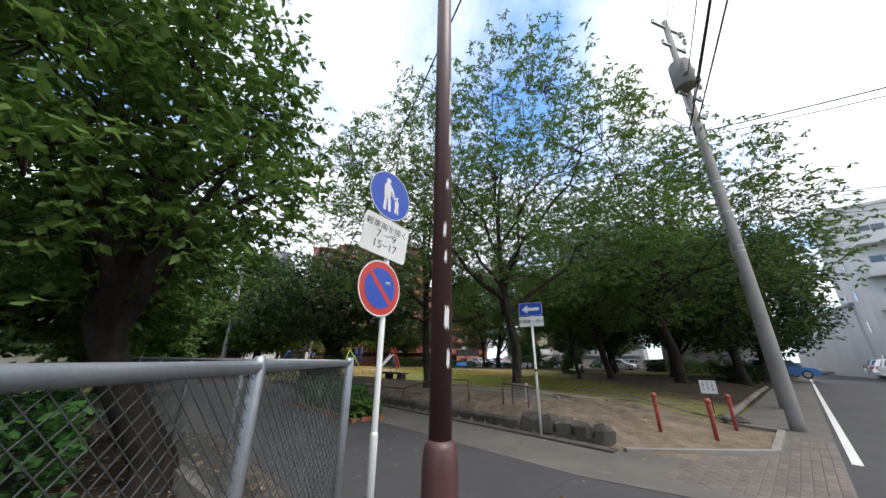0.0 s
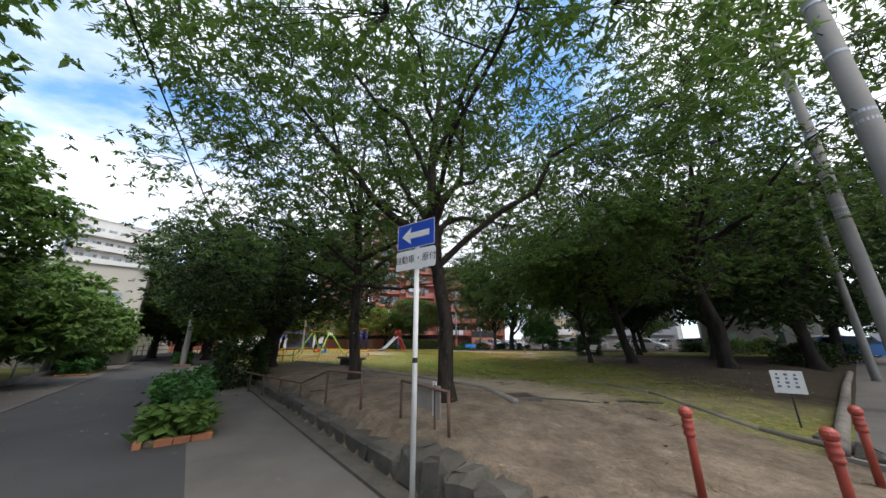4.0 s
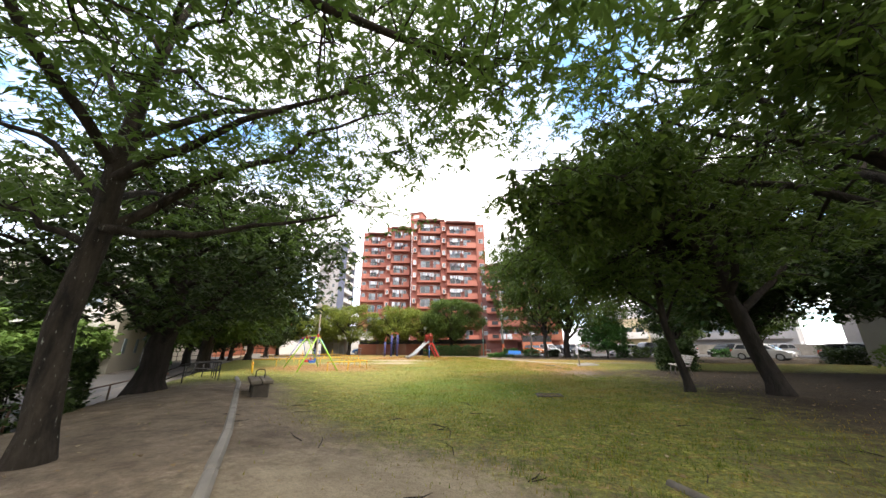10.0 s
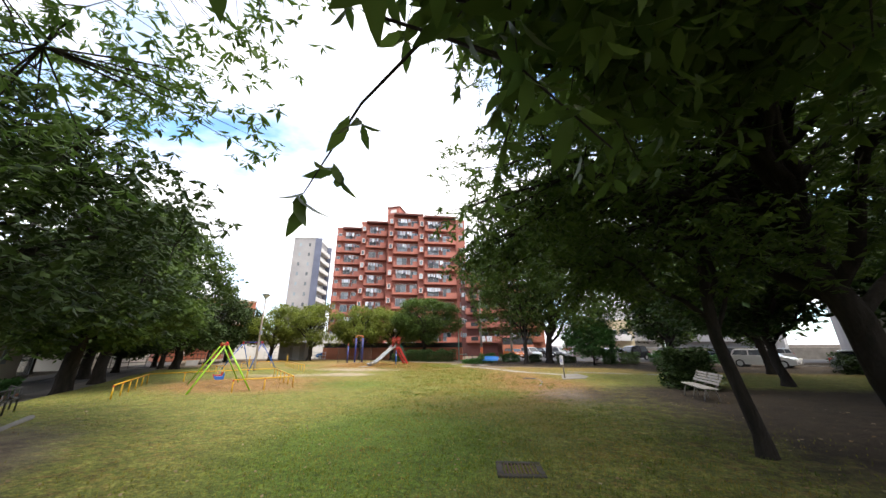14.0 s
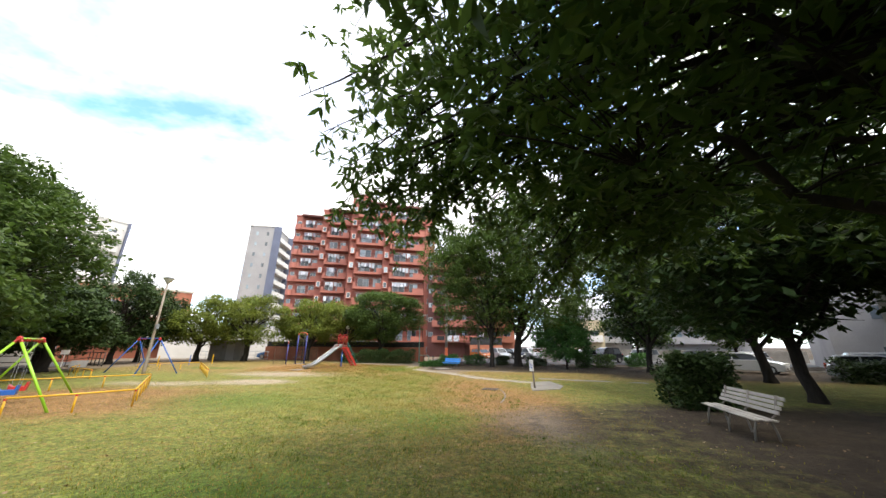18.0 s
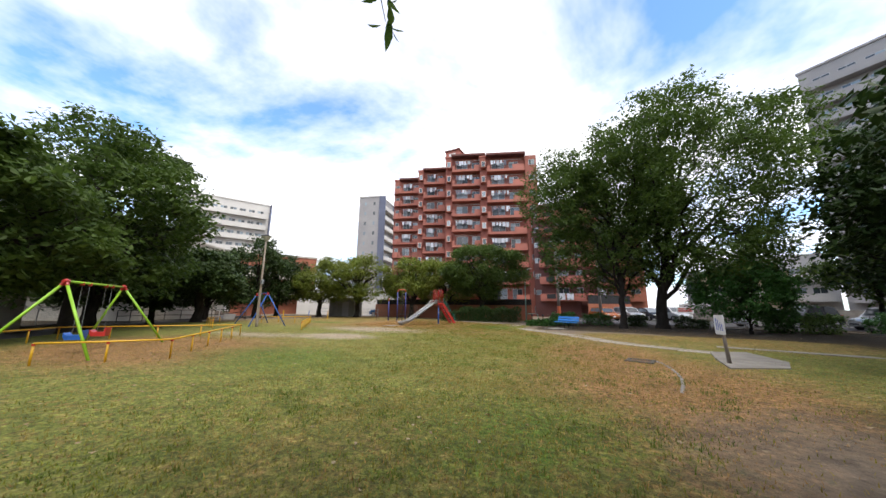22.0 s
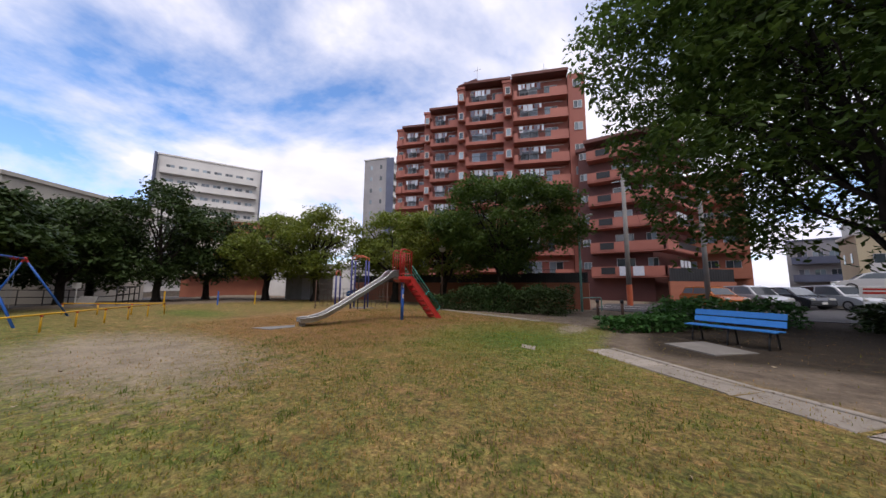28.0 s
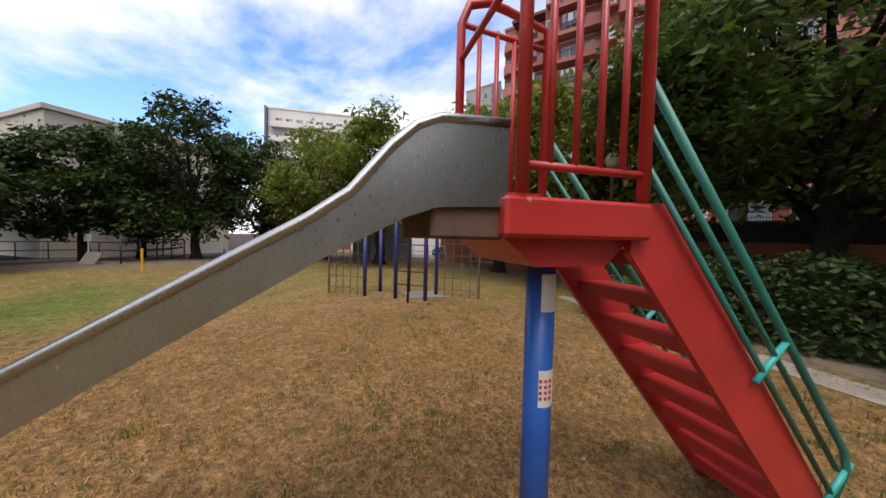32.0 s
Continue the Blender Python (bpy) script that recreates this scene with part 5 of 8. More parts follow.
# one-way sign
ow = thing("traffic_sign", (4.68, 12.12, STREET), "thin white post with a blue one-way arrow sign", "road sign", rz=radians(-30))
part("post", Build().tube([(0, 0.03, -0.03), (0, 0.03, 2.78)], 0.026, 14), white_paint, ow, smooth=True)
part("post_band", Build().lathe([(0.0275, 1.28), (0.0275, 1.33)], (0, 0.03, 0), 14), ink, ow)
ap = part("arrow_plate", rounded_plate(Build(), 0.54, 0.30, -0.006, 0.0, 0.015, (0, 2.63)), sign_blue, ow, "blue plate with a white arrow")
part("rim", Build().box((0, -0.0065, 2.775), (0.53, 0.001, 0.006)).box((0, -0.0065, 2.485), (0.53, 0.001, 0.006)).box((-0.264, -0.0065, 2.63), (0.006, 0.001, 0.29)).box((0.264, -0.0065, 2.63), (0.006, 0.001, 0.29)), sign_white, ap)
arr = Build()
pts = [(-0.2, 0), (-0.06, 0.1), (-0.075, 0.035), (0.2, 0.035), (0.2, -0.035), (-0.075, -0.035), (-0.06, -0.1)]
arr.add([(x, -0.0085, 2.63 + z) for x, z in pts], [tuple(reversed(range(7)))])
part("arrow", arr, sign_white, ap, "white arrow")
wp = part("vehicle_plate", rounded_plate(Build(), 0.56, 0.22, -0.006, 0.0, 0.03, (0, 2.35)), sign_white, ow, "white plate with black lettering")
letters("lettering", "自動車・原付", 0.098, ink, wp, at(0, -0.007, 2.35))
for zz in (2.63, 2.35):
    part("clamp", Build().box((0, 0.02, zz), (0.07, 0.05, 0.03), ch=0.006), galv, ow)


def chain_panel(parent, L, z0, z1, step, wire, material, m):
    """One span of chain-link: crossing wires between the rails."""
    b = Build(); h = z1 - z0
    n = int((L + h) / step)
    for k in range(n):
        s = k * step - h
        for sg in (1, -1):
            x0, x1 = s, s + h
            za, zb = (z0, z1) if sg > 0 else (z1, z0)
            if x0 < 0:
                za += (zb - za) * (-x0 / h); x0 = 0
            if x1 > L:
                zb = za + (zb - za) * ((L - x0) / (x1 - x0)); x1 = L
            if x1 - x0 > 0.02:
                b.tube([m @ Vector((x0, sg * wire * 0.6, za)), m @ Vector((x1, sg * wire * 0.6, zb))], wire, 4, False)
    return part("wire_mesh", b, wire_grey, parent, "crossed galvanised wires")


def fence_run(name, p0, p1, h, span, step, wire, label, post_r=0.024):
    L = math.hypot(p1[0] - p0[0], p1[1] - p0[1]); rz = math.atan2(p1[1] - p0[1], p1[0] - p0[0])
    e = thing(name, (*p0, STREET), label, "fence", rz=rz)
    n = max(1, round(L / span)); s = L / n
    for k in range(n + 1):
        part("post", Build().lathe([(post_r, -0.05), (post_r, h - 0.01), (post_r * 0.7, h + 0.012)], (k * s, 0, 0), 10), galv, e, smooth=True)
    part("top_rail", Build().tube([(0, 0, h - 0.025), (L, 0, h - 0.025)], 0.021, 10), galv, e, smooth=True)
    part("bottom_rail", Build().tube([(0, 0, 0.14), (L, 0, 0.14)], 0.012, 8), galv, e, smooth=True)
    for k in range(n):
        chain_panel(e, s, 0.14, h - 0.03, step, wire, galv, Matrix.Translation((k * s, 0, 0)))
    return e


fence_run("chain_link_fence", (2.3, 2.2), (2.05, 7.25), 1.515, 1.25, 0.05, 0.0014, "galvanised chain-link fence with pale steel posts")
fence_run("chain_link_fence", (2.05, 7.3), (-5.9, 13.5), 1.515, 2.0, 0.056, 0.0026, "grey chain-link fence along the lane")
fence_run("chain_link_fence", (-5.95, 13.55), ab(-6.95, 42), 1.45, 2.0, 0.056, 0.0028, "long grey chain-link fence along the lane")
base_w = Build()
base_w.prism([(2.05, 7.36), (-5.9, 13.6), (-5.98, 13.5), (1.95, 7.28)], STREET - 0.1, STREET + 0.2)
base_w.prism([(-5.9, 13.6), ab(-6.9, 42), ab(-7.05, 42), (-6.02, 13.48)], STREET - 0.1, STREET + 0.22)
setting("fence_footing", base_w, concrete, "mossy concrete footing of the fence", category="footing")

# planters with brick edging
BRICK = mesh_of("brick", *(lambda b: (b.v, b.f))(Build().box((0, 0, 0), (0.21, 0.1, 0.11), ch=0.012)), brick_edge)


def planter(a, b0, b1, half):
    e = thing("planter", (*ab(a, b0), STREET), "low planter edged with orange bricks", "planter", "lane planters", math.atan2(UY, UX))
    L = b1 - b0
    part("soil", Build().box((L / 2, 0, 0.04), (L - 0.1, 2 * half - 0.1, 0.1), ch=0.03), soil, e)
    spots = [(k * 0.22 + 0.11, sg * half, 0) for k in range(int(L / 0.22)) for sg in (1, -1)] + [(x, k * 0.22 - half + 0.11, 1) for k in range(int(2 * half / 0.22)) for x in (0.05, L - 0.05)]
    for x, y, t in spots:
        ob = new("brick", BRICK); ob.parent = e
        ob.matrix_basis = Matrix.Translation((x, y, 0.05)) @ Matrix.Rotation(math.pi / 2 * t + random.uniform(-0.03, 0.03), 4, 'Z')


planter(-1.95, 5.2, 9.6, 0.42)
planter(-6.0, 20.5, 25.5, 0.45)
planter(-2.2, 25.8, 28.4, 0.42)

# low stone wall along the lane
wall = setting("wall_lane", Build().prism([ab(0.02, 0.12), ab(0.42, 0.12), ab(0.42, 34), ab(0.02, 34)], STREET - 0.1, STREET + 0.12), stone, "low mossy retaining wall beside the lane", category="wall")
rs = random.Random(4)
b0 = 0.05
while b0 < 20:
    L = rs.uniform(0.26, 0.46) if b0 < 1.9 else rs.uniform(0.6, 1.1)
    h = rs.uniform(0.36, 0.44) if b0 < 1.9 else 0.27 + rs.uniform(-0.02, 0.02)
    q = 1.8 if b0 < 1.9 else 1.0
    sb_ = Build().box((0, 0, 0), (L - 0.02, 0.42, h), ch=0.045 * q)
    vv = [(x + rs.uniform(-0.016, 0.016) * q, y + rs.uniform(-0.022, 0.022) * q, z + rs.uniform(-0.018, 0.018) * q) for x, y, z in sb_.v]
    ob = new("stone", mesh_of("stone", vv, sb_.f, stone)); ob.parent = wall
    x, y = ab(0.2, b0 + L / 2)
    ob.matrix_basis = pose(x, y, STREET + h / 2 - 0.03, 0, 0, math.degrees(math.atan2(UY, UX)))
    b0 += L
gut = Build().prism([ab(-0.28, -0.1), ab(-0.03, -0.1), ab(-0.03, 60), ab(-0.28, 60)], STREET - 0.1, STREET + 0.05)
setting("kerb_lane", gut, stone, "concrete edging at the foot of the wall", category="kerb")
for k, (a, b, s) in enumerate([(4.9, -1.3, 0.36), (5.3, -1.2, 0.32), (5.6, -0.85, 0.26)]):
    rb = Build().ball((0, 0, 0), s * 0.55, 9, 0.6)
    vv = [(x * (1 + rs.uniform(-0.2, 0.2)), y * (1 + rs.uniform(-0.2, 0.2)), z * (1 + rs.uniform(-0.2, 0.2))) for x, y, z in rb.v]
    ob = new("boulder", mesh_of("boulder", vv, rb.f, stone)); ob.location = (*ab(a, b), gz(*ab(a, b)) + s * 0.15)
    tagged(ob, "rough grey stone at the park entrance", "stone", "entrance stones")

# red bollards
bol = thing("bollard", (7.34, 12.49, gz(7.34, 12.49)), "faded red iron bollard with a ringed round head", "bollard", "entrance bollards")
part("shaft", Build().lathe([(0.036, -0.05), (0.036, 0.5), (0.032, 0.52)], n=14), red_bollard, bol, smooth=True)
part("neck", Build().lathe([(0.032, 0.5), (0.05, 0.52), (0.05, 0.545), (0.04, 0.56), (0.052, 0.58), (0.052, 0.605), (0.04, 0.62), (0.048, 0.64), (0.048, 0.66), (0.04, 0.67)], n=14), red_bollard, bol, smooth=True)
part("head", Build().ball((0, 0, 0.715), 0.06, 14), red_bollard, bol)
for x, y in ((8.19, 12.08), (9.46, 13.12)):
    copy_thing(bol, pose(x, y, gz(x, y), 0, 0, 20))

# paper notice on a stake
nb = thing("notice_board", (10.7, 15.3, gz(10.7, 15.3) + 0.1), "white notice sheet on a short post in the grass", "notice", rz=radians(-35))
part("stake", Build().tube([(0, 0.02, -0.15), (0, 0.02, 0.62)], 0.014, 8), iron, nb)
nbp = part("sheet", rounded_plate(Build(), 0.4, 0.37, -0.006, 0, 0.01, (0, 0.62)), sign_white, nb, "white notice with faint printing")
lb_ = Build()
for k in range(3):
    for j in range(4):
        lb_.box((-0.12 + k * 0.11, -0.0075, 0.74 - j * 0.065), (0.03 + 0.02 * ((k + j) % 2), 0.001, 0.035))
part("printing", lb_, bluegrey_wall, nbp, "unreadable printed bars")


def utility_pole(x, y, h, r, label, gear, rz=0.0):
    e = thing("utility_pole", (x, y, gz(x, y)), label, "utility pole", "street poles", rz)
    part("shaft", Build().lathe([(r, -0.1), (r * 0.97, 0.2), (r * 0.6, h)], n=20), concrete_pole, e, smooth=True)
    for z in (1.9, 2.4, 2.9, 3.4, 3.9, 4.6, 5.3, 6.0):
        sg = 1 if int(z * 10) % 2 else -1
        part("step_bolt", Build().tube([(sg * r * 0.6, 0, z), (sg * (r + 0.09), 0, z)], 0.009, 6), iron, e)
    for z in (4.4, 4.55, 5.6, 6.6):
        part("band", Build().lathe([(r * 0.86, z), (r * 0.86, z + 0.05)], n=16), galv, e)
    if gear:
        tk = part("transformer", Build().lathe([(0.27, 0), (0.31, 0.03), (0.31, 1.0), (0.28, 1.06), (0.12, 1.1)], (-0.3, -0.15, h - 3.5), 18), concrete_pole, e, "grey round transformer", smooth=True)
        part("radiator", Build().box((-0.55, -0.35, h - 3.0), (0.3, 0.08, 0.5), 0.9, ch=0.02), concrete_pole, tk)
        for z, w in ((h - 0.35, 1.7), (h - 1.3, 1.2), (h - 3.6, 1.1), (h - 4.4, 0.9)):
            arm = part("crossarm", Build().box((0.1, 0, z), (w, 0.08, 0.08), ch=0.008), galv, e)
            for s in (-0.45, 0.0, 0.45):
                part("insulator", Build().lathe([(0.03, 0.04), (0.055, 0.08), (0.03, 0.1), (0.055, 0.14), (0.02, 0.2)], (0.1 + s * w, 0, z), 10), insulator, arm)
        for k, (bx_, z) in enumerate([(0.5, h - 0.75), (0.62, h - 1.05), (0.5, h - 2.5), (0.72, h - 2.8), (0.35, h - 3.0), (0.6, h - 3.2)]):
            part("cutout_switch", Build().lathe([(0.04, 0), (0.07, 0.05), (0.045, 0.1), (0.07, 0.15), (0.045, 0.2), (0.06, 0.26), (0.02, 0.3)], (bx_, -0.1, z), 8), insulator, e)
            part("jumper_wire", Build().tube([(bx_, -0.1, z + 0.28), (bx_ * 0.7, -0.25, z + 0.1 - 0.08 * k), (0.12, -0.12, z - 0.3)], 0.01, 5), rubber, e)
        part("junction_box", Build().box((0.2, 0.1, h - 4.9), (0.35, 0.2, 0.35), ch=0.03), dark_metal, e)
        part("brace", Build().tube([(0, 0, h - 1.2), (0.6, 0, h - 0.4)], 0.02, 6), galv, e)
    return e


utility_pole(10.9, 13.15, 13.6, 0.15, "tall concrete utility pole with transformer and crossarms", True, radians(20))
utility_pole(14.3, 16.85, 13.8, 0.15, "slimmer concrete pole farther down the street", False)
utility_pole(20.1, 22.9, 11.0, 0.13, "slimmer concrete pole farther down the street", False)
utility_pole(-13.8, 28.6, 8.0, 0.17, "weathered concrete pole beside the lane", False)
nps = thing("traffic_sign", (14.6, 17.0, gz(14.6, 17.0)), "leaning white post with a small round sign", "road sign", rz=radians(-35))
part("post", Build().tube([(0, 0.03, -0.05), (0, 0.03, 2.3)], 0.03, 12), white_paint, nps, smooth=True)
s2 = part("sign_face", disc(Build(), 0.22, -0.006, 0.0, 32, 0, (0, 2.2)), sign_red, nps, "round red sign")
part("sign_field", disc(Build(), 0.15, -0.009, -0.0065, 32, 0, (0, 2.2)), sign_blue, s2)


def cable(name, p0, p1, sag, r, label):
    p0, p1 = Vector(p0), Vector(p1)
    pts = [p0.lerp(p1, t) - Vector((0, 0, sag * 4 * t * (1 - t))) for t in np.linspace(0, 1, 13)]
    ob = part(name, Build().tube(pts, r, 5), rubber)
    tagged(ob, label, "cable", "overhead cables")


px, py = 10.82, 13.15
for k, (q, sag, r) in enumerate([((14.3, 16.85, 10.8), 0.5, 0.012), ((14.3, 16.85, 10.4), 0.6, 0.016), ((14.3, 16.85, 9.6), 0.5, 0.02)]):
    cable("power_cable", (px + 0.1, py, 11.3 - k * 1.2), q, sag, r, "black cable slung between street poles")
for k, (q, z, sag, r) in enumerate([((40, -2, 9.5), 8.2, 0.6, 0.018), ((40, -3, 9.0), 8.0, 0.8, 0.012), ((38, 2, 6.0), 5.6, 0.5, 0.012), ((36, 6, 6.2), 5.0, 0.4, 0.008), ((0.5, -3.8, 9.6), 9.3, 0.3, 0.02), ((0.3, -3.9, 10.4), 10.1, 0.3, 0.014), ((0.9, -3.9, 8.9), 8.6, 0.3, 0.022), ((3.4, 0.5, 13.0), 13.0, 0.2, 0.008), ((4.2, 0.2, 12.8), 12.7, 0.2, 0.008)]):
    cable("power_cable", (px + 0.1, py, z), q, sag, r, "black overhead cable crossing the street")
cable("power_cable", (-2.0, 17.0, 3.9), (5.6, 3.0, 7.5), 0.1, 0.013, "black cable running down into the trees")
cable("power_cable", (4.4, 4.0, 7.2), (px - 0.9, py - 0.7, 7.7), 0.25, 0.02, "thick black cable over the corner")

# ---- park: rails, kerbs, drains ----


def low_rail(name, pts, h, r, material, label, bars=1, posts_every=1.3, zfun=gz):
    e = thing(name, (pts[0][0], pts[0][1], zfun(*pts[0])), label, "railing")
    o = Vector((pts[0][0], pts[0][1], zfun(*pts[0])))
    line = []
    for (x0, y0), (x1, y1) in zip(pts, pts[1:]):
        n = max(1, round(math.hypot(x1 - x0, y1 - y0) / posts_every))
        line += [(x0 + (x1 - x0) * k / n, y0 + (y1 - y0) * k / n) for k in range(n)]
    line.append(pts[-1])
    ps = [Vector((x, y, zfun(x, y))) - o for x, y in line]
    for p in ps:
        part("post", Build().tube([p - Vector((0, 0, 0.08)), p + Vector((0, 0, h))], r * 1.05, 8), material, e, smooth=True)
    for k in range(bars):
        part("rail", Build().tube([p + Vector((0, 0, h * (1 - 0.45 * k))) for p in ps], r, 8), material, e, smooth=True)
    return e


low_rail("bank_railing", [(3.35, 14.45), (1.25, 16.3), (-2.7, 19.4), (-4.6, 21.4), (-7.5, 24.6)], 0.55, 0.022, rust, "low rusty tube railing along the bank")
low_rail("park_railing", [(-5.4, 23.2), (-3.9, 24.6)], 0.62, 0.02, iron, "short dark hooped railing by the squat tree", 2, 1.0)
low_rail("park_railing", [(-9.5, 27.5), (-6.6, 26.5), (-4.9, 25.3)], 0.62, 0.02, iron, "short dark hooped railing beside the path", 2, 1.2)
bd = thing("notice_board", (4.55, 13.55, gz(4.55, 13.55)), "peeling grey boards tied to the low railing", "notice", rz=radians(135))
part("board", Build().box((0, 0, 0.35), (0.42, 0.02, 0.34), ch=0.004), wood_grey, bd, "pale weathered board")
part("strip", Build().box((-0.27, 0.0, 0.33), (0.07, 0.02, 0.42), ch=0.004), sign_white, bd)
part("strip", Build().box((-0.38, 0.03, 0.3), (0.1, 0.02, 0.4), ch=0.004), wood_grey, bd)
for s in (-0.3, 0.15):
    part("leg", Build().tube([(s, 0.02, -0.05), (s, 0.02, 0.5)], 0.016, 8), rust, bd)
low_rail("bank_railing", [(4.95, 13.1), (4.2, 13.75)], 0.5, 0.02, rust, "end hoop of the low rusty railing", 1, 1.0)

# sunken kerb of half-round logs that curves into the lawn
kerb_pts = [(5.95, 14.7), (5.74, 15.45), (5.44, 16.5), (4.91, 17.2), (3.9, 18.2), (2.75, 19.35), (1.4, 20.6), (0.1, 21.8), (-1.0, 22.8), (-2.6, 24.3), (-4.4, 25.8)]
ke = thing("edging", (kerb_pts[0][0], kerb_pts[0][1], gz(*kerb_pts[0])), "worn concrete edging curving between earth and lawn", "edging")
for (x0, y0), (x1, y1) in zip(kerb_pts, kerb_pts[1:]):
    L = math.hypot(x1 - x0, y1 - y0); mx, my = (x0 + x1) / 2, (y0 + y1) / 2
    ob = part("edging_piece", Build().box((mx - kerb_pts[0][0], my - kerb_pts[0][1], gz(mx, my) - gz(*kerb_pts[0]) + 0.0), (L - 0.01, 0.13, 0.1), math.atan2(y1 - y0, x1 - x0), 0.03), concrete, ke)
kr = [(8.3, 19.6), (8.85, 18.5), (9.35, 17.3), (9.4, 16.0), (9.75, 14.9), (10.6, 13.9)]
ke2 = thing("edging", (kr[0][0], kr[0][1], gz(*kr[0])), "round timber edging between path and grass", "edging")
for (x0, y0), (x1, y1) in zip(kr, kr[1:]):
    part("log", Build().tube([(x0 - kr[0][0], y0 - kr[0][1], gz(x0, y0) - gz(*kr[0]) + 0.0), (x1 - kr[0][0], y1 - kr[0][1], gz(x1, y1) - gz(*kr[0]) + 0.0)], 0.05, 8), wood_log, ke2, smooth=True)
kg = [(8.2, 39.9), (8.35, 39.2), (8.42, 38.65), (8.44, 38.1), (8.43, 37.6), (8.34, 36.85), (8.2, 36.1)]
ke4 = thing("edging", (*kg[0], gz(*kg[0])), "thin worn concrete edging sunk in the lawn by the drain", "edging")
for (x0, y0), (x1, y1) in zip(kg, kg[1:]):
    L = math.hypot(x1 - x0, y1 - y0); mx, my = (x0 + x1) / 2, (y0 + y1) / 2
    part("edging_piece", Build().box((mx - kg[0][0], my - kg[0][1], gz(mx, my) - gz(*kg[0]) - 0.03), (L - 0.03, 0.07, 0.09), math.atan2(y1 - y0, x1 - x0), 0.02), concrete, ke4)
kn = [(9.9, 13.9), (13.5, 17.4), (17, 20.8), (21, 24.6)]
ke3 = thing("edging", (kn[0][0], kn[0][1], gz(*kn[0])), "timber edging along the side street", "edging")
for (x0, y0), (x1, y1) in zip(kn, kn[1:]):
    part("log", Build().tube([(x0 - kn[0][0], y0 - kn[0][1], gz(x0, y0) - gz(*kn[0]) + 0.12), (x1 - kn[0][0], y1 - kn[0][1], gz(x1, y1) - gz(*kn[0]) + 0.12)], 0.09, 8), wood_log, ke3, smooth=True)
slot = Build()
for (x0, y0), (x1, y1) in [((6.36, 15.49), (7.84, 15.85)), ((8.05, 15.9), (8.95, 16.1))]:
    n = int((x1 - x0) / 0.09)
    for k in range(n):
        u0, u1 = k / n, (k + 0.94) / n
        p, q = (x0 + (x1 - x0) * u0, y0 + (y1 - y0) * u0), (x0 + (x1 - x0) * u1, y0 + (y1 - y0) * u1)
        h = (gz(*p) + gz(*q)) / 2
        slot.prism([(p[0], p[1] - 0.08), (q[0], q[1] - 0.08), (q[0], q[1] + 0.08), (p[0], p[1] + 0.08)], h - 0.1, h + 0.006)
setting("drain_channel", slot, iron, "dark slotted drain channel across the path", category="drain")


def grate(x, y, w, d, rz, label):
    e = thing("drain_grate", (x, y, gz(x, y)), label, "drain", "lawn drains", rz)
    part("surround", Build().box((0, d / 2 + 0.05, -0.01), (w + 0.2, 0.1, 0.07), ch=0.01).box((0, -d / 2 - 0.05, -0.01), (w + 0.2, 0.1, 0.07), ch=0.01).box((w / 2 + 0.05, 0, -0.01), (0.1, d, 0.07), ch=0.01).box((-w / 2 - 0.05, 0, -0.01), (0.1, d, 0.07), ch=0.01), stone, e)
    part("pit", Build().box((0, 0, -0.03), (w, d, 0.04)), iron, e)
    n = int(w / 0.055)
    for k in range(n):
        part("bar", Build().box((-w / 2 + (k + 0.5) * w / n, 0, 0.008), (0.022, d, 0.03), ch=0.004), rust, e)


grate(7.33, 25.45, 0.5, 0.42, radians(8), "iron drain grate sunk in the lawn")
grate(7.85, 39.5, 0.46, 0.4, radians(-12), "iron drain grate sunk in the lawn")
grate(6.09, 15.4, 0.42, 0.44, radians(16), "rusty drain grate in the path")

# concrete strip and slabs of the foot path
strip = [(-9.5, 58.9), (-6.4, 57.5), (-2.9, 55.9), (-1.3, 55.2), (-0.7, 55.1), (1.85, 50.25), (3.8, 48.25), (5.4, 46.9), (6.6, 45.1), (8.1, 43.55), (9.2, 42.9), (10.2, 42.5)]
pe = thing("foot_path", (*strip[0], 0.0), "cracked worn concrete strip path with soil over it", "path")
for (x0, y0), (x1, y1) in zip(strip, strip[1:]):
    if x0 == -0.7:
        continue
    L = math.hypot(x1 - x0, y1 - y0)
    n = max(1, round(L / 1.2))
    for k in range(n):
        t = (k + 0.5) / n
        mx, my = x0 + (x1 - x0) * t, y0 + (y1 - y0) * t
        jit = random.uniform(-1, 1)
        b = Build().box((0, 0, 0), (L / n - 0.03 + 0.05 * jit, (0.62 if 1.8 < mx < 7 else 0.44) + 0.1 * random.uniform(-1, 1), 0.08), ch=0.014)
        b.v = [(px_ + random.uniform(-0.018, 0.018), py_ + random.uniform(-0.018, 0.018), pz_) for px_, py_, pz_ in b.v]
        ob = part("slab", b, path_slab, pe)
        ux_, uy_ = (x1 - x0) / L, (y1 - y0) / L
        if y0 < 52:
            ks = part("edge_strip", Build().box((0, 0, 0), (L / n - 0.012, 0.1, 0.1), ch=0.012), path_slab, pe)
            ks.matrix_basis = Matrix.Translation((mx - 0.36 * uy_ - strip[0][0], my + 0.36 * ux_ - strip[0][1], gz(mx, my) - 0.026)) @ Matrix.Rotation(math.atan2(y1 - y0, x1 - x0) + 0.01 * jit, 4, 'Z')
        ob.matrix_basis = Matrix.Translation((mx - strip[0][0], my - strip[0][1], gz(mx, my) - 0.028 + 0.009 * jit)) @ Matrix.Rotation(math.atan2(y1 - y0, x1 - x0) + 0.03 * jit, 4, 'Z')


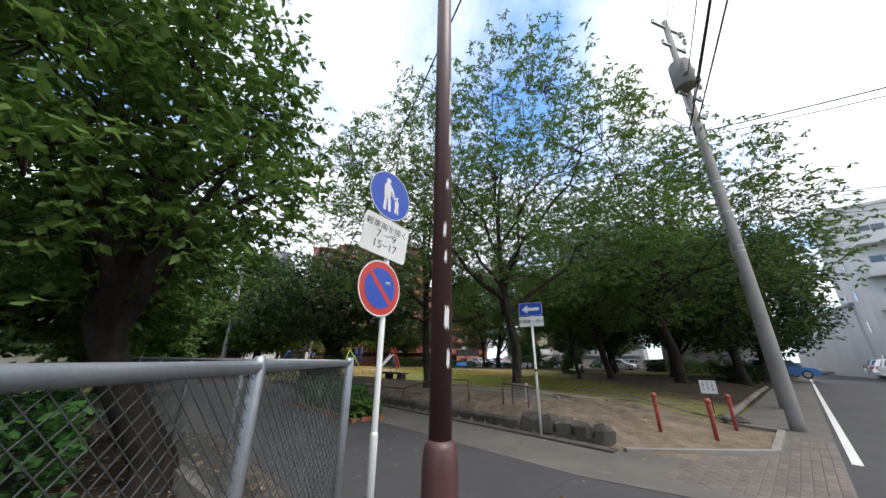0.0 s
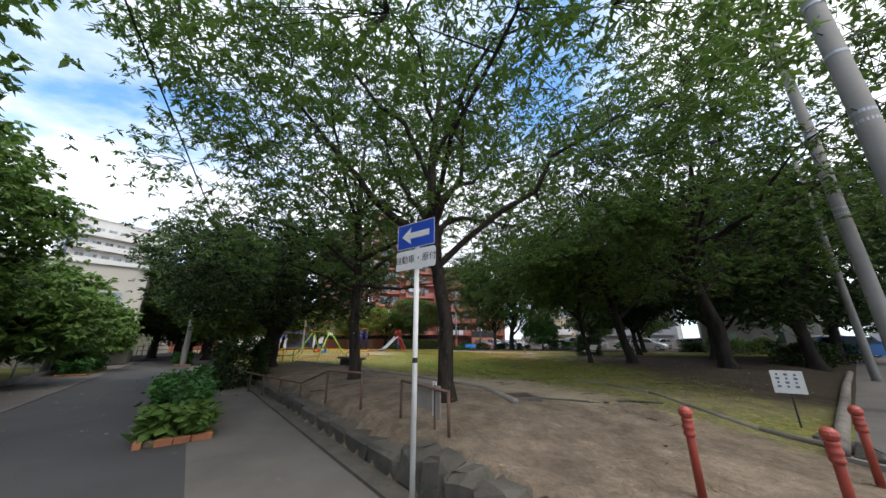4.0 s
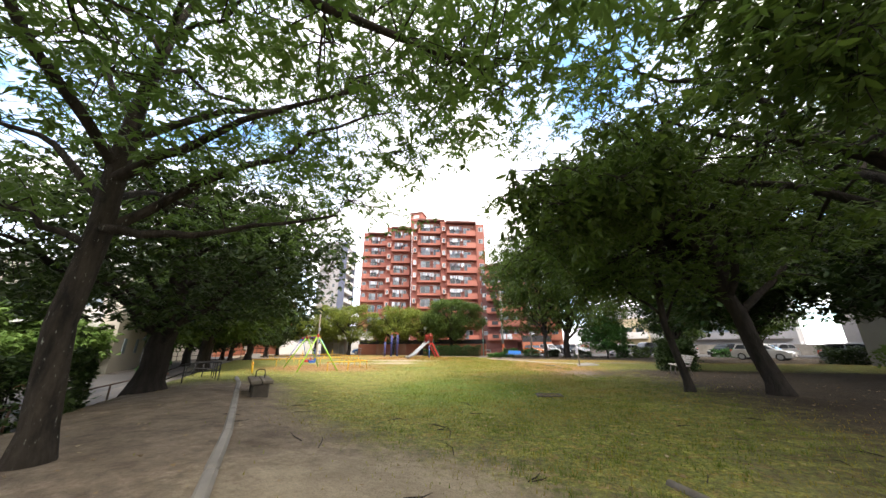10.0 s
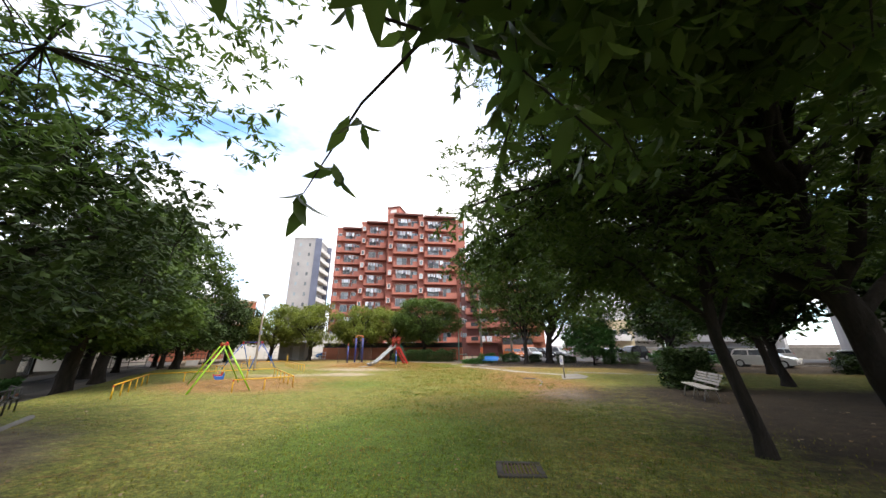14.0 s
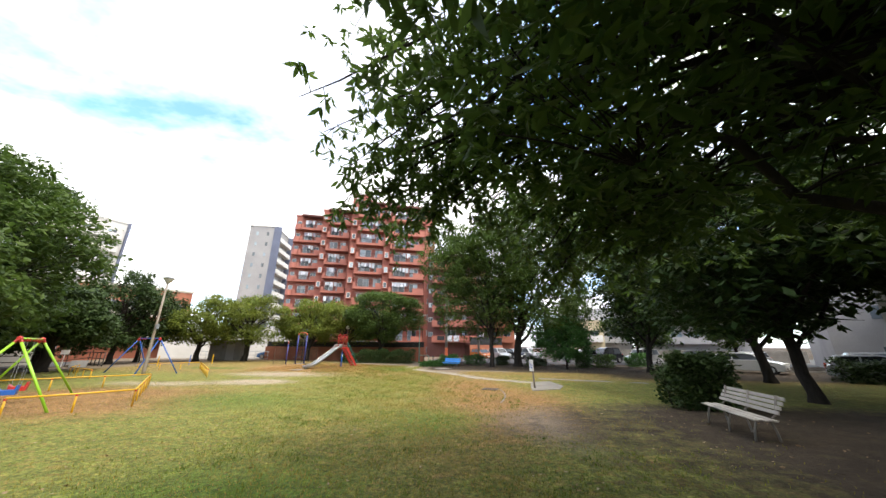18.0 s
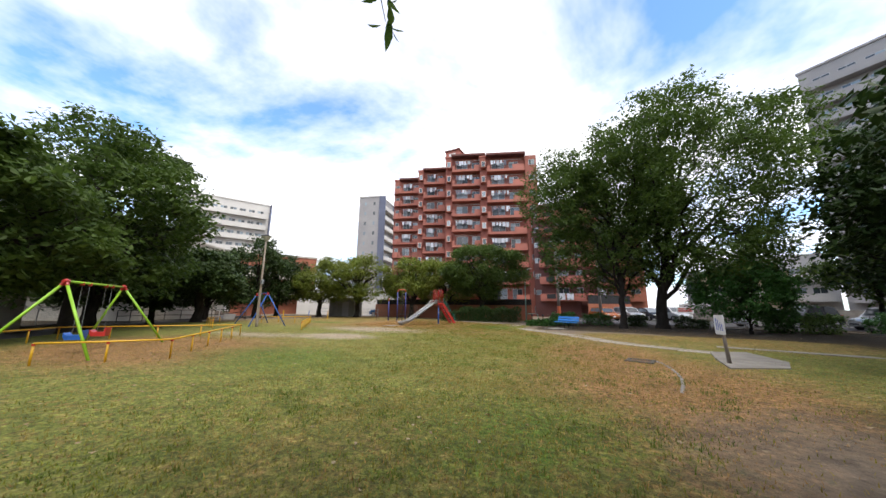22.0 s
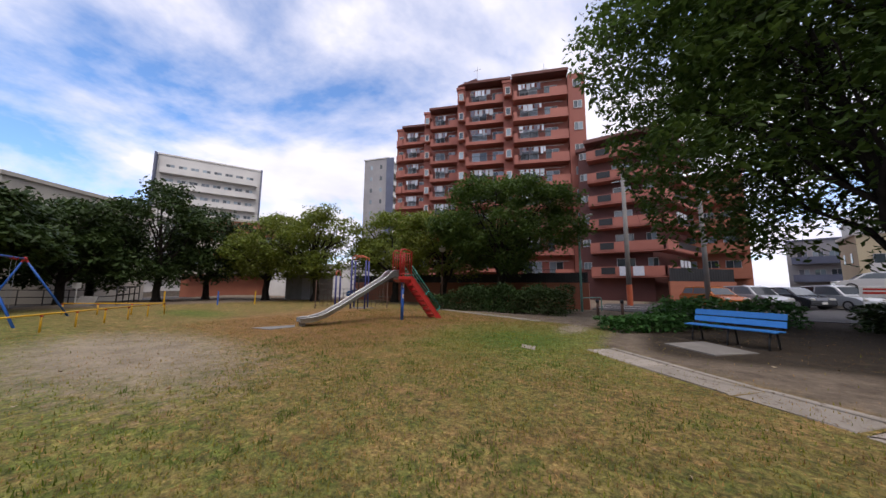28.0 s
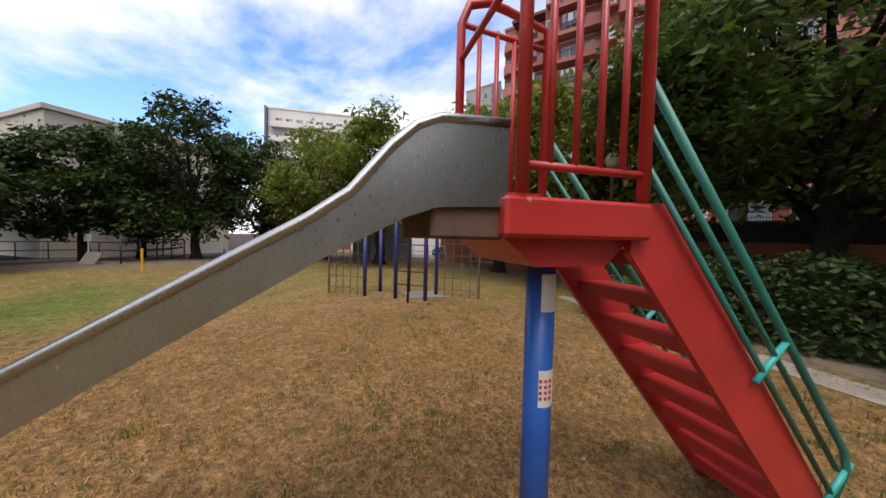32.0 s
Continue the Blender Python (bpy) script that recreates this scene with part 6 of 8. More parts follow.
def slab(poly, lift, label, m=concrete):
    cx, cy = sum(p[0] for p in poly) / len(poly), sum(p[1] for p in poly) / len(poly)
    b = Build().prism([(x - cx, y - cy) for x, y in poly], -0.06, lift)
    ob = part("ground_slab", b, m); ob.location = (cx, cy, gz(cx, cy))
    tagged(ob, label, "slab")


slab([(9.65, 39.35), (10.9, 40.0), (11.3, 41.2), (11.0, 43.2), (10.0, 42.7), (9.75, 41)], 0.02, "trodden concrete slab by the notice post")
slab([(3.08, 51.94), (3.86, 50.95), (4.65, 51.71), (3.89, 52.85)], 0.02, "flat concrete slab before the blue bench")
slab([(0.3, 49.98), (0.42, 49.6), (0.76, 49.46), (0.66, 49.84)], 0.004, "broken piece of concrete in the lawn", path_slab)
slab([(-7.35, 47.6), (-6.6, 47.75), (-6.5, 48.5), (-6.95, 48.75)], 0.018, "grey rubber pad at the foot of the slide", concrete_pole)
slab([(-11.9, 55.2), (-11.0, 55.0), (-10.7, 55.9), (-11.6, 56.1)], 0.02, "pale slab under the climbing frame")
slab([(10.6, 44.6), (16, 43.3), (16, 43.8), (10.7, 45.1)], 0.015, "strip of bare concrete in the grass")

# stone slab seat with a hoop
sx, sy = -0.1, 22.65
ss = thing("slab_bench", (sx, sy, gz(sx, sy)), "weathered grey-brown two-plank timber seat with an iron hoop", "bench", rz=radians(139))
for s, dz in ((-0.135, 0.0), (0.135, 0.006)):
    part("seat_plank", Build().box((0.02 * s, s, 0.35 + dz), (1.6, 0.25, 0.09), ch=0.018), wood_worn, ss)
for s in (-0.5, 0.5):
    part("leg", Build().box((s, 0, 0.14), (0.3, 0.38, 0.34), ch=0.03), wood_dark, ss)
part("hoop", Build().tube([(0.05, -0.1, 0.38), (0.05, -0.1, 0.56), (0.12, -0.06, 0.61), (0.2, 0.05, 0.61), (0.25, 0.1, 0.56), (0.25, 0.1, 0.38)], 0.016, 8), iron, ss, "dark iron hoop", smooth=True)


def bench(name, x, y, rz, L, seat_m, leg_m, label, boards, backs, legs=2):
    """A park bench that faces local -y."""
    e = thing(name, (x, y, gz(x, y)), label, "bench", rz=rz)
    for k in range(boards):
        part("seat_board", Build().box((0, -0.19 + k * 0.4 / boards, 0.405 + 0.012 * (k % 2)), (L, 0.36 / boards, 0.03), ch=0.006), seat_m, e)
    for k in range(backs):
        z = 0.55 + k * 0.3 / backs * 1.1
        m = Matrix.Translation((0, 0.2 + 0.05 * k, z)) @ Matrix.Rotation(radians(-14), 4, 'X')
        part("back_board", Build().box((0, 0, 0), (L, 0.026, 0.27 / backs * 1.05), ch=0.006, m=m), seat_m, e)
    for k in range(legs):
        s = (k / (legs - 1) - 0.5) * (L - 0.3)
        part("leg_frame", Build().tube([(s, -0.22, -0.03), (s, -0.19, 0.2), (s, -0.12, 0.385), (s, 0.12, 0.385), (s, 0.17, 0.2), (s, 0.2, -0.03)], 0.022, 8).tube([(s, 0.1, 0.385), (s, 0.22, 0.5), (s, 0.31, 0.86)], 0.02, 8), leg_m, e, smooth=True)
    return e


bench("park_bench", 4.45, 52.9, radians(-36), 1.8, bench_blue, iron, "bright blue slatted park bench", 3, 2, 3)
bench("park_bench", 13.35, 33.1, radians(-96), 2.0, bench_wood, concrete, "old grey slatted park bench under the oak", 5, 4, 3)
bench("park_bench", -15.5, 62.2, radians(10), 1.8, wood_grey, iron, "low backless bench under the cherry tree", 3, 0, 2)
bench("park_bench", 14.2, 57.6, radians(0), 2.2, concrete, concrete, "low concrete bench by the car park", 1, 0, 2)

# notice post on the lawn
ns = thing("notice_post", (9.82, 40.15, gz(9.82, 40.15)), "leaning wooden post with a white notice plate", "sign", rz=radians(-62))
part("post", Build().tube([(0, 0.03, -0.05), (-0.05, 0.03, 0.55), (-0.1, 0.03, 1.2)], [0.045, 0.04, 0.036], 10), wood_log, ns, smooth=True)
nsp = part("plate", rounded_plate(Build(), 0.3, 0.5, -0.012, 0, 0.04, (-0.1, 0.98)), sign_white, ns, "white plate with blue printing")
pb = Build()
for k in range(4):
    pb.box((-0.19 + k * 0.055, -0.0135, 1.0 - 0.03 * k), (0.02, 0.001, 0.3 - 0.04 * k))
part("printing", pb, sign_blue, nsp, "unreadable blue bars")
ns2 = thing("notice_post", (-26.5, 46.4, gz(-26.5, 46.4)), "small white sign on a pale post", "sign", rz=radians(40))
part("post", Build().tube([(0, 0, -0.05), (0, 0, 1.3)], 0.03, 8), white_paint, ns2)
part("plate", Build().box((0, -0.03, 1.15), (0.5, 0.02, 0.35), ch=0.01), sign_white, ns2)
ns3 = thing("board_stand", (-25.2, 46.6, gz(-25.2, 46.6)), "grey sloping board on the ground", "board", rz=radians(40))
part("board", Build().box((0, 0, 0.3), (1.0, 0.06, 0.6), ch=0.01, m=Matrix.Rotation(radians(-30), 4, 'X')), concrete_pole, ns3)
for k, (x, y, m) in enumerate([(-20.5, 49.0, yellow_paint), (-20.0, 51.5, blue_paint), (-19.5, 53.5, yellow_paint)]):
    ob = part("marker_post", Build().lathe([(0.04, -0.05), (0.04, 0.85), (0.03, 0.88)], n=10), m); ob.location = (x, y, gz(x, y))
    tagged(ob, "short painted marker post on the lawn", "post")

# park lamp
lp = thing("street_lamp", (-13.2, 42.0, gz(-13.2, 42.0)), "tall rusty park lamp with a cone head", "lamp")
part("pole", Build().lathe([(0.1, -0.05), (0.095, 0.3), (0.07, 2.6), (0.05, 5.7)], n=14), mat("lamp_pole", (0.3, 0.27, 0.23), (0.2, 0.15, 0.1), 0.7, grain=40, blotch=2, bump=0.2), lp, smooth=True)
hd = part("head", Build().lathe([(0.06, 5.65), (0.1, 5.72), (0.3, 5.98), (0.32, 6.0), (0.3, 6.03), (0.05, 6.08)], n=20), lampglass, lp, "pale cone lamp head", smooth=True)
part("cap", Build().lathe([(0.33, 6.0), (0.34, 6.03), (0.2, 6.1), (0.03, 6.12)], n=20), dark_metal, hd)
part("box", Build().box((0.1, 0, 2.9), (0.14, 0.16, 0.3), ch=0.02), galv, lp)
lp2 = thing("street_lamp", (-8.6, 60.0, gz(-8.6, 60)), "globe lamp on a pole among the trees", "lamp")
part("pole", Build().lathe([(0.06, -0.05), (0.045, 3.6)], n=12), rust, lp2, smooth=True)
part("globe", Build().ball((0, 0, 3.8), 0.22, 16), lampglass, lp2, "frosted globe", smooth=True)


# ---- play things ----


def swing_set(x, y, rz, L, h, leg_m, bar_m, joint_m, label, seats):
    """Swings: a top bar along local x from 0 to L, two legs at each end."""
    e = thing("swing_set", (x, y, gz(x, y)), label, "swing", rz=rz)
    part("top_bar", Build().tube([(0, 0, h), (L, 0, h)], 0.032, 12), bar_m, e, smooth=True)
    for s, o in ((0, -0.75), (L, 0.75)):
        jt = part("joint", Build().ball((s, 0, h), 0.07, 12).tube([(s - 0.1, 0, h), (s + 0.1, 0, h)], 0.045, 10), joint_m, e, "red joint")
        for sg in (1, -1):
            part("leg", Build().tube([(s, 0, h), (s + o, sg * 1.12, -0.05)], 0.034, 12), leg_m, e, smooth=True)
            part("leg_sleeve", Build().tube([(s, 0, h), (s + o * 0.06, sg * 1.12 * 0.06, h * 0.945)], 0.042, 10), joint_m, e)
    for k, (px_, seat_m, bucket) in enumerate(seats):
        b = Build()
        if bucket:
            b.side([(-0.19, 0.16), (-0.17, 0.0), (0.15, 0.0), (0.2, 0.1), (0.2, 0.2), (0.13, 0.13), (-0.13, 0.13), (-0.15, 0.26), (-0.19, 0.26)], 0.28, Matrix.Translation((px_, 0, 0.38)) @ Matrix.Rotation(math.pi / 2, 4, 'Z'))
        else:
            b.box((px_, 0, 0.42), (0.44, 0.16, 0.03), ch=0.01)
        st = part("seat", b, seat_m, e, "moulded bucket seat" if bucket else "flat board seat")
        for s in (-0.17, 0.17):
            ch = Build()
            n = 22 if not bucket else 20
            z0, z1 = (0.58 if bucket else 0.43), h - 0.02
            for q in range(n):
                za, zb = z0 + (z1 - z0) * q / n, z0 + (z1 - z0) * (q + 1.15) / n
                ch.tube([(px_ + s, 0, za), (px_ + s, 0.008 * (-1) ** q, (za + zb) / 2), (px_ + s, 0, zb)], 0.006, 4)
            part("chain", ch, galv, e)
            part("hanger", Build().box((px_ + s, 0, h - 0.03), (0.06, 0.09, 0.1), ch=0.015), joint_m, e)
    return e


red_joint = red_paint
swing_set(-5.55, 31.97, math.atan2(0.629, -0.777), 2.85, 1.97, lime_paint, lime_paint, red_joint, "small green swing set with a red and a blue bucket seat", [(0.85, blue_paint, True), (2.0, red_paint, True)])
swing_set(-16.4, 43.77, math.atan2(-0.33, 0.94), 3.0, 2.2, blue_paint, blue_paint, red_joint, "blue swing set with dark board seats", [(0.8, rubber, False), (2.1, rubber, False)])


def guard(name, pts, label, h=0.48, span=1.35):
    """A yellow guard rail on splayed posts with red joint caps."""
    e = thing(name, (*pts[0], gz(*pts[0])), label, "guard rail", "yellow swing guards")
    o = Vector((*pts[0], gz(*pts[0])))
    for (x0, y0), (x1, y1) in zip(pts, pts[1:]):
        L = math.hypot(x1 - x0, y1 - y0); n = max(1, round(L / span))
        P = lambda t, z: Vector((x0 + (x1 - x0) * t, y0 + (y1 - y0) * t, gz(x0 + (x1 - x0) * t, y0 + (y1 - y0) * t) + z)) - o
        part("rail", Build().tube([P(0, h), P(0.5, h), P(1, h)], 0.024, 10), yellow_paint, e, smooth=True)
        for k in range(n + 1):
            t = k / n
            pst = part("post", Build().tube([P(t, -0.08), P(t, h)], 0.024, 10), yellow_paint, e, smooth=True)
            part("cap", Build().tube([P(t, h - 0.05), P(t, h - 0.005)], 0.033, 10), red_joint, pst, "faded red clamp")
    return e


guard("guard_rail", [(-4.3, 31.45), (-3.0, 33.5), (-7.9, 38.0), (-11.6, 33.3), (-6.95, 28.95)], "yellow tube guard rail round the small swings")
guard("guard_rail", [(-8.48, 41.72), (-14.81, 47.52), (-17.4, 44.95)], "yellow tube guard rail round the blue swings", 0.47, 1.07)
guard("guard_rail", [(-13.6, 39.6), (-17.2, 41.0), (-19.6, 43.0)], "yellow tube guard rail beside the lamp")

# slide: local x runs up the chute from its foot
SL = Matrix.Translation((-6.6, 48.66, 0.0)) @ Matrix.Rotation(math.atan2(0.935, 0.353), 4, 'Z')
sd = thing("slide", (-6.6, 48.66, 0.0), "playground slide with steel chute, red platform and red stairs", "slide", rz=math.atan2(0.935, 0.353))
prof = [(0.0, 0.16), (0.35, 0.17), (0.75, 0.28), (1.2, 0.525), (2.23, 1.135), (2.92, 1.55), (3.1, 1.645), (3.2, 1.68), (3.42, 1.69)]
rimz = [(0.0, 0.26), (0.35, 0.28), (0.75, 0.38), (1.2, 0.61), (2.23, 1.22), (2.84, 1.585), (2.95, 1.665), (3.06, 1.8), (3.13, 1.865), (3.2, 1.895), (3.42, 1.905)]
for sg, nm in ((1, "chute_side"), (-1, "chute_side")):
    pol = [(x, z - 0.045) for x, z in prof] + list(reversed(rimz))
    part(nm, Build().side(pol, 0.012, Matrix.Translation((0, sg * 0.29, 0))), steel, sd, "scuffed stainless side")
    part("chute_rim", Build().tube([(x, sg * 0.29, z) for x, z in rimz], 0.017, 8), steel, sd, "bright rolled rim", smooth=True)
bed = Build()
for (x0, z0), (x1, z1) in zip(prof, prof[1:]):
    bed.add([(x0, -0.284, z0), (x1, -0.284, z1), (x1, 0.284, z1), (x0, 0.284, z0), (x0, -0.284, z0 - 0.02), (x1, -0.284, z1 - 0.02), (x1, 0.284, z1 - 0.02), (x0, 0.284, z0 - 0.02)], [(3, 2, 1, 0), (4, 5, 6, 7)])
part("chute_bed", bed, steel, sd, "polished stainless chute")
part("chute_foot", Build().box((0.12, 0, 0.06), (0.12, 0.4, 0.16), ch=0.015), concrete, sd)
part("chute_bracket", Build().box((3.3, 0, 1.6), (0.24, 0.56, 0.12), ch=0.01), rust, sd)
part("platform", Build().box((3.69, 0, 1.615), (0.58, 0.66, 0.13), ch=0.012), red_paint, sd, "red steel platform box")
part("platform_skirt", Build().side([(3.42, 1.56), (3.97, 1.56), (3.85, 1.45), (3.56, 1.45)], 0.5, Matrix.Identity(4)), red_paint, sd)
part("support_post", Build().lathe([(0.062, -0.08), (0.062, 1.45)], (3.75, 0, 0), 18), blue_paint, sd, "thick blue post", smooth=True)
lab = Build(); n = 8
lab.add([(3.75 + 0.0635 * math.cos(a), 0.0635 * math.sin(a), z) for z in (0.83, 0.99) for a in (radians(-120 + 80 * i / n) for i in range(n + 1))], [(i, i + 1, n + 2 + i, n + 1 + i) for i in range(n)])
pl = part("post_label", lab, sign_white, sd, "peeling white sticker")
lab2 = Build()
lab2.add([(3.75 + 0.0635 * math.cos(a), 0.0635 * math.sin(a), z) for z in (1.24, 1.4) for a in (radians(-120 + 80 * i / n) for i in range(n + 1))], [(i, i + 1, n + 2 + i, n + 1 + i) for i in range(n)])
part("post_label", lab2, sign_white, sd, "worn printed label")
bars = Build()
for q in range(3):
    for i in range(4):
        a = radians(-112 + 20 * q); bars.box((3.75 + 0.0645 * math.cos(a), 0.0645 * math.sin(a), 0.87 + i * 0.025), (0.004, 0.012, 0.012), a)
part("label_print", bars, sign_red, pl)
# stairs
for sg in (1, -1):
    pol = [(3.94, 1.69), (4.1, 1.69), (5.46, 0.0), (5.46, -0.06), (5.24, -0.06), (3.93, 1.5)]
    part("stringer", Build().side(pol, 0.03, Matrix.Translation((0, sg * 0.27, 0))), red_paint, sd, "red steel stair string")
for k in range(8):
    t = (k + 0.6) / 8.6
    part("tread", Build().box((4.0 + t * 1.34, 0, 1.62 - t * 1.66), (0.17, 0.51, 0.03), ch=0.006).box((3.92 + t * 1.34, 0, 1.6 - t * 1.66), (0.02, 0.51, 0.06)), red_paint, sd, "worn red tread")
# cage
for sg in (1, -1):
    part("cage_hoop", Build().tube([(3.46, sg * 0.31, 1.69), (3.46, sg * 0.31, 2.6), (3.5, sg * 0.31, 2.7), (3.6, sg * 0.31, 2.735), (3.7, sg * 0.31, 2.72), (3.95, sg * 0.31, 2.66), (3.95, sg * 0.31, 1.69)], 0.022, 12), red_paint, sd, "red tube with flaking paint", smooth=True)
    part("cage_rail", Build().tube([(3.46, sg * 0.31, 1.78), (3.95, sg * 0.31, 1.78)], 0.014, 10), red_paint, sd, smooth=True)
    part("cage_rail", Build().tube([(3.46, sg * 0.31, 2.6), (3.95, sg * 0.31, 2.56)], 0.014, 10), red_paint, sd, smooth=True)
    for k in range(4):
        x = 3.46 + 0.49 * (k + 1) / 5
        part("cage_bar", Build().tube([(x, sg * 0.31, 1.78), (x, sg * 0.31, 2.6)], 0.012, 10), red_paint, sd, smooth=True)
part("cage_cross_bar", Build().tube([(3.46, -0.31, 2.42), (3.46, 0.31, 2.42)], 0.014, 10), red_paint, sd, smooth=True)
# green stair rails
for sg in (1, -1):
    dn = Vector((1.35, 0, -1.6)); out = Vector((0.765, 0, 0.646))
    low = Vector((3.95, sg * 0.31, 1.83)); ends = low + dn * 0.9
    part("hand_rail", Build().tube([low + Vector((0, 0, 0.3)), low + Vector((0, 0, 0.3)) + dn * 0.75, ends + out * 0.19 - dn * 0.02, ends + out * 0.15 + dn * 0.03, ends + dn * 0.045], 0.017, 10), teal_paint, sd, "dark green hand rail", smooth=True)
    for o in (0.0, 0.15):
        s = low + Vector((0, 0, o))
        part("rail_bar", Build().tube([s, s + dn * (0.935 + o * 0.12)], 0.012, 8), teal_paint, sd, smooth=True)
    for t in (0.52, 0.93):
        p0 = low + dn * t - out * 0.06
        part("rail_stay", Build().tube([p0, p0 + out * 0.25], 0.014, 8), aqua_paint, sd, "light green stay", smooth=True)

# climbing frame with rope nets
jg = thing("climbing_frame", (-11.3, 55.3, gz(-11.3, 55.3)), "climbing frame of navy posts, orange arches and rope nets", "climbing frame", rz=radians(35))
posts = [(-1.2, -0.5, 2.1), (-1.2, 0.3, 2.1), (-0.35, -0.45, 3.0), (-0.35, 0.35, 3.0), (0.45, -0.45, 3.0), (0.45, 0.35, 3.0), (1.2, 0.35, 2.1), (1.2, -0.45, 2.1)]
for x, y, h in posts[:6]:
    part("post", Build().lathe([(0.05, -0.06), (0.05, h - 0.25)], (x, y, 0), 12), navy_paint, jg, smooth=True)
for (x0, x1, y, h) in ((-0.35, 0.45, -0.45, 3.0), (-0.35, 0.45, 0.35, 3.0)):
    part("arch", Build().tube([(x0, y, h - 0.3), (x0, y, h - 0.1), (x0 + 0.15, y, h), (x1 - 0.15, y, h), (x1, y, h - 0.1), (x1, y, h - 0.3)], 0.035, 10), orange_paint, jg, "orange arched tube", smooth=True)
part("arch", Build().tube([(-1.2, -0.5, 1.85), (-1.2, -0.5, 2.0), (-1.2, -0.35, 2.12), (-1.2, 0.15, 2.12), (-1.2, 0.3, 2.0), (-1.2, 0.3, 1.85)], 0.035, 10), orange_paint, jg, "orange arched tube", smooth=True)
for k in range(7):
    part("rung", Build().tube([(-0.35, -0.45, 0.35 + 0.33 * k), (0.45, -0.45, 0.35 + 0.33 * k)], 0.014, 8), iron, jg)
part("climbing_pole", Build().tube([(0.15, -0.8, -0.05), (0.15, -0.8, 2.8), (0.15, -0.45, 2.9)], 0.028, 10), iron, jg, smooth=True)
for x0, x1, y in ((-2.3, -1.2, -0.5), (0.45, 1.6, 0.35)):
    nb_ = Build()
    for k in range(6):
        x = x0 + (x1 - x0) * k / 5
        nb_.tube([(x, y, 0.0), (x, y + 0.02, 0.8), (x, y, 1.5)], 0.012, 4)
    for k in range(5):
        z = 0.2 + 0.3 * k
        nb_.tube([(x0 + (x1 - x0) * j / 10, y, z + (0.0 if j % 2 == 0 else -0.05)) for j in range(11)], 0.012, 4)
    part("rope_net", nb_, rope, jg, "sagging brown rope net")
    part("net_pole", Build().tube([(x0 if x0 < -2 else x1, y, -0.05), (x0 if x0 < -2 else x1, y, 1.6)], 0.03, 10), rust, jg)

# guard hoop and street posts by the car park
pale_green = mat("pale_green", (0.2, 0.42, 0.36), None, 0.5, grain=50, blotch=3, bump=0.05)
gh = thing("guard_hoop", (0.07, 62.5, gz(0.07, 62.5)), "pale green steel hoop barrier at the park exit", "barrier", rz=radians(61))
part("hoop", Build().tube([(-0.85, 0, -0.05), (-0.85, 0, 0.62), (-0.82, 0, 0.72), (-0.72, 0, 0.78), (0.72, 0, 0.78), (0.82, 0, 0.72), (0.85, 0, 0.62), (0.85, 0, -0.05)], 0.03, 10), pale_green, gh, smooth=True)
for x, y in ((0.8, 59.0), (1.81, 58.8)):
    bo = thing("bollard", (x, y, gz(x, y)), "dark rusty bollard at the park exit", "bollard", "bollards at the park exit")
    part("post", Build().lathe([(0.06, -0.08), (0.055, 0.62)], n=12), rust, bo, smooth=True)
    part("cap", Build().lathe([(0.075, 0.62), (0.08, 0.66), (0.08, 0.74), (0.05, 0.78)], n=12), dark_metal, bo, "dark rounded cap", smooth=True)
up_ = thing("utility_pole", (1.6, 70.5, gz(1.6, 70.5)), "brown wooden-looking pole with an orange base wrap", "utility pole")
part("shaft", Build().lathe([(0.19, -0.1), (0.13, 10.5)], n=16), concrete_pole, up_, smooth=True)
part("wrap", Build().lathe([(0.2, 0.02), (0.195, 1.6)], n=16), orange_paint, up_, "orange striped wrap")
part("crossarm", Build().box((0, 0, 9.8), (1.6, 0.08, 0.08), ch=0.01), galv, up_)
up2 = thing("utility_pole", (6.2, 70.5, gz(6.2, 70.5)), "grey pole at the car park", "utility pole")
part("shaft", Build().lathe([(0.17, -0.1), (0.12, 8.5)], n=16), concrete_pole, up2, smooth=True)
gp = thing("street_lamp", (-0.25, 61.2, gz(-0.25, 61.2)), "slim green lamp post by the hedge", "lamp")
part("pole", Build().lathe([(0.07, -0.05), (0.05, 4.6)], n=12), pale_green, gp, smooth=True)
part("arm", Build().tube([(0, 0, 4.5), (0.15, -0.1, 5.0), (0.5, -0.3, 5.2)], 0.03, 8), galv, gp, smooth=True)
part("lamp_head", Build().box((0.62, -0.36, 5.2), (0.35, 0.16, 0.1), radians(-30), 0.03), lampglass, gp)

# ---- buildings ----


def window_unit(e, x, y, z, w, h, fm=None, panes=2, depth=0.06):
    """A window facing -y, centred at x, with frame and panes."""
    fr = Build()
    t = 0.05
    fr.box((x, y - depth / 2, z + h / 2 - t / 2), (w, depth, t)).box((x, y - depth / 2, z - h / 2 + t / 2), (w, depth, t))
    for k in range(panes + 1):
        fr.box((x - w / 2 + t / 2 + k * (w - t) / panes, y - depth / 2, z), (t, depth * 0.9, h - 2 * t))
    wn_ = part("window", fr, fm or alu, e)
    for k in range(panes):
        part("pane", Build().box((x - w / 2 + t / 2 + (k + 0.5) * (w - t) / panes, y - depth * 0.3, z), ((w - t) / panes - t * 0.9, 0.015, h - 2 * t)), pane, wn_)
    return wn_


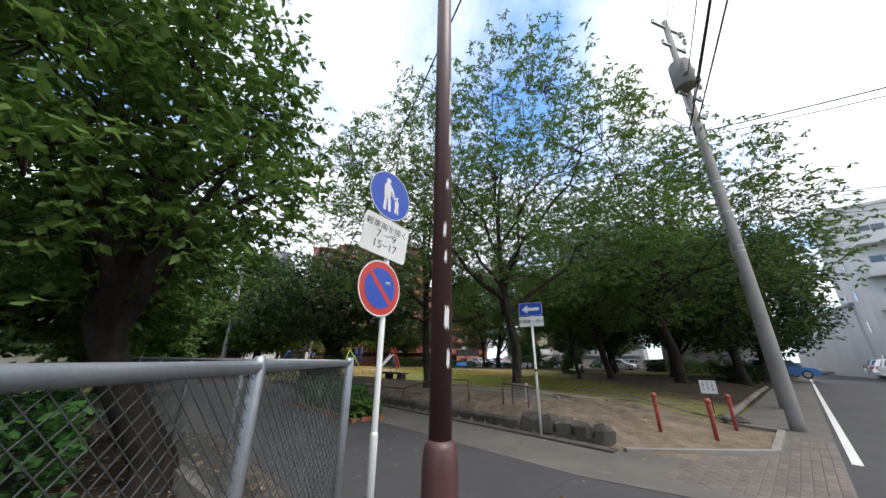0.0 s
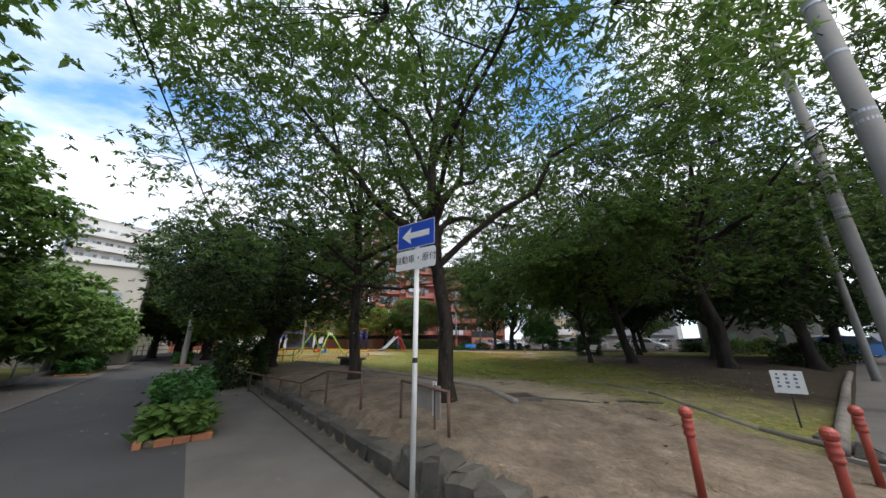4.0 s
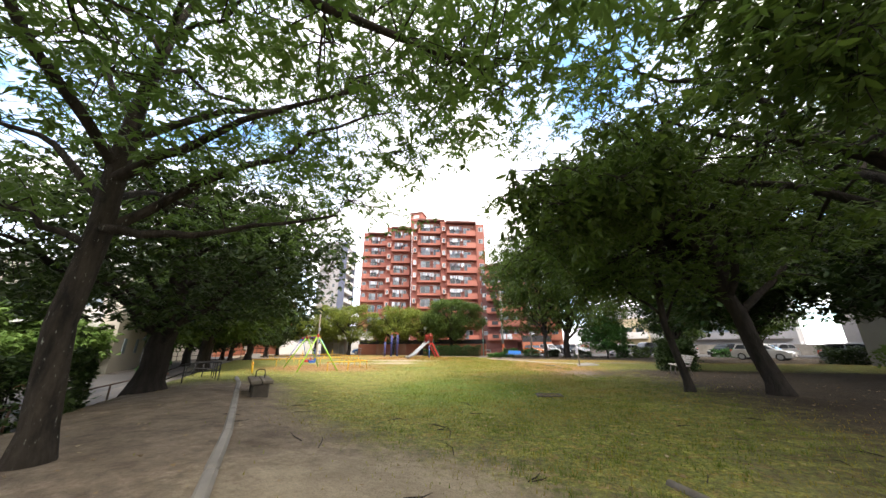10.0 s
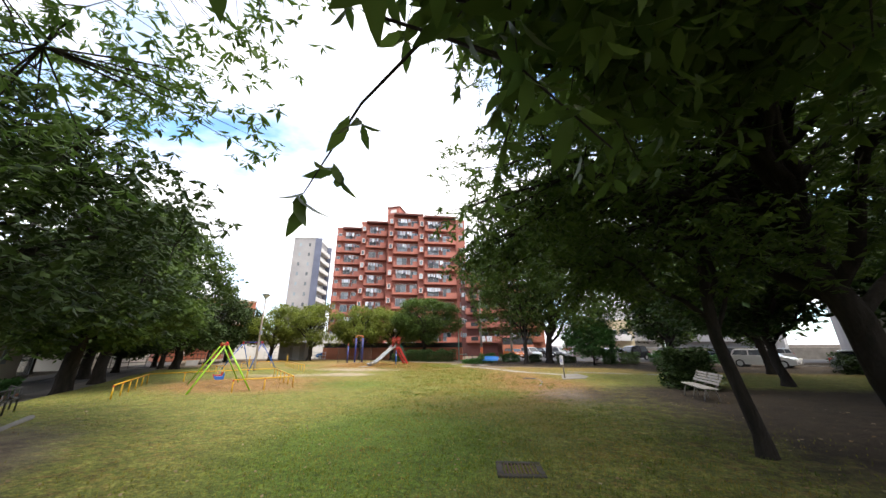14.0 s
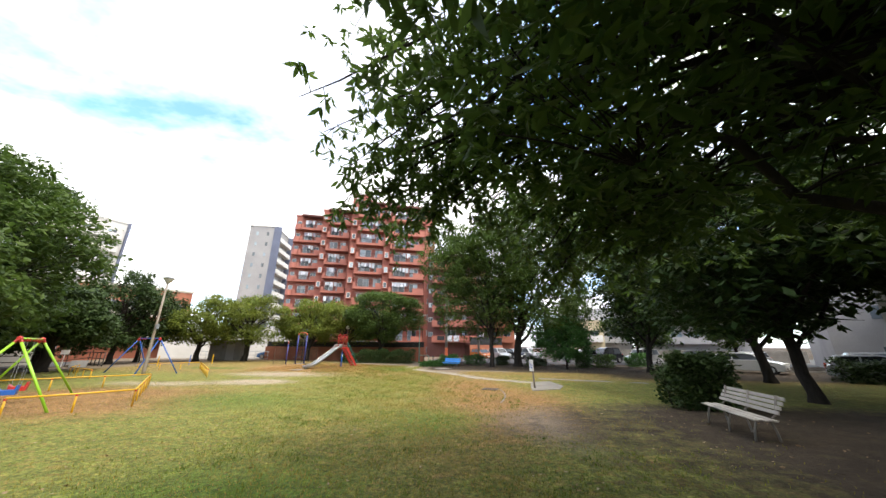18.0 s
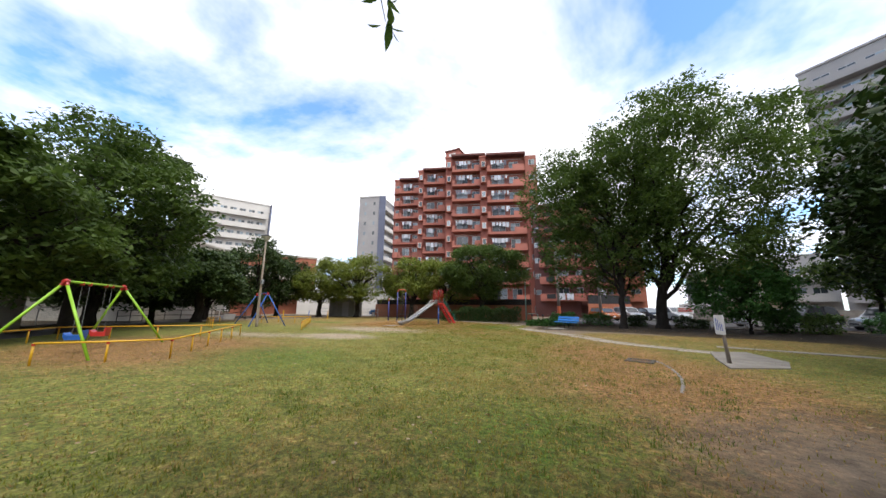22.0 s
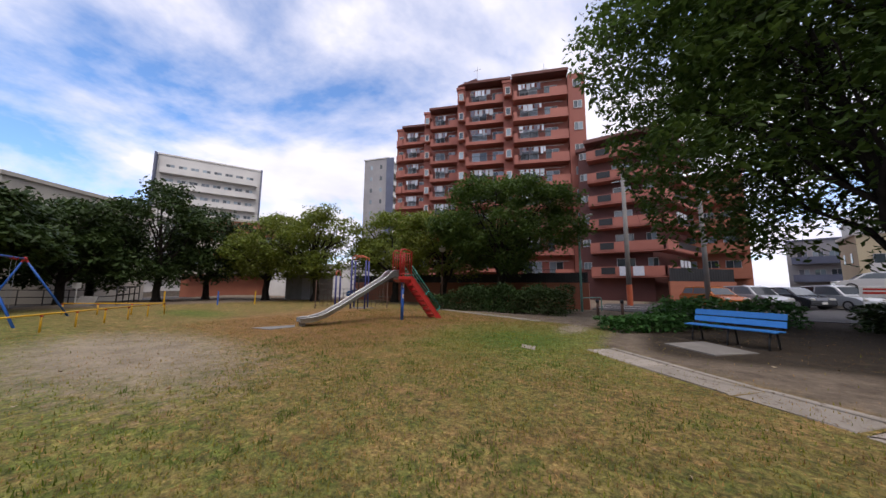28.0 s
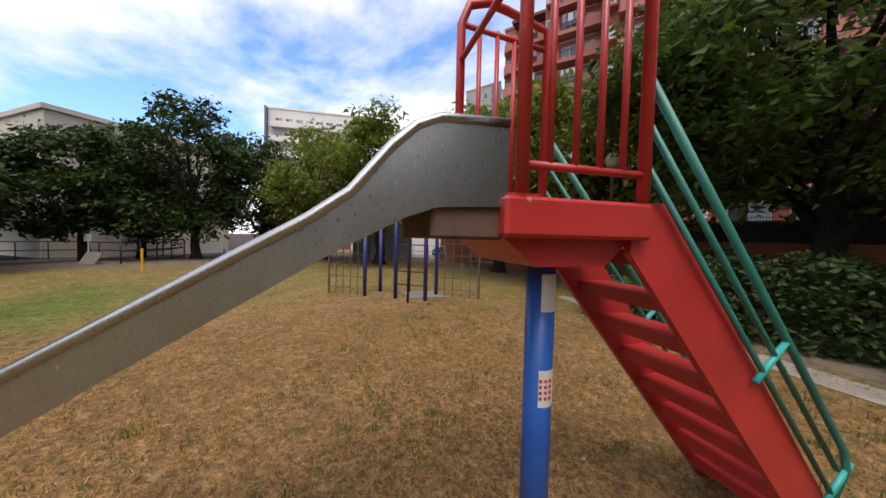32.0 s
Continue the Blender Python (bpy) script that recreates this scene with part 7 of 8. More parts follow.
def balcony_bay(e, x0, x1, y, base, n, sh, rng, wall_m, panel_m, deep=1.3, solid=0.32, skip=0):
    """A stack of balconies facing -y between x0 and x1."""
    w = x1 - x0
    for k in range(skip, n):
        z = base + k * sh
        b = Build()
        b.box(((x0 + x1) / 2, y - deep / 2, z - 0.09), (w, deep, 0.18))
        b.box((x1 - w * solid / 2, y - deep + 0.07, z + 0.5), (w * solid, 0.14, 1.0))
        b.box((x0 + 0.25, y - deep + 0.07, z + 0.5), (0.5, 0.14, 1.0))
        b.box(((x0 + x1) / 2, y - deep + 0.08, z + 0.12), (w, 0.12, 0.24))
        for s in (x0 + 0.06, x1 - 0.06):
            b.box((s, y - deep / 2, z + 0.5), (0.12, deep, 1.0))
        bal = part("balcony", b, panel_m, e)
        r0, r1 = x0 + 0.5, x1 - w * solid
        rb = Build().box(((r0 + r1) / 2, y - deep + 0.06, z + 0.97), (r1 - r0, 0.05, 0.05))
        m = int((r1 - r0) / 0.14)
        for q in range(m):
            rb.box((r0 + (q + 0.5) * (r1 - r0) / m, y - deep + 0.06, z + 0.6), (0.025, 0.025, 0.72))
        rail = part("railing", rb, dark_metal, bal)
        rail["kind"] = "stuff"
        window_unit(e, x0 + w * 0.3, y + 0.03, z + 1.05, w * 0.34, 1.9)
        window_unit(e, x0 + w * 0.72, y + 0.03, z + 1.05, w * 0.24, 1.9)
        part("drying_rod", Build().tube([(x0 + 0.5, y - deep * 0.75, z + 2.0), (x1 - 0.6, y - deep * 0.75, z + 2.0)], 0.025, 6), alu, bal)
        c = rng.random()
        if c < 0.6:
            lx = x0 + 0.7
            while lx < x1 - w * 0.45:
                ww = rng.uniform(0.25, 0.6); hh = rng.uniform(0.5, 1.0)
                part("laundry", Build().box((lx + ww / 2, y - deep * 0.75, z + 1.98 - hh / 2), (ww * 0.92, 0.04, hh), rng.uniform(-0.1, 0.1)), cloth if rng.random() < 0.7 else cloth_dark, bal)
                lx += ww + rng.uniform(0, 0.25)
        elif c < 0.85:
            ac = part("air_conditioner", Build().box((x1 - 0.75, y - 0.35, z + 0.32), (0.75, 0.3, 0.55), ch=0.03), white_wall, bal, "white outdoor unit")
        if rng.random() < 0.22:
            part("dish_aerial", Build().lathe([(0.02, 0), (0.2, 0.04), (0.24, 0.1)], (x0 + 0.9, y - deep - 0.1, z + 1.2), 14), white_paint, bal, "white satellite dish")


rg = random.Random(12)
AO = Vector((-18, 84, -0.05))
apt = thing("apartment_building", tuple(AO), "red-tiled apartment block with sawtooth bays of balconies", "building")
BAY_TURN, STOREY, DEEP = radians(21), 2.86, 1.3


def bay_frame(x, y):
    """Takes a bay's own x along its front and y into the house; (x, y) is its left front corner."""
    return Matrix.Translation((x - AO.x, y - AO.y, 0)) @ Matrix.Rotation(BAY_TURN, 4, 'Z') @ Matrix.Translation((0, DEEP, 0))


def placed(m, make):
    """Puts the parts that make() adds to the apartment block into a bay's frame."""
    before = set(apt.children)
    make()
    for ob in apt.children:
        if ob not in before:
            ob.matrix_basis = m


bays = [(-31.7, 82.0, 4.6, 29.2, 1.5), (-24.5, 80.2, 4.5, 29.3, 1.3), (-16.9, 77.9, 6.05, 29.5, 1.3), (-10.3, 78.6, 6.6, 28.5, 1.25)]
for i, (x, y, w, top_z, side) in enumerate(bays):
    m = bay_frame(x, y)

    def make():
        n = 10
        base = top_z - 0.35 - n * STOREY
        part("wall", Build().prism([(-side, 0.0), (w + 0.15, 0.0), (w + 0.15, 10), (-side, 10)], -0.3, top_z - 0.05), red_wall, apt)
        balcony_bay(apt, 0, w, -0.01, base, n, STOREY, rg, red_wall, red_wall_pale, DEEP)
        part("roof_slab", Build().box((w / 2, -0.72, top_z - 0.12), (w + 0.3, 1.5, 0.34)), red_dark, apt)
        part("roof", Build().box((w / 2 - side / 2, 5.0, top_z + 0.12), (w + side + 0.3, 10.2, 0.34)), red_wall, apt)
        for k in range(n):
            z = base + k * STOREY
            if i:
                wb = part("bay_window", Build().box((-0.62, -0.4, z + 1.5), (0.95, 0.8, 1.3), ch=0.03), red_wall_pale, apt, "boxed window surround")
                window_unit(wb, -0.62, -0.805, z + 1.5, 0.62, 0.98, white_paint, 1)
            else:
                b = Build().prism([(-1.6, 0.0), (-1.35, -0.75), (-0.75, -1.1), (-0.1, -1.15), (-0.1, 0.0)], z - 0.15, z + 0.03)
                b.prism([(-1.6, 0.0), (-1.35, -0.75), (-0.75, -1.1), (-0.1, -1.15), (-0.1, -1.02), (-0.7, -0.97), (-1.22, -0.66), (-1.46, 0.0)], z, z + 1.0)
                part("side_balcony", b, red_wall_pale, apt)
                window_unit(apt, -0.75, -0.004, z + 1.25, 0.8, 1.5, alu, 1)
    placed(m, make)
m4 = bay_frame(*bays[3][:2])


def end_wall():
    w, top_z = bays[3][2], bays[3][3]
    part("wall", Build().prism([(w + 0.17, -0.55), (w + 2.1, -0.55), (w + 2.1, 10), (w + 0.17, 10)], -0.3, top_z - 0.3), red_wall, apt)
    for k in range(10):
        window_unit(apt, w + 1.25, -0.56, top_z - 0.35 - 10 * STOREY + k * STOREY + 1.6, 1.0, 1.0, alu, 2)
    rr = Build()
    for k in range(9):
        rr.tube([(0.3 + k * 0.8, 0.2, top_z + 0.25), (0.3 + k * 0.8, 0.2, top_z + 1.25)], 0.03, 5)
    rr.tube([(0.3, 0.2, top_z + 1.25), (6.7, 0.2, top_z + 1.25)], 0.035, 5).tube([(0.3, 0.2, top_z + 0.75), (6.7, 0.2, top_z + 0.75)], 0.025, 5)
    part("roof_railing", rr, alu, apt)
    part("roof_ladder", Build().box((7.6, 0.5, top_z - 0.5), (1.5, 0.9, 0.9)), red_wall_pale, apt)
    part("aerial", Build().tube([(4.4, 3, top_z), (4.4, 3, top_z + 4.2)], 0.04, 5).tube([(4.0, 3, top_z + 3.4), (4.8, 3, top_z + 3.4)], 0.025, 4), alu, apt)


placed(m4, end_wall)
ph = part("penthouse", Build().box((-19.6 - AO.x, 85.2 - AO.y, 31.4), (3.0, 3.5, 4.4)), red_wall_pale, apt)
part("emblem", Build().box((-19.6 - AO.x, 83.42 - AO.y, 32.6), (1.5, 0.04, 0.8), ch=0.01), sign_white, ph, "plain white panel")
part("penthouse_roof", Build().box((-19.6 - AO.x, 85.2 - AO.y, 33.7), (3.4, 3.9, 0.25)), red_dark, apt)
part("aerial", Build().tube([(-18.6 - AO.x, 85 - AO.y, 33.6), (-18.6 - AO.x, 85 - AO.y, 37.2)], 0.04, 5).tube([(-19.3 - AO.x, 85 - AO.y, 36.6), (-17.9 - AO.x, 85 - AO.y, 36.6)], 0.025, 4), alu, apt)

wing = thing("apartment_wing", (3, 84, -0.05), "lower red-tiled apartment wing with dark balconies", "building")
wb_ = Build().prism([(-6.4, -2.6), (-5.2, -2.6), (-5.2, -3.2), (0.4, -3.2), (4.2, 6.9), (4.2, 12), (-6.4, 12)], -0.3, 17.4)
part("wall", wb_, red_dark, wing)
for k in range(6):
    z = 2.5 + 2.6 * k
    b = Build()
    b.prism([(-5.2, -4.6), (1.4, -4.6), (1.4, -3.2), (-5.2, -3.2)], z - 0.1, z + 0.06)
    b.prism([(-5.2, -4.6), (1.4, -4.6), (1.4, -4.46), (-5.2, -4.46)], z, z + 1.02)
    b.prism([(1.26, -4.6), (1.4, -4.6), (1.4, -3.2), (1.26, -3.2)], z, z + 1.02)
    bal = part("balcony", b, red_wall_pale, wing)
    part("railing", Build().box((-3.6, -4.63, z + 0.6), (1.3, 0.03, 0.7)), dark_metal, bal)
    window_unit(wing, -2.0, -3.21, z + 1.05, 1.7, 1.8)
    window_unit(wing, 0.4, -3.21, z + 1.05, 0.9, 1.8)
    window_unit(wing, -5.8, -2.61, z + 1.3, 0.8, 0.8, alu, 2)
    b = Build()
    dx, dy = 0.35, 0.937
    P0 = Vector((1.5, -4.55)); P1 = P0 + Vector((dx, dy)) * 11
    o = Vector((dy, -dx)) * 0.12
    b.prism([tuple(P0), tuple(P1), tuple(P1 - o * 9), tuple(P0 - o * 9)], z - 0.1, z + 0.06)
    b.prism([tuple(P0 + o), tuple(P0 + Vector((dx, dy)) * 3 + o), tuple(P0 + Vector((dx, dy)) * 3), tuple(P0)], z, z + 1.02)
    b.prism([tuple(P0 + Vector((dx, dy)) * 3 + o), tuple(P1 + o), tuple(P1), tuple(P0 + Vector((dx, dy)) * 3)], z, z + 0.3)
    bal2 = part("balcony", b, red_wall_pale, wing)
    q = P0 + Vector((dx, dy)) * 7
    part("railing", Build().box((q.x, q.y, z + 0.65), (7.8, 0.04, 0.7), math.atan2(dy, dx)), dark_metal, bal2)
    if k % 2 == 0:
        for j in range(3):
            s = P0 + Vector((dx, dy)) * (4 + 1.1 * j)
            part("laundry", Build().box((s.x, s.y + 0.3, z + 1.3), (0.8, 0.04, 0.9), math.atan2(dy, dx)), cloth, bal2)
part("roof", Build().prism([(-5.4, -4.8), (1.7, -4.8), (5.6, 5.9), (5.6, 12.4), (-6.6, 12.4), (-6.6, -2.8), (-5.4, -2.8)], 17.4, 17.8), red_dark, wing)
for s in (-2.1, -0.9):
    part("towel", Build().box((s, -4.68, 2.75 + 0.3), (0.95, 0.04, 0.95), 0.03), cloth, wing, "white towel over the parapet")
gw = Build().prism([(1.5, -5.6), (7.0, -0.2), (6.8, 0.0), (1.4, -5.3)], -0.3, 2.0)
part("garden_wall", gw, wall_orange, wing)
fnc = Build()
for k in range(26):
    fnc.box((1.5 + k * 0.212, -5.45 + k * 0.208, 2.6), (0.03, 0.03, 1.2))
fnc.box((4.15, -2.85, 3.2), (7.5, 0.04, 0.05), math.atan2(5.4, 5.5)).box((4.2, -2.8, 2.6), (7.5, 0.015, 1.15), math.atan2(5.4, 5.5))
part("screen_fence", fnc, dark_metal, wing)


def slab_block(name, x, y, rz, w, d, floors, sh, wall_m, band_m, label, bays_n=3, dark=None, win=True, side_windows=True):
    """A plain block with a balcony front on its local -y side."""
    e = thing(name, (x, y, -0.3), label, "building", rz=rz)
    H = floors * sh + 0.8
    part("wall", Build().box((0, d / 2, H / 2), (w, d, H)), wall_m, e)
    part("roof", Build().box((0, d / 2, H + 0.15), (w + 0.3, d + 0.3, 0.3)), band_m, e)
    for k in range(1, floors):
        z = k * sh
        b = Build().box((0, -0.65, z - 0.08), (w * 0.92, 1.3, 0.16)).box((0, -1.25, z + 0.5), (w * 0.92, 0.1, 1.05))
        part("balcony", b, band_m, e)
        if win:
            for j in range(bays_n * 2):
                window_unit(e, -w * 0.44 + w * 0.88 * (j + 0.5) / (bays_n * 2), -0.005, z + 1.1, w * 0.88 / (bays_n * 2) * 0.7, 1.7)
    if dark:
        for s in (-w / 2 - 0.1, w / 2 + 0.1):
            part("fin_wall", Build().box((s, -0.5, H / 2), (0.3, 1.9, H)), dark, e)
    for s in (-1, 1):
        for k in range(floors if side_windows else 0):
            for j in range(2):
                part("side_window", Build().box((s * (w / 2 + 0.01), d * (0.3 + 0.4 * j), k * sh + 1.7), (0.06, 0.6, 1.0)), pane, e)
    return e


slab_block("white_apartment", -72.5, 68.5, radians(66), 17.5, 12, 9, 2.9, white_wall, white_wall, "tall white apartment block with long balconies", 4, bluegrey_wall)
wt = thing("roof_storey", (-74.5, 70.0, 23.7), "set-back top storeys of the white block", "building", rz=radians(66))
part("wall", Build().box((1.5, 5, 1.6), (12, 9, 3.2)), beige_wall, wt)
part("roof", Build().box((1.5, 4.6, 3.4), (12.6, 10.5, 0.4)), white_wall, wt)
part("parapet", Build().box((1.5, -0.4, 0.6), (12.5, 0.15, 1.1)), white_wall, wt)
slab_block("grey_tower", -50.9, 101.8, radians(106), 9.5, 6.8, 11, 2.95, grey_wall, white_wall, "narrow pale tower with a dark balcony front", 2, bluegrey_wall)
slab_block("curved_tower", 41.5, 86.5, radians(-35), 16, 12, 13, 2.75, grey_wall, grey_wall, "grey apartment tower with dark bands of balconies", 3)
lh = thing("lift_house", (44.9, 91.4, 35.45), "peaked grey lift house on the tower roof", "building", rz=radians(-35))
part("wall", Build().side([(-2.5, 0), (2.5, 0), (2.5, 2.6), (0, 4.0), (-2.5, 2.6)], 4.5, Matrix.Translation((0, 3, 0))), grey_wall, lh)
part("mast", Build().tube([(0, 3, 3.8), (0, 3, 8)], 0.06, 6), alu, lh)
school = slab_block("school", -42.2, 37.8, radians(32.6), 20, 11, 3, 2.73, beige_wall, beige_wall, "plain pale school building behind the trees", 5, None, True, False)
part("wall_lamp", Build().box((10.12, 2.4, 7.4), (0.25, 0.5, 0.28), ch=0.03), white_paint, school, "small white flood lamp")
part("downpipe", Build().tube([(9.7, -0.12, -0.1), (9.7, -0.12, 8.3)], 0.06, 8), beige_wall, school)
slab_block("corner_house", 47.0, 31.0, radians(-40), 12, 9, 5, 3.1, white_wall, white_wall, "pale five-storey house at the side street", 2)
slab_block("far_house", 38, 42, radians(40), 12, 8, 2, 3.0, grey_wall, grey_wall, "low grey house beyond the grove", 3)
slab_block("far_house", 46, 55, radians(55), 14, 9, 3, 3.0, grey_wall, white_wall, "grey house beyond the car park", 3)
slab_block("far_house", 24, 88, radians(-10), 9, 7, 2, 3.0, mat("cream_wall", (0.56, 0.47, 0.3), (0.48, 0.4, 0.26), 0.8, grain=20, blotch=0.3, bump=0.1), white_wall, "cream house with a metal roof", 2)
slab_block("far_house", 30, 98, radians(-15), 14, 9, 3, 3.0, white_wall, white_wall, "white stepped building behind the car park", 3)
slab_block("far_block", 31, 119, radians(-20), 16, 12, 3, 3.0, grey_wall, bluegrey_wall, "grey-blue office block in the distance", 4)
slab_block("orange_block", 8.2, 91, radians(0), 9, 8, 5, 2.9, wall_orange, wall_orange, "orange brick apartment block beside the car park", 2)
slab_block("far_house", -30, 66, radians(20), 16, 6, 1, 3.0, white_wall, white_wall, "low white shed behind the trees", 3)
slab_block("far_house", -41.5, 62, radians(60), 12, 8, 3, 3.0, wall_orange, beige_wall, "orange brick house between the trees", 3)
slab_block("far_house", -24, 24.5, radians(47), 14, 7, 2, 3.0, beige_wall, white_wall, "low pale house behind the lane fence", 4)
slab_block("far_house", 12, -18, radians(200), 26, 9, 3, 3.0, beige_wall, white_wall, "plain houses across the side street", 5)
slab_block("far_house", -22, -6, radians(230), 24, 9, 3, 3.0, grey_wall, white_wall, "plain houses behind the corner", 5)
slab_block("far_house", 52, 24, radians(60), 20, 9, 3, 3.0, white_wall, grey_wall, "row of pale buildings down the street", 4)
slab_block("far_house", 60, 44, radians(55), 26, 9, 2, 3.2, white_wall, grey_wall, "long low white building by the street car park", 6)
slab_block("far_block", -60, 20, radians(75), 30, 10, 3, 2.8, beige_wall, white_wall, "block of flats behind the school trees", 6)

# red boundary wall with a dark fence at the back of the park
rw = setting("wall_back", Build().box((-11.0, 64.0, 0.75), (21.5, 0.3, 1.7)), wall_orange, "orange brick wall at the back of the park", category="wall")
fb = thing("wall_fence", (-11.0, 64.0, 1.6), "dark slatted screen on top of the brick wall", "fence")
sl = Build()
for k in range(140):
    sl.box((-10.6 + k * 0.152, 0, 0.3), (0.11, 0.03, 0.6))
part("slats", sl, dark_metal, fb)
part("screen_panel", Build().box((0, 0.04, 0.31), (21.4, 0.02, 0.58)), dark_metal, fb)
part("top_rail", Build().box((0, 0, 0.63), (21.4, 0.06, 0.05)), dark_metal, fb)
lot_wall = setting("wall_car_park", Build().prism([(14.0, 77.0), (46, 70.5), (46, 70.9), (14.0, 77.4)], -0.3, 1.35).prism([(14.0, 77.4), (46, 70.9), (46, 84), (14, 86)], -0.3, 1.2), concrete, "raised concrete deck of the upper car park", category="wall")
bs = thing("car_park_sign", (14.6, 73.4, -0.05), "white car park sign with red lettering bars", "sign", rz=radians(-10))
part("board", Build().box((0, 0, 1.25), (1.5, 0.05, 0.7), ch=0.01), sign_white, bs)
part("printing", Build().box((0, -0.03, 1.4), (1.2, 0.004, 0.12)).box((0, -0.03, 1.18), (1.25, 0.004, 0.14)), sign_red, bs)
for s in (-0.6, 0.6):
    part("leg", Build().box((s, 0, 0.45), (0.06, 0.05, 1.0)), white_paint, bs)
low_rail("street_fence", [(-24.5, 47.8), (-29, 49.8), (-33, 44.6), (-31, 40.5)], 1.1, 0.03, iron, "dark fence in front of the school", 3, 1.2)
low_rail("street_fence", [(-10.5, 66.0), (-30.5, 62.0)], 1.0, 0.03, galv, "pale fence along the back lane", 3, 1.6)
sh_ = thing("park_shed", (-24.0, 60.5, gz(-24, 60.5)), "small grey concrete store at the park edge", "shed", rz=radians(15))
part("wall", Build().box((0, 0, 1.1), (3.6, 2.2, 2.3), ch=0.03), concrete_pole, sh_)
part("roof", Build().box((0, 0, 2.3), (4.0, 2.6, 0.16), ch=0.02), concrete, sh_)
part("door", Build().box((0.6, -1.12, 0.95), (0.9, 0.05, 1.9), ch=0.01), grey_wall, sh_)

# ---- cars ----
CARS = {}


def car(x, y, rz, paint, label, tall=0.0, z=None):
    """A parked car that faces local +x: body, cabin, panes, wheels, lamps."""
    e = thing("car", (x, y, -0.02 if z is None else z), label, "car", "parked cars", rz)
    key = round(tall, 2)
    if key not in CARS:
        L, W = 2.1, 0.83
        body = [(-L, 0.32), (-L + 0.04, 0.78 + tall * 0.3), (-L + 0.3, 0.92 + tall * 0.3), (0.75, 0.94 + tall * 0.2), (L - 0.35, 0.8), (L - 0.03, 0.62), (L, 0.34), (L - 0.1, 0.24), (-L + 0.1, 0.24)]
        cab = [(-L + 0.22, 0.9 + tall * 0.3), (-L + 0.5 - tall * 0.25, 1.42 + tall), (0.05, 1.47 + tall), (0.55, 1.36 + tall), (1.15, 0.9 + tall * 0.2)]

        def hull(pr, w0, w1, zc):
            n = len(pr); b = Build()
            rings = [[(px_, sgn * (w0 - (w0 - w1) * max(0.0, (z_ - zc)) / 0.6) * k, z_) for px_, z_ in pr] for sgn, k in ((-1, 1.0), (-1, 0.93), (1, 0.93), (1, 1.0))]
            a0 = [(p[0] * 0.985, p[1], p[2] * 0.98 + 0.012) for p in rings[0]]
            a3 = [(p[0] * 0.985, p[1], p[2] * 0.98 + 0.012) for p in rings[3]]
            vs = a0 + rings[1] + rings[2] + a3
            fs = [(k * n + i, k * n + (i + 1) % n, (k + 1) * n + (i + 1) % n, (k + 1) * n + i) for k in range(3) for i in range(n)]
            fs += [tuple(reversed(range(n))), tuple(range(3 * n, 4 * n))]
            return b.add(vs, fs)
        bd_ = hull(body, W, W - 0.03, 0.9); cb = hull(cab, W - 0.04, W - 0.16, 0.9)
        gl = []
        for sgn in (-1, 1):
            yo = lambda z_: sgn * ((W - 0.04) - 0.12 * max(0, z_ - 0.9) / 0.6 + 0.004)
            for pts in ([(-0.62, 0.96), (-0.62, 1.36 + tall), (0.02, 1.39 + tall), (0.48, 1.3 + tall), (0.92, 0.97)], [(-1.72, 0.98 + tall * 0.3), (-1.5, 1.34 + tall), (-0.7, 1.36 + tall), (-0.7, 0.97)]):
                gl.append(Build().add([(a, yo(c), c) for a, c in pts], [tuple(range(len(pts))) if sgn < 0 else tuple(reversed(range(len(pts))))]))
        gl.append(Build().add([(1.14, -0.68, 0.93), (1.14, 0.68, 0.93), (0.6, 0.6, 1.36 + tall), (0.6, -0.6, 1.36 + tall)], [(0, 1, 2, 3)]))
        gl.append(Build().add([(-L + 0.2, -0.66, 0.95 + tall * 0.3), (-L + 0.2, 0.66, 0.95 + tall * 0.3), (-L + 0.46 - tall * 0.25, 0.58, 1.38 + tall), (-L + 0.46 - tall * 0.25, -0.58, 1.38 + tall)], [(3, 2, 1, 0)]))
        CARS[key] = (bd_, cb, gl)
    bd_, cb, gl = CARS[key]
    part("body", bd_, paint, e); part("cabin", cb, paint, e)
    for g_ in gl:
        part("window", g_, pane_car, e, "dark glazing")
    for wx in (-1.3, 1.3):
        for sgn in (-1, 1):
            b = Build()
            ring = [(0.31 * math.cos(2 * math.pi * k / 18), 0.31 * math.sin(2 * math.pi * k / 18)) for k in range(18)]
            b.add([(wx + p, sgn * 0.85, 0.31 + q) for p, q in ring] + [(wx + p, sgn * 0.64, 0.31 + q) for p, q in ring], [tuple(range(18)), tuple(reversed(range(18, 36)))] + [(k, 18 + k, 18 + (k + 1) % 18, (k + 1) % 18) for k in range(18)])
            wheel = part("wheel", b, rubber, e, "black tyre")
            b2 = Build()
            b2.add([(wx + p * 0.66, sgn * 0.856, 0.31 + q * 0.66) for p, q in ring], [tuple(range(18)) if sgn < 0 else tuple(reversed(range(18)))])
            part("rim", b2, alu, wheel)
    for sgn in (-1, 1):
        part("headlight", Build().box((2.0, sgn * 0.6, 0.68), (0.16, 0.32, 0.14), sgn * -0.35, 0.03), lampglass, e)
        part("tail_light", Build().box((-2.06, sgn * 0.66, 0.8 + tall * 0.3), (0.1, 0.18, 0.26), 0, 0.02), sign_red, e)
    for bx in (2.03, -2.03):
        part("bumper", Build().box((bx, 0, 0.42), (0.14, 1.5, 0.16), 0, 0.04), dark_metal, e)
    part("number_plate", Build().box((2.115, 0, 0.45), (0.02, 0.33, 0.16)), sign_white, e)
    return e


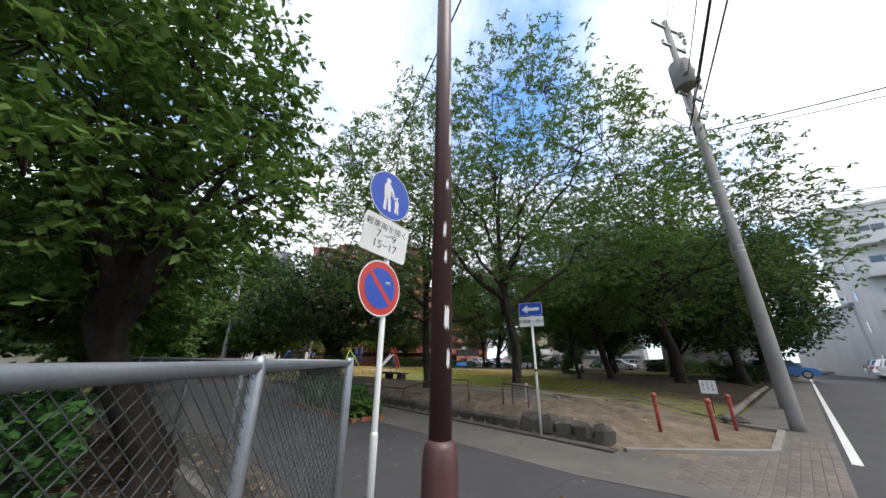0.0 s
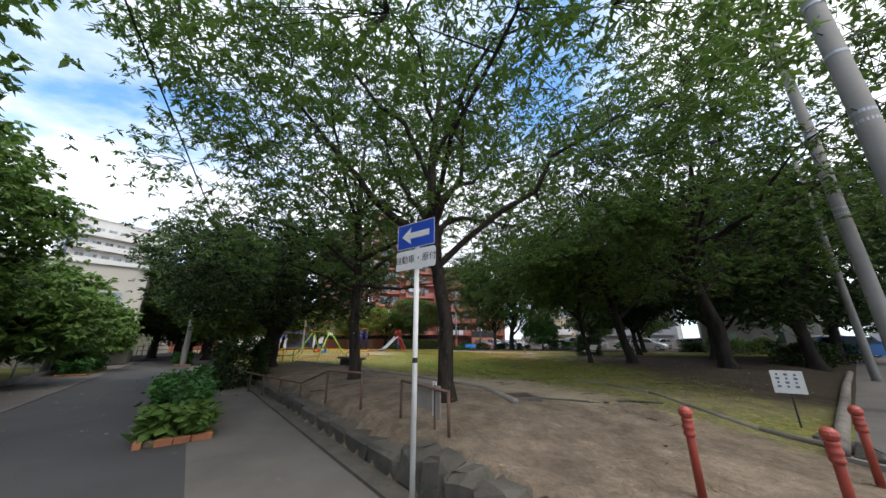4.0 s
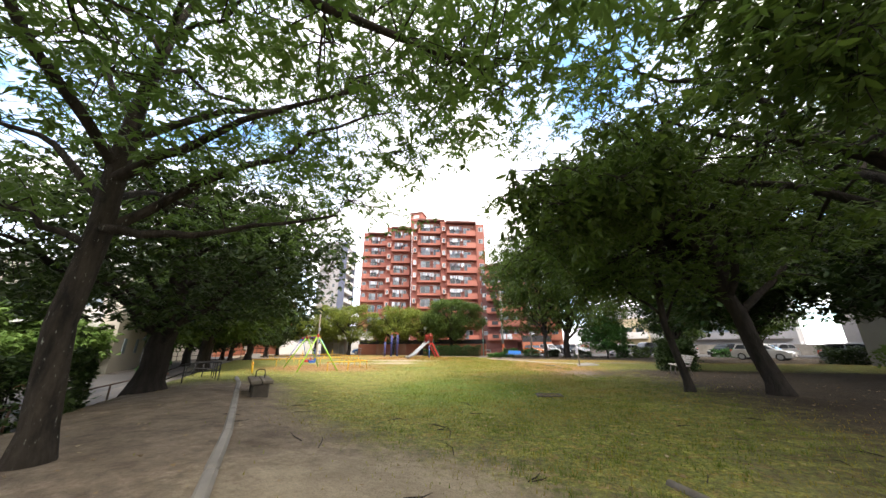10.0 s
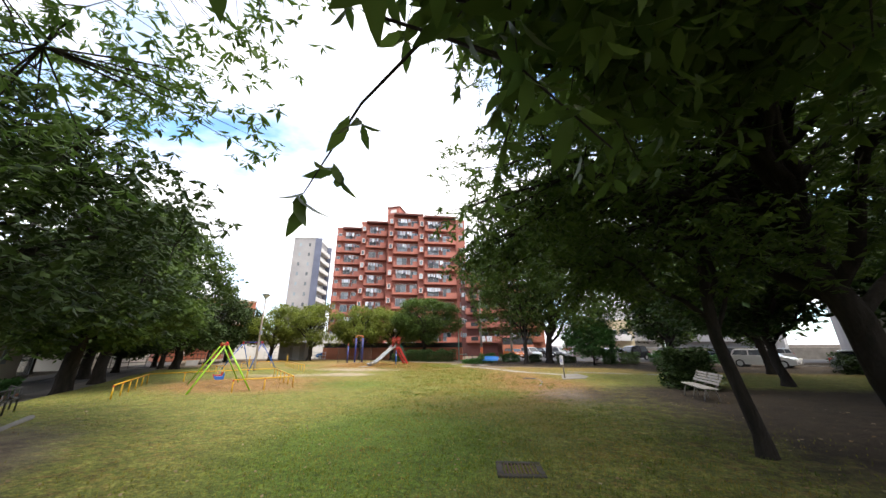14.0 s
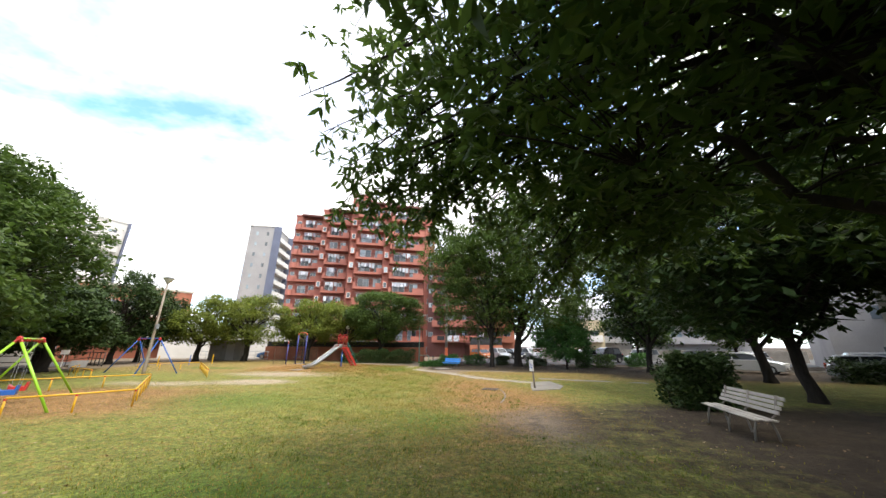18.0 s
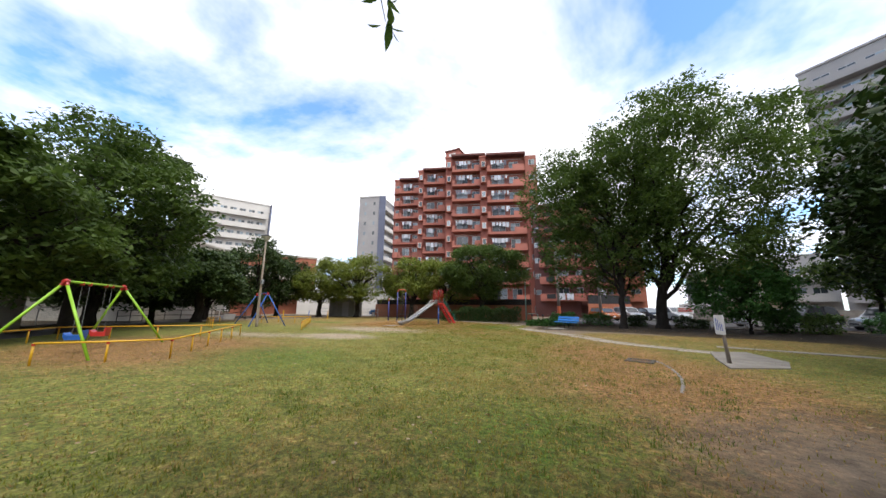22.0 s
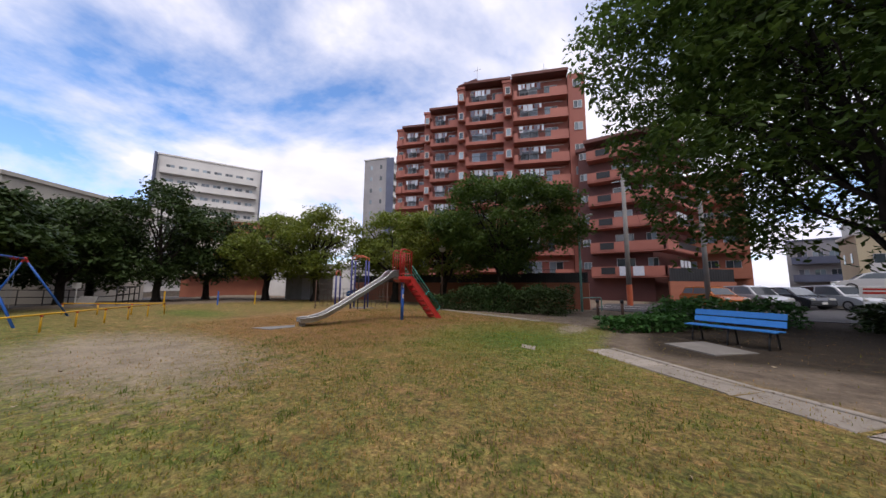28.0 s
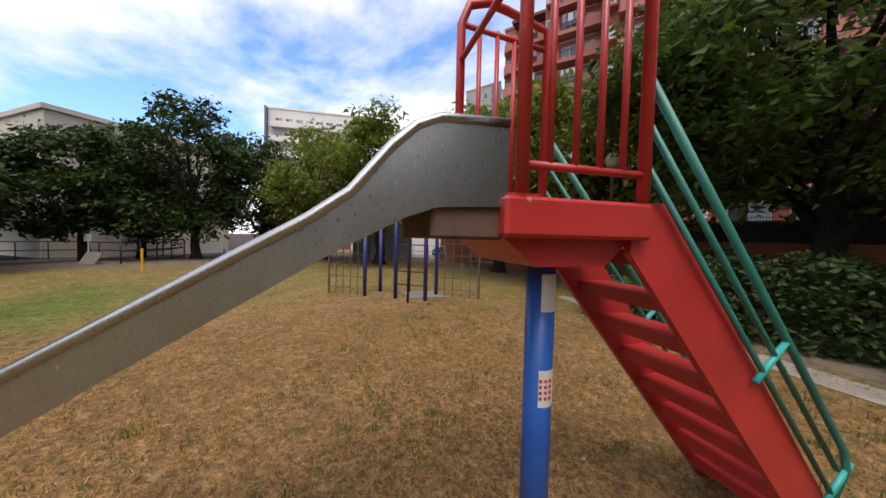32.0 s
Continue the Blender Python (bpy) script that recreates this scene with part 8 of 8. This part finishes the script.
cp = lambda nm, c: mat("car_" + nm, c, tuple(x * 0.95 for x in c), 0.22, 0.25, grain=200, blotch=0.5, bump=0.0, spec=0.6)
c_or, c_si, c_bk, c_wh, c_rd, c_bl = cp("orange", (0.5, 0.16, 0.04)), cp("silver", (0.5, 0.52, 0.54)), cp("black", (0.02, 0.022, 0.028)), cp("white", (0.7, 0.7, 0.7)), cp("red", (0.35, 0.03, 0.03)), cp("blue", (0.06, 0.2, 0.5))
car(6.5, 71.5, radians(-60), c_or, "parked orange compact car with a silver bonnet")
car(9.0, 73.7, radians(-60), c_si, "parked silver estate car", 0.1)
car(11.2, 75.0, radians(-60), c_bk, "parked black saloon car on asphalt")
car(13.6, 75.6, radians(-60), c_si, "parked pale silver car", 0.15)
car(18.2, 64.5, radians(-150), c_si, "parked silver car seen behind the oak")
car(21.5, 66.5, radians(-150), c_bk, "parked black van-like car", 0.25)
car(24.6, 64.0, radians(-150), c_wh, "parked white estate car", 0.15)
car(28.5, 61.5, radians(-150), c_bk, "parked dark hatchback behind bushes")
car(32.0, 59.5, radians(-150), c_wh, "parked white saloon car on asphalt")
car(17.4, 81.0, radians(170), c_wh, "white car on the upper deck", 0.0, 1.2)
for k, (x, y, m, nm) in enumerate([(31, 33.5, c_bl, "light blue"), (33, 36.5, c_wh, "white"), (35, 39, c_bk, "black"), (37.5, 41.5, c_wh, "white"), (30, 47, c_si, "silver"), (33, 49.5, c_si, "silver"), (27, 52.5, c_wh, "white"), (40, 32, c_wh, "white"), (43, 34.5, c_bk, "dark"), (46, 37.5, c_wh, "white")]):
    car(x, y, radians(-45 + 5 * (k % 3)), m, f"parked {nm} car beyond the grove", 0.1 * (k % 2))
for k, (x, y, m, nm) in enumerate([(-14.5, 66.2, c_bk, "dark"), (-17.5, 65.8, c_wh, "white"), (-21, 65.0, c_bl, "blue")]):
    car(x, y, radians(185), m, f"parked {nm} car in the back lane", 0.1)
pos_ = Build().prism([(14, 57.9), (60, 47), (60, 46.8), (14, 57.7)], -0.2, 0.1)
setting("kerb_car_park", pos_, concrete, "low concrete kerb of the car park", category="kerb")

# ---- grass, fallen leaves, twigs ----
rng = np.random.default_rng(77)


def scatter(n, x0, x1, y0, y1, want):
    x, y = rng.uniform(x0, x1, n), rng.uniform(y0, y1, n)
    k = want(x, y)
    return x[k], y[k]


def patchy(x, y):
    """Uneven clumps and gaps a few hands wide."""
    u = np.sin(x * 5.1 + 2.0 * np.sin(y * 2.3)) * np.sin(y * 4.4 + 1.7 * np.sin(x * 3.1)) + 0.7 * np.sin(x * 9.7 + y * 3.0) * np.sin(y * 11.3 - x * 4.1)
    return np.clip(0.5 + 0.7 * u, 0, 1)


def lawn_at(dry_side):
    def want(x, y):
        g, s, d, _u = grass_cover(x, y)
        a, b = to_ab(x, y)
        lump = 0.5 + 0.5 * np.sin(x * 1.9 + 1.3 * np.sin(y * 1.1)) * np.sin(y * 2.3 + np.sin(x * 0.7))
        p = g * (1 - 0.85 * s) * (0.35 + 0.65 * lump)
        p = p * (d if dry_side else 1 - 0.75 * d)
        return (rng.uniform(0, 1, len(x)) < p) & (a > 1.0) & (b > 0.5)
    return want


def blades(name, x, y, h, wide, material, label, lie=(0.1, 0.9)):
    n = len(x)
    yaw, tilt = rng.uniform(0, 2 * np.pi, n), rng.uniform(*lie, n)
    hh = h * rng.uniform(0.5, 1.3, n)
    z = ground(x, y)
    base = np.stack([x, y, z - 0.004], 1)
    sdir = np.stack([np.cos(yaw), np.sin(yaw), 0 * yaw], 1) * (wide * rng.uniform(0.6, 1.4, n))[:, None]
    lean_ = np.stack([-np.sin(yaw) * np.sin(tilt), np.cos(yaw) * np.sin(tilt), np.cos(tilt)], 1) * hh[:, None]
    v = np.stack([base - sdir, base + sdir, base + lean_], 1).reshape(-1, 3)
    f = np.arange(n * 3).reshape(-1, 3)
    tagged(new(name, np_mesh(name, v, f, material)), label, "grass", "", "stuff")


bx, by = scatter(800000, -10, 13.5, 17, 57, lawn_at(False))
far_off = np.abs(bx - np.interp(by, [17, 28, 34, 42, 50, 57], [7.6, 7.4, 6.2, 3.0, -2.5, -5]))
keep = rng.uniform(0, 1, len(bx)) < np.clip(1.25 - far_off / 6.0, 0.12, 1)
blades("lawn_grass", bx[keep], by[keep], 0.05, 0.006, blade_green, "short uneven green and straw-coloured lawn grass")
bx, by = scatter(300000, -10, 13, 28, 57, lawn_at(True))
blades("dry_grass", bx, by, 0.04, 0.005, blade_dry, "dry brown cut grass")
bx, by = scatter(150000, -10.5, 0.5, 46.5, 54.5, lambda x, y: (rng.uniform(0, 1, len(x)) < (0.15 + grass_cover(x, y)[2]) * (0.35 + 0.65 * patchy(x, y))) & (grass_cover(x, y)[0] > 0.3))
blades("cut_straw", bx, by, 0.06, 0.0055, blade_dry, "matted reddish straw round the slide", (1.0, 1.5))
bx, by = scatter(120000, -9, 9, 24, 50, lambda x, y: (np.abs(x - np.interp(y, [24, 28, 34, 42, 50], [7.6, 7.4, 6.2, 3.0, -2.5])) < 8.0 * rng.uniform(0, 1, len(x))) & (grass_cover(x, y)[0] > 0.3))
blades("cut_straw", bx, by, 0.05, 0.005, blade_dry, "pale straw lying in the mown lawn", (0.9, 1.5))
tx, ty = scatter(15000, -11, 12, 18, 56, lambda x, y: (np.abs(x - np.interp(y, [18, 28, 34, 42, 50, 56], [7.6, 7.4, 6.2, 3.0, -3.5, -7])) < 4.0) & (grass_cover(x, y)[0] > 0.35) & (grass_cover(x, y)[1] < 0.4) & (patchy(x * 0.7 + 3, y * 0.7) > 0.62))
sp_ = rng.uniform(0.025, 0.1, len(tx))
tx, ty = np.repeat(tx, 14), np.repeat(ty, 14)
tx, ty = tx + rng.normal(0, 1, len(tx)) * np.repeat(sp_, 14), ty + rng.normal(0, 1, len(ty)) * np.repeat(sp_, 14)
blades("grass_tufts", tx, ty, 0.065, 0.0055, blade_tuft, "dark green tufts standing in the mown lawn", (0.1, 1.1))
lx, ly = scatter(9000, -9, 16, 11, 57, lambda x, y: (to_ab(x, y)[0] > 0.4) & (to_ab(x, y)[1] > -0.4) & (rng.uniform(0, 1, len(x)) < np.where(y < 38, 0.4, 0.12)))
lz = ground(lx, ly) + 0.012
v, f = leaf_cloud(rng, np.stack([lx, ly, lz], 1), (0.01, 0.01, 0.002), 1, 0.06, 0.3, (-0.1, 0.12))
tagged(new("fallen_leaves", np_mesh("fallen_leaves", v, f, leaf_dry)), "dry fallen leaves scattered over lawn and path", "leaves", "", "stuff")
ta, tb_ = rng.uniform(-6.8, -0.3, 420), rng.uniform(-2, 30, 420)
ta = np.where(rng.uniform(0, 1, 420) < 0.4, -6.6 + rng.uniform(0, 0.5, 420), ta)
lx, ly = KX + NX * ta + UX * tb_, KY + NY * ta + UY * tb_
v, f = leaf_cloud(rng, np.stack([lx, ly, np.full(420, STREET + 0.045)], 1), (0.01, 0.01, 0.002), 1, 0.07, 0.3, (-0.1, 0.12))
tagged(new("fallen_leaves", np_mesh("fallen_leaves", v, f, leaf_dry)), "yellow leaves blown along the lane", "leaves", "", "stuff")
for k in range(36):
    x, y = rng.uniform(1.5, 12), rng.uniform(14.5, 24)
    L, a = rng.uniform(0.2, 0.6), rng.uniform(0, np.pi)
    z = gz(x, y)
    pts = [(-L / 2 * math.cos(a), -L / 2 * math.sin(a), 0.006), (rng.normal(0, 0.03), rng.normal(0, 0.03), 0.014), (L / 2 * math.cos(a), L / 2 * math.sin(a), 0.008)]
    ob = part("twig", Build().tube(pts, [0.006, 0.007, 0.003], 5), bark); ob.location = (x, y, z)
    tagged(ob, "dry fallen twig on the ground", "twig", "fallen twigs")

lx, ly = rng.uniform(-5.5, 1.9, 2600), rng.uniform(2.5, 13.0, 2600)
k = (to_ab(lx, ly)[0] < -5.1) | (ly < 7.2)
v, f = leaf_cloud(rng, np.stack([lx[k], ly[k], np.full(int(k.sum()), STREET + 0.02)], 1), (0.01, 0.01, 0.004), 1, 0.09, 0.32, (-0.1, 0.25))
tagged(new("fallen_leaves", np_mesh("fallen_leaves", v, f, leaf_dry)), "brown leaf litter behind the fence", "leaves", "", "stuff")

# ---- paving blocks before the entrance ----
PAVER = mesh_of("paving_block", *(lambda b: (b.v, b.f))(Build().box((0, 0, 0), (0.222, 0.108, 0.05), ch=0.008)), paver_block)
apron = bpy.data.objects["pavement_corner"]
count = 0
for row in range(15):
    for col in range(22):
        pa, pb = -0.9 + col * 0.23 + (0.115 if row % 2 else 0), -2.68 + row * 0.115
        edge_b = -0.3 - (pa * 1.12 if pa > 0 else 0)
        if (pa < 1.9 and pb > edge_b - 0.05) or (pa >= 1.9 and pb > -2.12) or pa > 4.2 or count >= 290:
            continue
        ob = new("paving_block", PAVER); ob.parent = apron
        ob.matrix_basis = Matrix.Translation((*ab(pa, pb), STREET - 0.003 + random.uniform(-0.002, 0.002))) @ Matrix.Rotation(math.atan2(NY, NX) + random.uniform(-0.012, 0.012), 4, 'Z')
        count += 1
